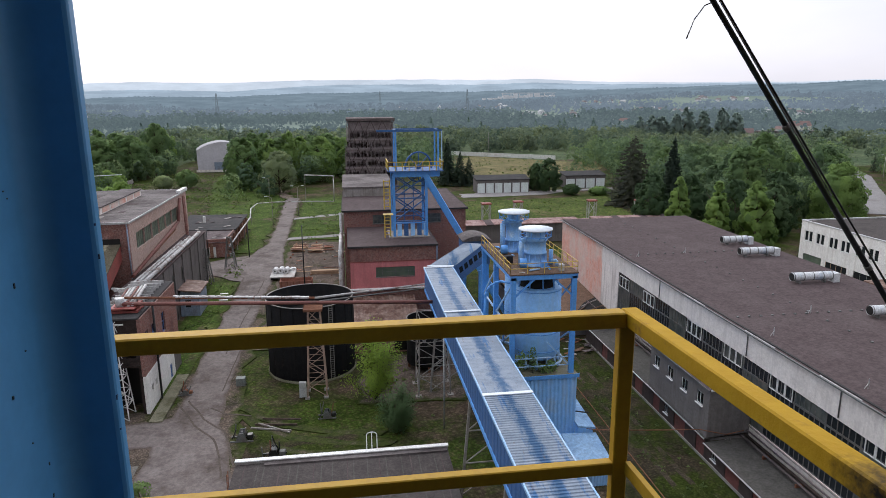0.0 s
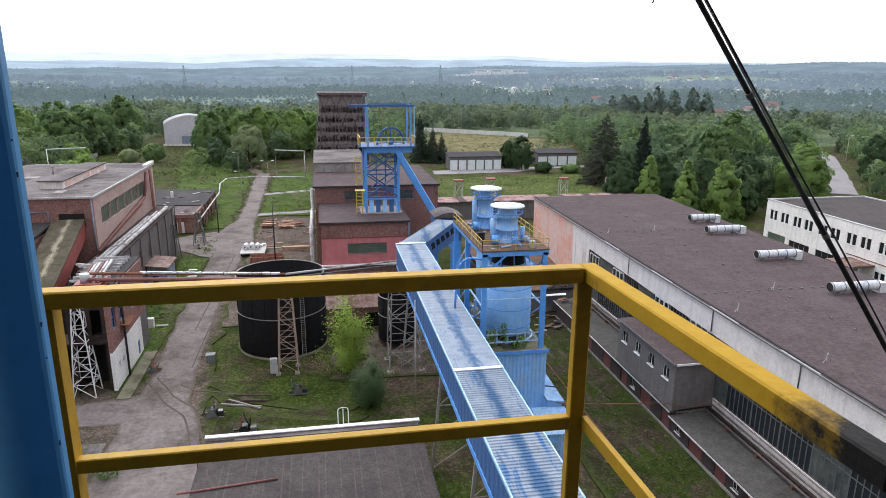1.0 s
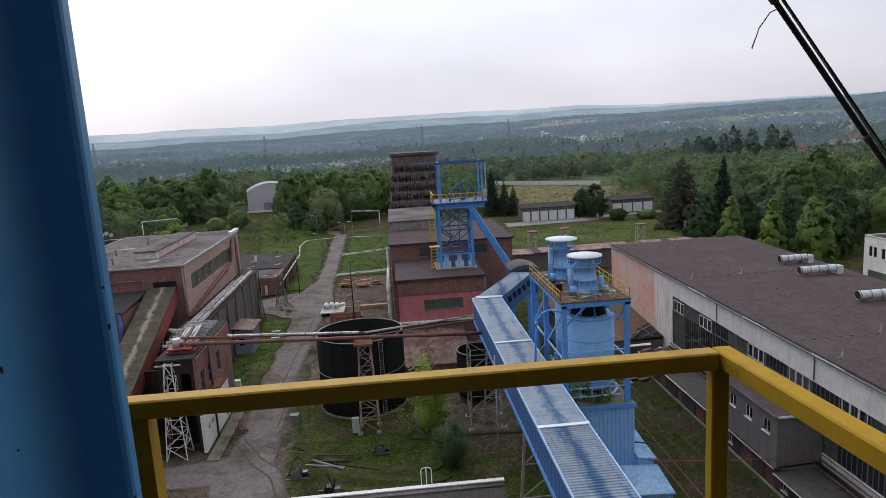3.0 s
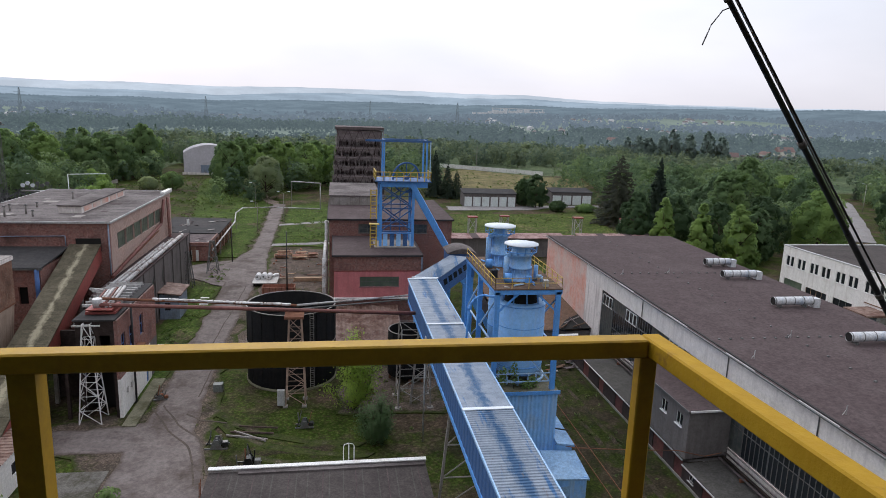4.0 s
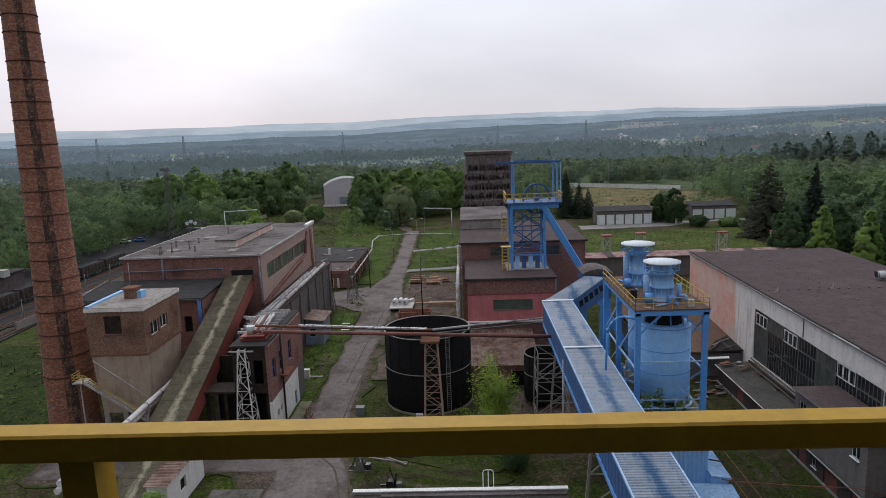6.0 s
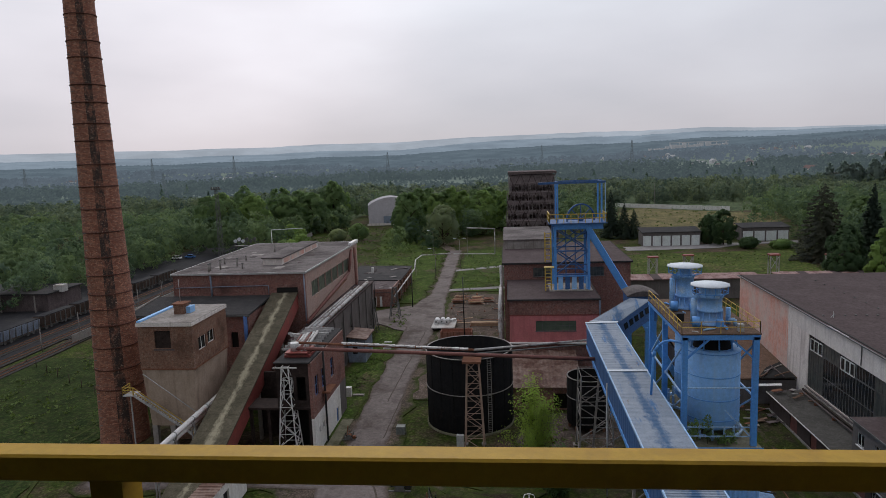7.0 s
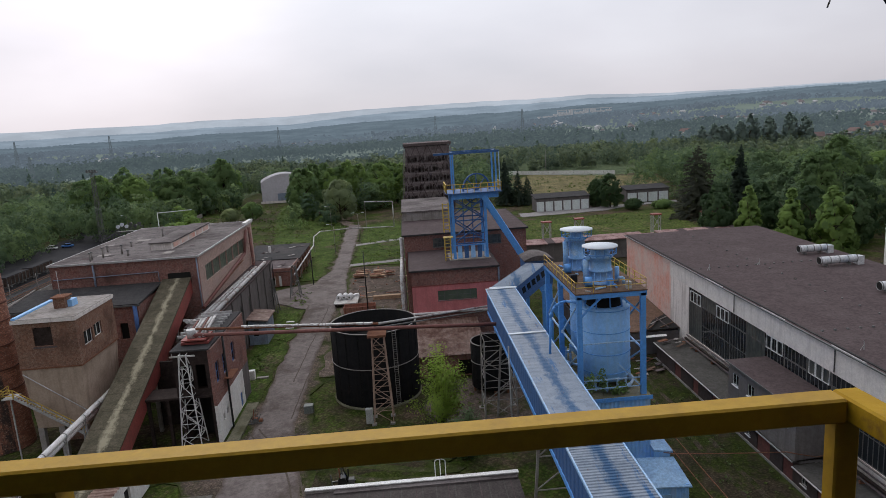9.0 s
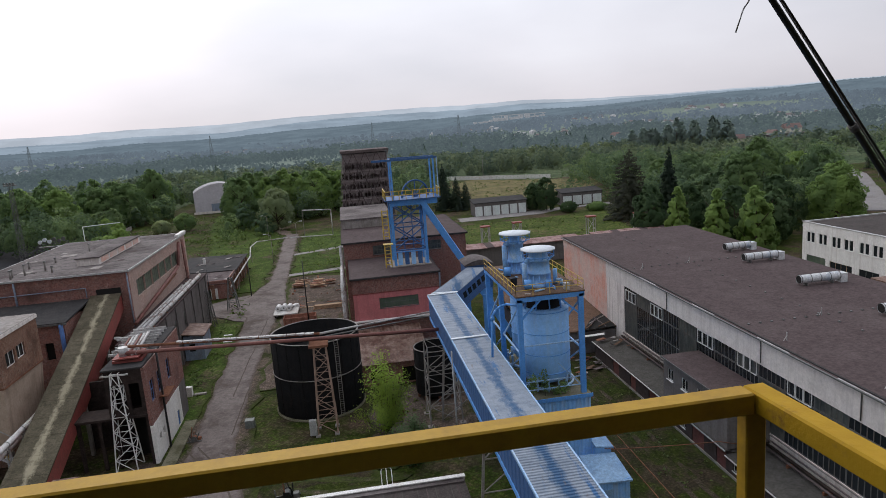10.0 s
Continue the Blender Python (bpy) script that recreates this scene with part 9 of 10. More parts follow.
for i in range(6):
    part("lamp", tube(bmesh.new(), (-75.6 + 1.1 * i, 175.3, 16.7 + 0.5 * (i % 2)), (-75.6 + 1.1 * i, 174.7, 16.6 + 0.5 * (i % 2)), 0.34, 0.5, 14), "lid_white" if i < 3 else "frame_dark", lm2)
    part("bracket", beam(bmesh.new(), (-75.6 + 1.1 * i, 175.5, 16.1), (-75.6 + 1.1 * i, 175.3, 16.7 + 0.5 * (i % 2)), 0.1), "frame_dark", lm2)
sg = thing("signal_gantry", (-82, 236, 0), "pale angled gantry arm over the sidings", "gantry")
part("arm", run(bmesh.new(), [(-88, 236, 0), (-88, 236, 13), (-76, 236, 13.4)], 0.14, 8), "garage_pale", sg)
fence = thing("siding_fence", (-96, 240, 0), "grey panel fence along the sidings", "fence")
for i in range(26):
    y = 132 + 7.4 * i
    x = -96.0 - 0.02 * (y - 132)
    part("panel", B(x - 0.06, x + 0.06, y, y + 7.2, 0, 2.0), "lattice_grey", fence)
wf = thing("field_fence", (95, 430, 0), "white concrete panel fence behind the field", "fence")
for i in range(30):
    f0, f1 = i / 30, (i + 0.94) / 30
    p, q = Vector((70, 446, 1.4)).lerp(Vector((128, 398, 1.4)), f0), Vector((70, 446, 1.4)).lerp(Vector((128, 398, 1.4)), f1)
    part("panel", beam(bmesh.new(), p, q, 0.15, 2.6), "white_paint", wf)

# ---- trees, woods and weeds ----
def unit(a):
    return a / np.maximum(np.linalg.norm(a, axis=1), 1e-6)[:, None]


def leaf_mesh(name, pos, size, rng, material, flat=0.0, facing=None, soft=0.7):
    """Many small three-cornered leaf sprays, each at its own tilt; soft rounds their shading towards the crown's own form."""
    n = len(pos)
    out = unit(rng.normal(size=(n, 3)) * np.array([1, 1, 1 - flat])) if facing is None else unit(np.asarray(facing))
    w = unit(out + 0.75 * unit(rng.normal(size=(n, 3))))
    u = unit(np.cross(w, rng.normal(size=(n, 3))))
    v = np.cross(w, u)
    s = np.asarray(size).reshape(-1, 1) * rng.uniform(0.6, 1.4, (n, 1))
    k = rng.uniform(0.6, 1.0, (n, 1))
    co = np.stack([pos + u * s, pos - u * s * 0.6 + v * s * k, pos - u * s * 0.6 - v * s * k], 1).reshape(-1, 3)
    me = bpy.data.meshes.new(name)
    me.vertices.add(3 * n)
    me.vertices.foreach_set("co", co.astype(np.float32).ravel())
    me.loops.add(3 * n)
    me.loops.foreach_set("vertex_index", np.arange(3 * n, dtype=np.int32))
    me.polygons.add(n)
    me.polygons.foreach_set("loop_start", np.arange(0, 3 * n, 3, dtype=np.int32))
    me.update()
    me.validate()
    nor = np.repeat(unit(soft * out + (1 - soft) * w), 3, axis=0).astype(np.float32)
    me.attributes.new("custom_normal", "FLOAT_VECTOR", "POINT").data.foreach_set("vector", nor.ravel())
    me.materials.append(MATS[material])
    return me


def crown_points(rng, n, h0, h1, r, lumps=18, cone=0.0):
    """Points on the skins of many lumps set round an uneven crown, from round-headed (cone 0) to pointed (cone 1)."""
    f = rng.uniform(0.0, 1.0, lumps) ** (0.85 + 0.5 * cone)
    prof = (1 - cone) * np.sin(math.pi * np.minimum(1, 0.14 + 0.84 * f)) ** 0.6 + cone * np.minimum(1, 0.45 + 4 * f) * (1 - f) ** 0.75
    a = rng.uniform(0, 2 * math.pi, lumps)
    rad = r * prof * rng.uniform(0.25, 0.95, lumps) ** 0.5
    cs = np.stack([rad * np.cos(a), rad * np.sin(a), h0 + (h1 - h0) * f], 1)
    rs = r * rng.uniform(0.17, 0.34, lumps) * (0.78 if lumps > 100 else 1.0) * (0.55 + 0.45 * prof)
    crown = unit(np.stack([cs[:, 0], cs[:, 1], (f - 0.42) * r * 1.5], 1))
    i = rng.integers(0, lumps, n)
    d = unit(unit(rng.normal(size=(n, 3))) + 0.55 * crown[i] + np.array([0, 0, 0.25]))
    return cs[i] + d * (rs[i] * rng.uniform(0.65, 1.12, n))[:, None], 0.38 * d + 0.8 * crown[i] + np.array([0, 0, 0.10])


def tree(x, y, h, r, leaf, label, seed, n=2200, size=0.42, bare=0.22, cone=0.25, name="tree", category="tree"):
    rng = np.random.default_rng(seed)
    if size >= 0.45:
        n, size = int(n * 1.9), size * 0.66
    t = thing(name, (x, y, 0), label, category, "trees")
    bm = bmesh.new()
    tube(bm, (x, y, -0.1), (x, y, h * 0.55), 0.020 * h, 0.008 * h, 9)
    for i in range(7):
        a, z = rng.uniform(0, 6.3), h * rng.uniform(max(bare, 0.1), 0.6)
        q = (x + r * 0.6 * math.cos(a), y + r * 0.6 * math.sin(a), z + h * 0.22)
        tube(bm, (x, y, z), q, 0.008 * h, 0.003 * h, 6)
    part("trunk", bm, "bark", t)
    pts, way = crown_points(rng, n, h * bare + r * 0.12, h - r * 0.22, r * 0.9, 120, cone)
    pts[:, 2] = np.maximum(pts[:, 2], 0.15)
    c = new("crown", leaf_mesh("crown", pts, np.full(n, size), rng, leaf, 0.0, way, 0.86))
    c.parent = t
    return t


def shrub(x, y, h, r, leaf, label, seed, n, size, name="tree", category="tree"):
    """An upright many-stemmed shrub, leafy to the ground, with leaves all through its oval crown."""
    rng = np.random.default_rng(seed)
    t = thing(name, (x, y, 0), label, category, "shrubs")
    bm = bmesh.new()
    tips = []
    for i in range(26):
        a, f = rng.uniform(0, 6.283), rng.uniform(0.1, 1.0)
        q = np.array([r * f * 0.85 * math.cos(a), r * f * 0.85 * math.sin(a), h * (1.0 - 0.55 * f * f) * rng.uniform(0.55, 1.0)])
        tube(bm, (x, y, -0.05), (x + 0.55 * q[0], y + 0.55 * q[1], 0.45 * q[2]), 0.05, 0.03, 6)
        tube(bm, (x + 0.55 * q[0], y + 0.55 * q[1], 0.45 * q[2]), (x + q[0], y + q[1], q[2]), 0.03, 0.008, 6)
        tips.append(q)
    part("stems", bm, "bark", t)
    tips = np.array(tips)
    i = rng.integers(0, len(tips), n)
    s_ = rng.uniform(0.25, 1.06, n)[:, None]
    base = tips[i] * np.array([0.55, 0.55, 0.45])
    pts = np.where(s_ < 0.5, base * s_ * 2, base + (tips[i] - base) * (s_ * 2 - 1)) + rng.normal(0, 0.11 * r, (n, 3))
    pts[:, 2] = np.maximum(pts[:, 2], 0.1)
    way = pts - np.array([0, 0, 0.35 * h]) + np.array([0, 0, 0.4 * r])
    c = new("crown", leaf_mesh("crown", pts, np.full(n, size), rng, leaf, 0.0, way, 0.75))
    c.parent = t
    return t


def conifer(x, y, h, r, leaf, label, seed, n=9000, name="conifer", slim=0.85):
    """Whorls of drooping boughs, each a spray of needles from the trunk out to its tip."""
    rng = np.random.default_rng(seed)
    t = thing(name, (x, y, 0), label, "tree", "conifers")
    part("trunk", tube(bmesh.new(), (x, y, -0.1), (x, y, h), 0.014 * h, 0.01, 8), "bark", t)
    boughs = 210
    f = (np.arange(boughs) + rng.uniform(0, 1, boughs)) / boughs
    f = 1 - (1 - f) ** 0.72
    az = np.arange(boughs) * 2.399 + rng.normal(0, 0.3, boughs)
    reach = r * (1 - f) ** slim * rng.uniform(0.66, 1.08, boughs) + 0.12
    z0 = h * (0.07 + 0.92 * f)
    p = reach / reach.sum()
    i = rng.choice(boughs, n, p=p)
    s = rng.uniform(0.08, 1, n) ** 0.7
    side = rng.normal(0, 0.13, n) * reach[i] * (1.15 - s)
    d = reach[i] * s
    ca, sa = np.cos(az[i]), np.sin(az[i])
    z = z0[i] - d * 0.42 + 0.16 * d * s + rng.normal(0, 0.10, n)
    pts = np.stack([d * ca - side * sa, d * sa + side * ca, np.maximum(z, 0.2)], 1)
    way = np.stack([ca * 0.75, sa * 0.75, np.full(n, 0.55)], 1)
    c = new("crown", leaf_mesh("crown", pts, np.full(n, 0.0145 * h), rng, leaf, 0.0, way, 0.55))
    c.parent = t
    return t


shrub(2.4, 79.2, 10.4, 4.3, "leaf_fresh", "young tree in fresh yellow-green leaf by the tank", 1, 8500, 0.13)
shrub(5.0, 70.2, 6.2, 3.0, "leaf_shade", "rounded dark-green bush beside the workshop", 2, 8000, 0.11, "bush", "bush")
tree(-21.3, 60.2, 2.2, 1.3, "leaf_mid", "low bush at the roadside", 3, 900, 0.11, 0.02, 0.1, "bush", "bush")
tree(-32.0, 59.0, 4.6, 2.0, "leaf_bright", "leafy sapling beside the white hut", 4, 1800, 0.13, 0.1, 0.1)
conifer(43.6, 290, 21.0, 5.6, "needles", "dark dense spruce beside the lawn", 11)
conifer(48.6, 286, 15.5, 4.4, "needles", "dark dense spruce beside the lawn", 12)
conifer(52.8, 287, 12.6, 4.8, "needles", "dark dense spruce beside the lawn", 13)
conifer(100.2, 222, 25.0, 10.6, "needles_brown", "broad brownish pine behind the hall", 14, 13000, slim=0.62)
conifer(111.6, 215, 25.0, 5.4, "needles", "tall narrow dark spruce behind the hall", 15, 11000)
conifer(106.0, 137, 7.0, 2.6, "needles", "small blue-dark spruce by the offices", 16, 3000)
conifer(264, 300, 9.0, 2.6, "needles", "small cone-shaped spruce by the town road", 17, 2000)
tree(98.4, 146, 18.8, 6.2, "leaf_bright", "broad bright-green maple behind the hall", 21, 9000, 0.42, 0.04, 0.8)
tree(91.0, 151, 18.0, 5.0, "leaf_bright", "cone-crowned green maple behind the hall", 22, 7000, 0.42, 0.04, 0.9)
tree(88.0, 165, 17.6, 4.6, "leaf_bright", "slender green maple behind the hall", 23, 6000, 0.42, 0.04, 0.9)
tree(120, 186, 24.5, 7.5, "leaf_mid", "tall green tree behind the hall", 25, 5600, 0.52, 0.08)
tree(126.5, 187, 28, 8, "leaf_mid", "tallest leafy tree behind the hall", 26, 6200, 0.52, 0.08)
tree(131, 205, 23, 9, "leaf_dark", "green tree behind the hall", 27, 5600, 0.55, 0.08)
tree(135.5, 165, 21, 9.2, "leaf_bright", "tall bright-green lime tree behind the offices", 43, 7600, 0.5, 0.06, 0.3)
tree(187, 172, 22.6, 12.5, "leaf_bright", "large spreading bright tree beyond the offices", 28, 9000, 0.55, 0.08, 0.05)
tree(206, 188, 20, 10, "leaf_mid", "large spreading tree beyond the offices", 38, 5600, 0.55, 0.1, 0.05)
tree(155, 222, 22, 10, "leaf_dark", "dark green tree beyond the offices", 29, 5600, 0.58, 0.1)
tree(-28.6, 279, 18.4, 8.8, "leaf_willow", "pale grey-green willow beside the track", 31, 6800, 0.46, 0.02, 0.15)
tree(-46.4, 300, 23, 9.6, "leaf_mid", "broad green tree beside the arched hall", 32, 6800, 0.56, 0.03)
tree(-50, 322, 22, 9, "leaf_mid", "broad green tree beside the arched hall", 33, 5600, 0.58, 0.04)
tree(-71, 304, 8.4, 5.5, "leaf_mid", "round bush at the end of the sidings", 34, 3000, 0.36, 0.0, 0.0, "bush", "bush")
tree(-80, 300, 6.5, 4.5, "leaf_willow", "round bush at the end of the sidings", 35, 2400, 0.36, 0.0, 0.0, "bush", "bush")
tree(82, 262, 14.5, 6.0, "leaf_shade", "dark green tree between the garages", 36, 4600, 0.46, 0.02)
tree(77, 266, 12, 4.0, "leaf_shade", "dark green tree between the garages", 37, 3400, 0.46, 0.02)
tree(88, 252, 4.6, 3.8, "leaf_shade", "low dark shrub on the lawn", 39, 2000, 0.34, 0.0, 0.0, "bush", "bush")
tree(99, 250, 3.6, 4.4, "leaf_mid", "low shrub on the lawn", 40, 2000, 0.34, 0.0, 0.0, "bush", "bush")
rt = random.Random(91)
for k, (x, y, h, r) in enumerate(((85, 176, 15, 5.5), (104, 164, 17, 6.5), (112, 160, 16.5, 6), (118, 166, 19, 7), (126, 200, 22, 8), (144, 180, 19, 7.5), (98, 178, 17, 6.5), (92, 190, 16, 6), (160, 204, 23, 9), (205, 214, 18, 6), (214, 190, 22, 10))):
    tree(x, y, h, r, ("leaf_shade", "leaf_shade", "leaf_dark")[k % 3], "dense dark green tree crowding behind the hall", 300 + k, 4800, 0.5, 0.02)
for k in range(16):
    x, y = 118 + 112 * rt.random(), 196 + 94 * rt.random()
    if abs(x - (180 + (y - 200) * 0.78)) < 17:
        x -= 34
    tree(x, y, 14 + 4 * rt.random(), 7 + 3 * rt.random(), rt.choice(("leaf_mid", "leaf_mid", "leaf_bright", "leaf_dark")), "tall leafy tree in the wood behind the hall", 200 + k, 4000, 0.6, 0.04)
for k in range(15):
    x, y = -150 + 4.2 * k + 6 * rt.random(), 330 + 60 * rt.random() if k > 5 else 300 + 40 * rt.random()
    if -94 < x < -46:
        x -= 12
        y += 30
    tree(x, y, 21 + 7 * rt.random(), 8 + 3 * rt.random(), rt.choice(("leaf_mid", "leaf_bright", "leaf_mid")), "tall broad tree at the edge of the wood", 400 + k, 5000, 0.58, 0.02)
for k in range(12):
    tree(-46 + 4.4 * k + 3 * rt.random(), 312 + 34 * rt.random(), 19 + 5 * rt.random(), 6.5 + 2.5 * rt.random(), rt.choice(("leaf_mid", "leaf_bright")), "tall tree in the belt behind the winding house", 430 + k, 4200, 0.56, 0.02)
for k in range(10):
    tree(-84 - 3.2 * k + 4 * rt.random(), 262 + 10 * k - 30 * rt.random(), 5 + 5 * rt.random(), 3 + 2.4 * rt.random(), rt.choice(("leaf_mid", "leaf_willow", "leaf_bright")), "self-sown bush beside the sidings", 240 + k, 1600, 0.36, 0.0, 0.1, "bush", "bush")
for k in range(17):
    tree(256 + 4.6 * k + 4 * rt.random(), 548 - 1.8 * k + 16 * rt.random(), 19 + 8 * rt.random() + (4 if 6 < k < 13 else 0), 6.2 + 2.2 * rt.random(), "clump_hazed", "tall slender tree in a dark clump among the fields", 470 + k, 4600, 0.72, -0.1, 0.55)
for k, (x, y, z, h) in enumerate(((17.2, 62.6, 9.7, 2.2), (18.4, 62.3, 9.7, 3.0), (20.6, 62.4, 9.7, 1.2), (16.4, 62.5, 9.7, 1.3), (19.6, 62.2, 9.7, 1.0))):
    rng = np.random.default_rng(70 + k)
    w = thing("weed_clump", (x, y, z), "self-sown weed growing on the silo deck", "weed", "deck weeds")
    part("stem", tube(bmesh.new(), (x, y, z), (x, y, z + h * 0.7), 0.03, 0.01, 6), "bark", w)
    c = new("crown", leaf_mesh("crown", np.stack([rng.normal(0, 0.28, 120), rng.normal(0, 0.28, 120), h * rng.uniform(0.15, 1, 120)], 1), np.full(120, 0.14), rng, "leaf_dark" if k % 2 else "leaf_mid"))
    c.parent = w


rh = random.Random(77)
HOMES = [(352, 815, 1.2, 0.4), (322, 690, 0.9, 0.5), (362, 568, 1.1, 1.2), (470, 640, 1.4, 1.4), (440, 628, 0.9, 0.2)]
for cb, cd, count in ((12, 1500, 9), (17, 1180, 8), (21, 1650, 12), (26, 1320, 10), (31, 1750, 9), (36, 1240, 7), (6, 1800, 7), (-9, 1500, 6), (-22, 1350, 6), (-33, 1600, 6)):
    for i in range(count):
        d, b = cd + rh.uniform(-70, 70), radians(cb + rh.uniform(-2.2, 2.2))
        HOMES.append((d * math.sin(b), d * math.cos(b), rh.uniform(0.6, 1.0), rh.uniform(0, 3)))


def clear(x, y):
    """True where no wood grows."""
    if -90 < x < -48 and y < 366:
        return True
    if -96 < x < -46 and 366 <= y < 416:
        return True
    if y < 262 and -132 < x < 86:
        return True
    if y < 320 and -100 < x < -48:
        return True
    if y < 250 and -118 < x < -48:
        return True
    if y < 300 and -30 < x < 86:
        return True
    if y < 176 and x > 60:
        return True
    if 50 < x < 152 and 290 < y < 452 and not (x > 128 and y < 380):
        return True
    if 84 <= x < 112 and y < 284:
        return True
    if x < -138 and y < 190 - (x + 138) * 0.1:
        return True
    road_x = 180 + (y - 200) * 0.78
    if 170 < y < 420 and abs(x - road_x) < 12:
        return True
    if 60 < x < 125 and y < 148:
        return True
    for hx, hy, *_ in HOMES:
        if -90 < y - hy < 14 and abs(x - hx * y / hy) < 13:
            return True
    if y > 470 and x > 80 and noise.noise((x / 130, y / 170, 2.2)) > 0.36:
        return True
    if 1500 < y < 1960 and 0.03 < x / y < 0.42 and noise.noise((x / 260, y / 90, 8.8)) < 0.12:
        return True
    if y > 600 and noise.noise((x / 640, y / 130, 5.5)) > 0.16:
        return True
    return False


def wood(name, d0, d1, spacing, quads, leaf_size, material, label, seed, height=(11, 19)):
    rng = np.random.default_rng(seed)
    pos, size, ways = [], [], []
    count = int(1.75 / 2 * (d1 * d1 - d0 * d0) / (spacing * spacing))
    for _ in range(count):
        d = math.sqrt(rng.uniform(d0 * d0, d1 * d1))
        b = rng.uniform(radians(-52), radians(50))
        x, y = d * math.sin(b), d * math.cos(b)
        if clear(x, y):
            continue
        patchy = noise.noise((x / 60, y / 60, 4.4))
        h = rng.uniform(*height) * (1 + 0.3 * patchy)
        r = h * rng.uniform(0.36, 0.56)
        z = land(x, y)
        if name == "spruce_wood":
            f = rng.uniform(0, 1, quads) ** 1.5
            a = rng.uniform(0, 6.283, quads)
            p = np.stack([np.cos(a) * (1 - f) * r * 0.7, np.sin(a) * (1 - f) * r * 0.7, h * (0.05 + 0.95 * f)], 1)
            way = np.stack([np.cos(a), np.sin(a), np.full(quads, 0.5)], 1)
        else:
            p, way = crown_points(rng, quads, h * 0.10, h * 0.9, r, 26 if quads > 200 else 14 if quads > 60 else 6, rng.uniform(0, 0.5))
        pos.append(p + np.array([x, y, z]))
        ways.append(way)
        size.append(np.full(quads, leaf_size * rng.uniform(0.8, 1.2)))
    me = leaf_mesh(name, np.concatenate(pos), np.concatenate(size), rng, material, 0.0, np.concatenate(ways), 0.88)
    return tagged(new(name, me), label, "trees", "", "stuff")


wood("near_wood", 175, 330, 8.2, 760, 0.36, "wood_mixed", "thick mixed deciduous wood in spring leaf", 101, (9, 16))
wood("inner_wood", 330, 440, 9.0, 360, 0.52, "wood_mixed", "thick mixed deciduous wood in spring leaf", 105, (9, 16))
wood("middle_wood", 440, 640, 9.6, 230, 0.66, "wood_mid_hazed", "thick mixed deciduous wood in spring leaf", 102, (9, 15))
wood("spruce_wood", 380, 900, 95.0, 420, 0.5, "spruce_hazed", "dark spruces standing among the deciduous wood", 107, (13, 18))
# The two farthest woods carry painted haze in their emission.
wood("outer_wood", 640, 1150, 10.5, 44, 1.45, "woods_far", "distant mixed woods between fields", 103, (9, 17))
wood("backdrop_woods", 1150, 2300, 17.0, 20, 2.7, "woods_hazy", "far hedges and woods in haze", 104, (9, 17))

# low scrub and tussocks over the open ground
rng = np.random.default_rng(515)
spots, ups, sizes = [], [], []
for x0, x1, y0, y1, count, h in ((-60, -24, 200, 350, 420, 0.7), (-100, -50, 260, 352, 260, 1.0), (-15.5, -3, 182, 250, 150, 0.4), (24, 100, 180, 244, 260, 0.5), (-12, 8, 60, 100, 0, 0.2), (-29, -24.5, 92, 160, 90, 0.4),
                                 (-90, -62, 60, 120, 240, 0.5), (56, 118, 302, 420, 160, 0.9), (25.5, 36, 14, 96, 120, 0.22), (0.5, 9.5, 72, 100, 60, 0.3)):
    for _ in range(count):
        x, y, k = rng.uniform(x0, x1), rng.uniform(y0, y1), rng.uniform(0.4, 1.3) * h
        if -30.8 < x < -28 and y < 262:
            continue
        n = 7
        spots.append(np.stack([x + rng.normal(0, k * 0.8, n), y + rng.normal(0, k * 0.8, n), 0.05 + k * rng.uniform(0.1, 0.8, n)], 1))
        ups.append(np.stack([rng.normal(0, 0.5, n), rng.normal(0, 0.5, n), np.ones(n)], 1))
        sizes.append(np.full(n, 0.42 * k + 0.06))
tagged(new("scrub", leaf_mesh("scrub", np.concatenate(spots), np.concatenate(sizes), rng, "grass_tuft", 0.0, np.concatenate(ups))), "low scrub and tussocks scattered over rough grass", "scrub", "", "stuff")

# ---- villages, pylons and hills in the distance ----
def house(x, y, s, turn, walls="house_wall", tiles="tile_red"):
    z = land(x, y) - 0.3
    h = thing("house", (x, y, z), "far white house with a red tiled roof", "house", "village houses")
    w, d, e, r = 4.5 * s, 6 * s, 5.0 * s, 8.5 * s
    bm = bmesh.new()
    box(bm, -w, w, -d, d, 0, e)
    rot = Matrix.Translation((x, y, z)) @ Matrix.Rotation(turn, 4, "Z")
    bmesh.ops.transform(bm, matrix=rot, verts=bm.verts[:])
    part("wall", bm, walls, h)
    bm = bmesh.new()
    v = [bm.verts.new(p) for p in ((-w - 0.5, -d - 0.5, e), (w + 0.5, -d - 0.5, e), (0, -d - 0.5, r), (-w - 0.5, d + 0.5, e), (w + 0.5, d + 0.5, e), (0, d + 0.5, r))]
    for f in ((0, 1, 2), (3, 5, 4), (0, 2, 5, 3), (1, 4, 5, 2), (0, 3, 4, 1)):
        bm.faces.new([v[i] for i in f])
    bmesh.ops.transform(bm, matrix=rot, verts=bm.verts[:])
    part("roof", bm, tiles, h)
    for i in (-1, 1):
        bm = B(i * w * 0.45 - 0.6, i * w * 0.45 + 0.6, -d - 0.06, -d - 0.004, e * 0.35, e * 0.7)
        bmesh.ops.transform(bm, matrix=rot, verts=bm.verts[:])
        part("window", bm, "dark_glass", h)


for k, (x, y, s, t) in enumerate(HOMES):
    if k < 5:
        house(x, y, s, t)
    else:
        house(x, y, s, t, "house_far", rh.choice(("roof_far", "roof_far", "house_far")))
barn = thing("long_barn", (395, 560, 0), "long low farm building with a grey roof", "barn")
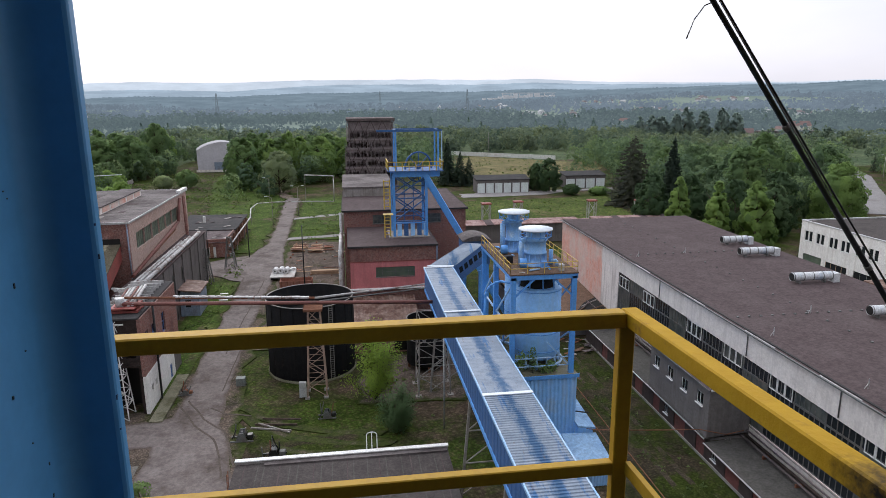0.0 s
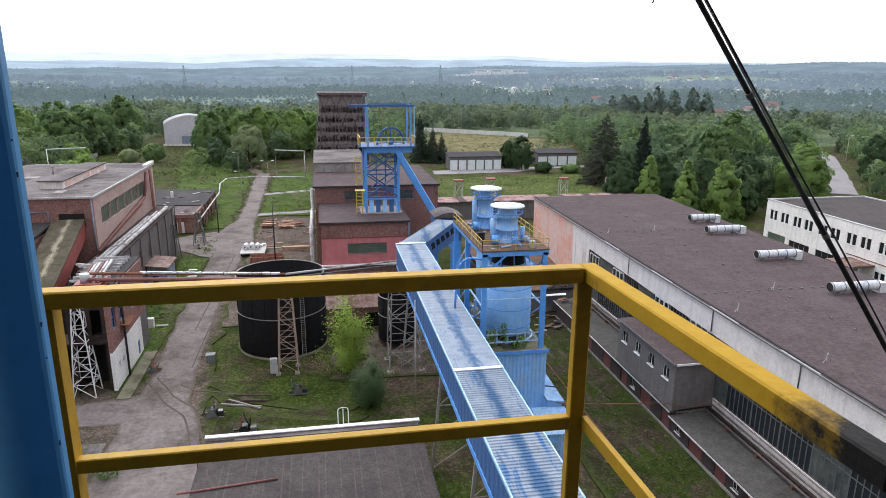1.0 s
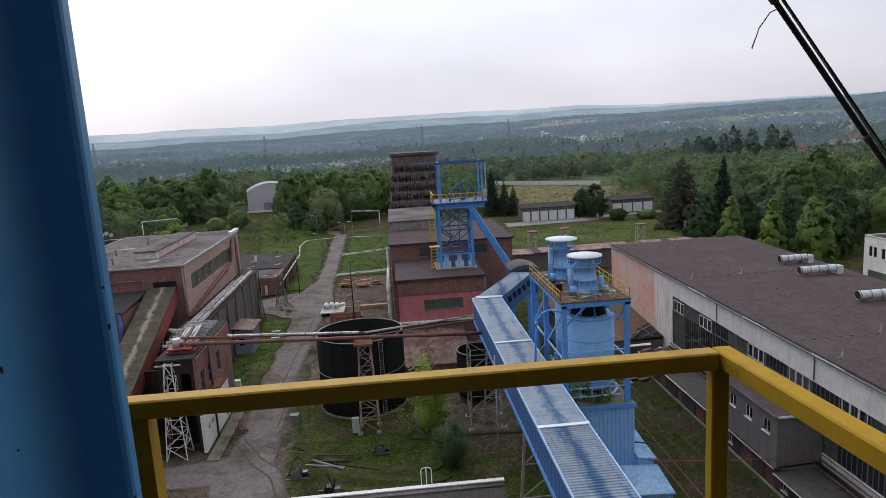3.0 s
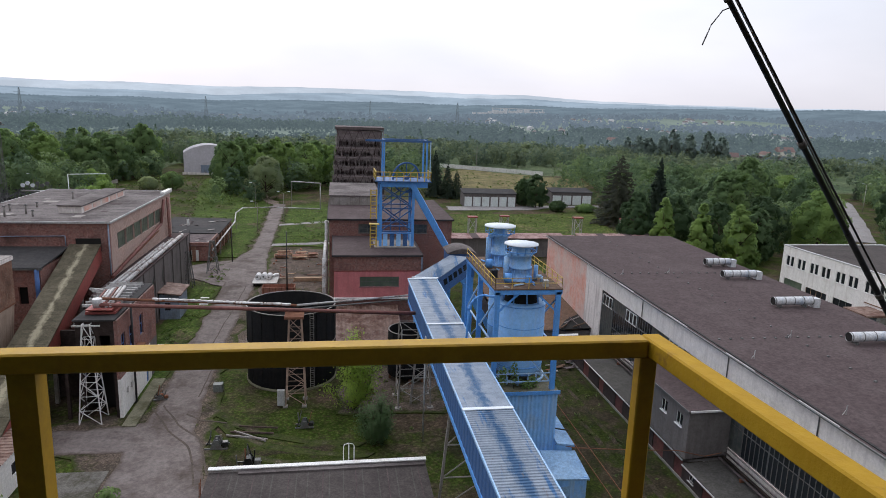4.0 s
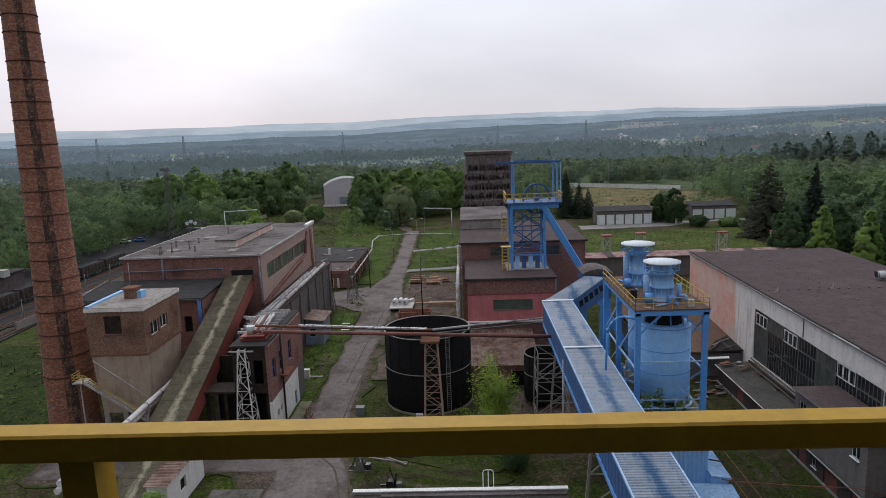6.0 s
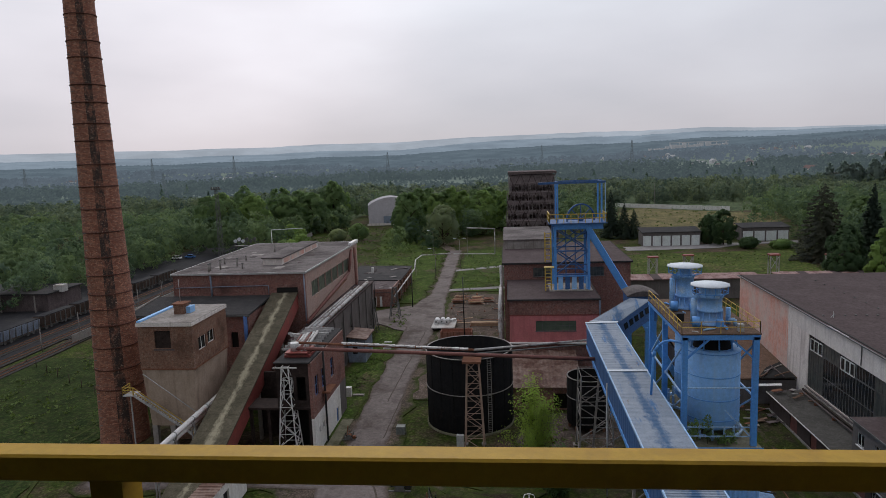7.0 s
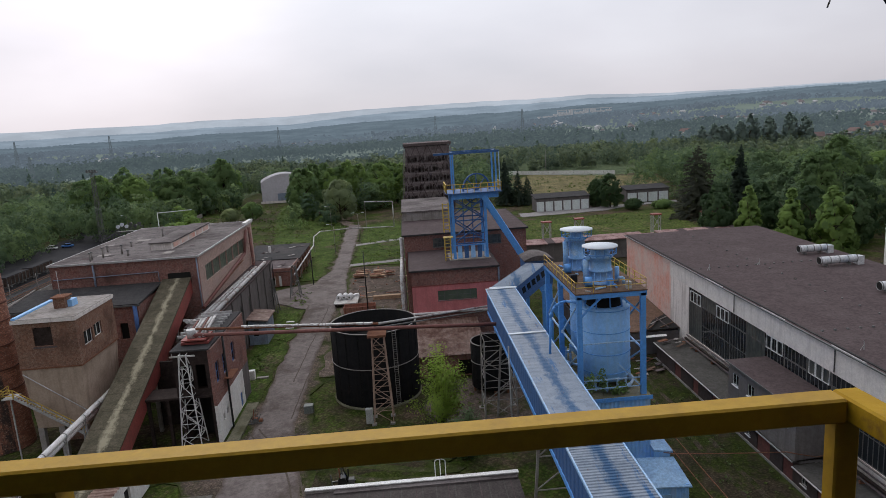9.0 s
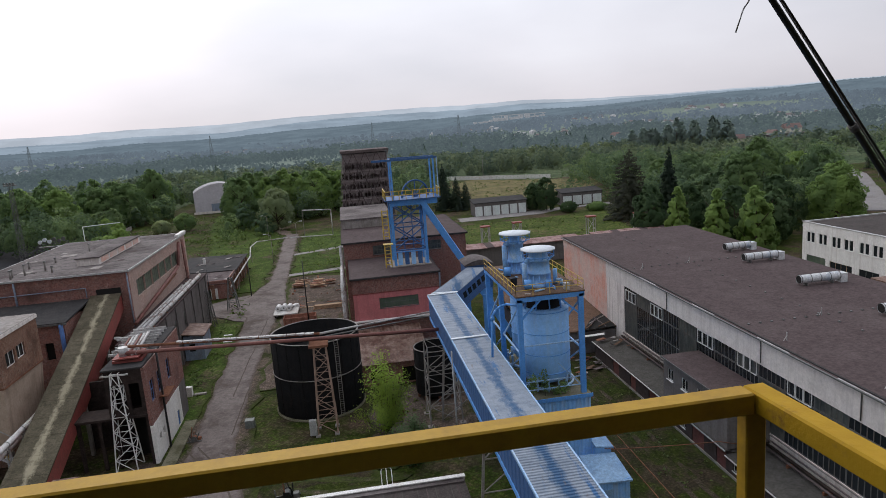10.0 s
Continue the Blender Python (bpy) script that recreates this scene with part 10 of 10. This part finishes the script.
part("wall", B(372, 425, 556, 566, land(400, 560) - 0.5, 5.0), "house_wall", barn)
part("roof", B(371, 426, 555, 567, 5.0, 7.0), "pale_felt", barn)
plant = thing("far_works", (540, 2060, 0), "pale industrial works on the far slope", "building")
for i in range(14):
    x = 421 + 16.6 * i
    part("block", B(x, x + (14 if i % 3 else 9), 2048 + 3 * (i % 2), 2066, 20, (36 if i < 4 else 41) + rh.uniform(0, 5) + (6 if i in (6, 9, 10) else 0)), "house_far", plant)
part("gantry", B(480, 652, 2052, 2056, 50, 52), "house_far", plant)
for i in range(7):
    part("post", B(482 + 27 * i, 484 + 27 * i, 2052.5, 2055.5, 36, 50), "house_far", plant)


def far_pylon(x, y, h):
    z = land(x, y)
    p = thing("power_pylon", (x, y, z), "grey lattice power pylon above the woods", "pylon", "power pylons")
    bm = lattice_tower(bmesh.new(), x, y, z, z + h, 6, 1.0, 8, 0.24)
    for k in (0.78, 0.88):
        beam(bm, (x - 7, y, z + h * k), (x + 7, y, z + h * k), 0.3)
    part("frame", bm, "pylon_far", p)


for x, y, h in ((190, 1050, 46), (-560, 1000, 48), (-430, 1010, 48), (-700, 900, 40), (-210, 1150, 44), (60, 1200, 44), (-380, 700, 30)):
    far_pylon(x, y, h)


def ridge(name, dist, depth, crest, rough_, material, label, crowns=0.0):
    """A long range of hills across the distance."""
    n = 1400
    verts, faces = [], []
    for i in range(n + 1):
        b = radians(-60 + 120 * i / n)
        for k, (dd_, f) in enumerate(((0, 0.0), (0.25, 0.45), (0.55, 0.85), (0.8, 1.0), (1.0, 0.9))):
            d = dist + depth * dd_
            x, y = d * math.sin(b), d * math.cos(b)
            z = f * (crest(b) + rough_ * noise.noise((b * 9, k * 0.3, 6)) + rough_ * 0.3 * noise.noise((b * 45, k, 2)) + crowns * noise.noise((b * 420, k, 8))) - (8 if k == 0 else 0)
            verts.append((x, y, z))
    for i in range(n):
        for k in range(4):
            a = i * 5 + k
            faces.append((a, a + 1, a + 6, a + 5))
    me = bpy.data.meshes.new(name)
    me.from_pydata(verts, [], faces)
    me.materials.append(MATS[material])
    for p in me.polygons:
        p.use_smooth = True
    return tagged(new(name, me), label, "hills", "", "structure")


def between(b, lo, hi):
    return max(0.0, min(1.0, (b - lo) / (hi - lo)))


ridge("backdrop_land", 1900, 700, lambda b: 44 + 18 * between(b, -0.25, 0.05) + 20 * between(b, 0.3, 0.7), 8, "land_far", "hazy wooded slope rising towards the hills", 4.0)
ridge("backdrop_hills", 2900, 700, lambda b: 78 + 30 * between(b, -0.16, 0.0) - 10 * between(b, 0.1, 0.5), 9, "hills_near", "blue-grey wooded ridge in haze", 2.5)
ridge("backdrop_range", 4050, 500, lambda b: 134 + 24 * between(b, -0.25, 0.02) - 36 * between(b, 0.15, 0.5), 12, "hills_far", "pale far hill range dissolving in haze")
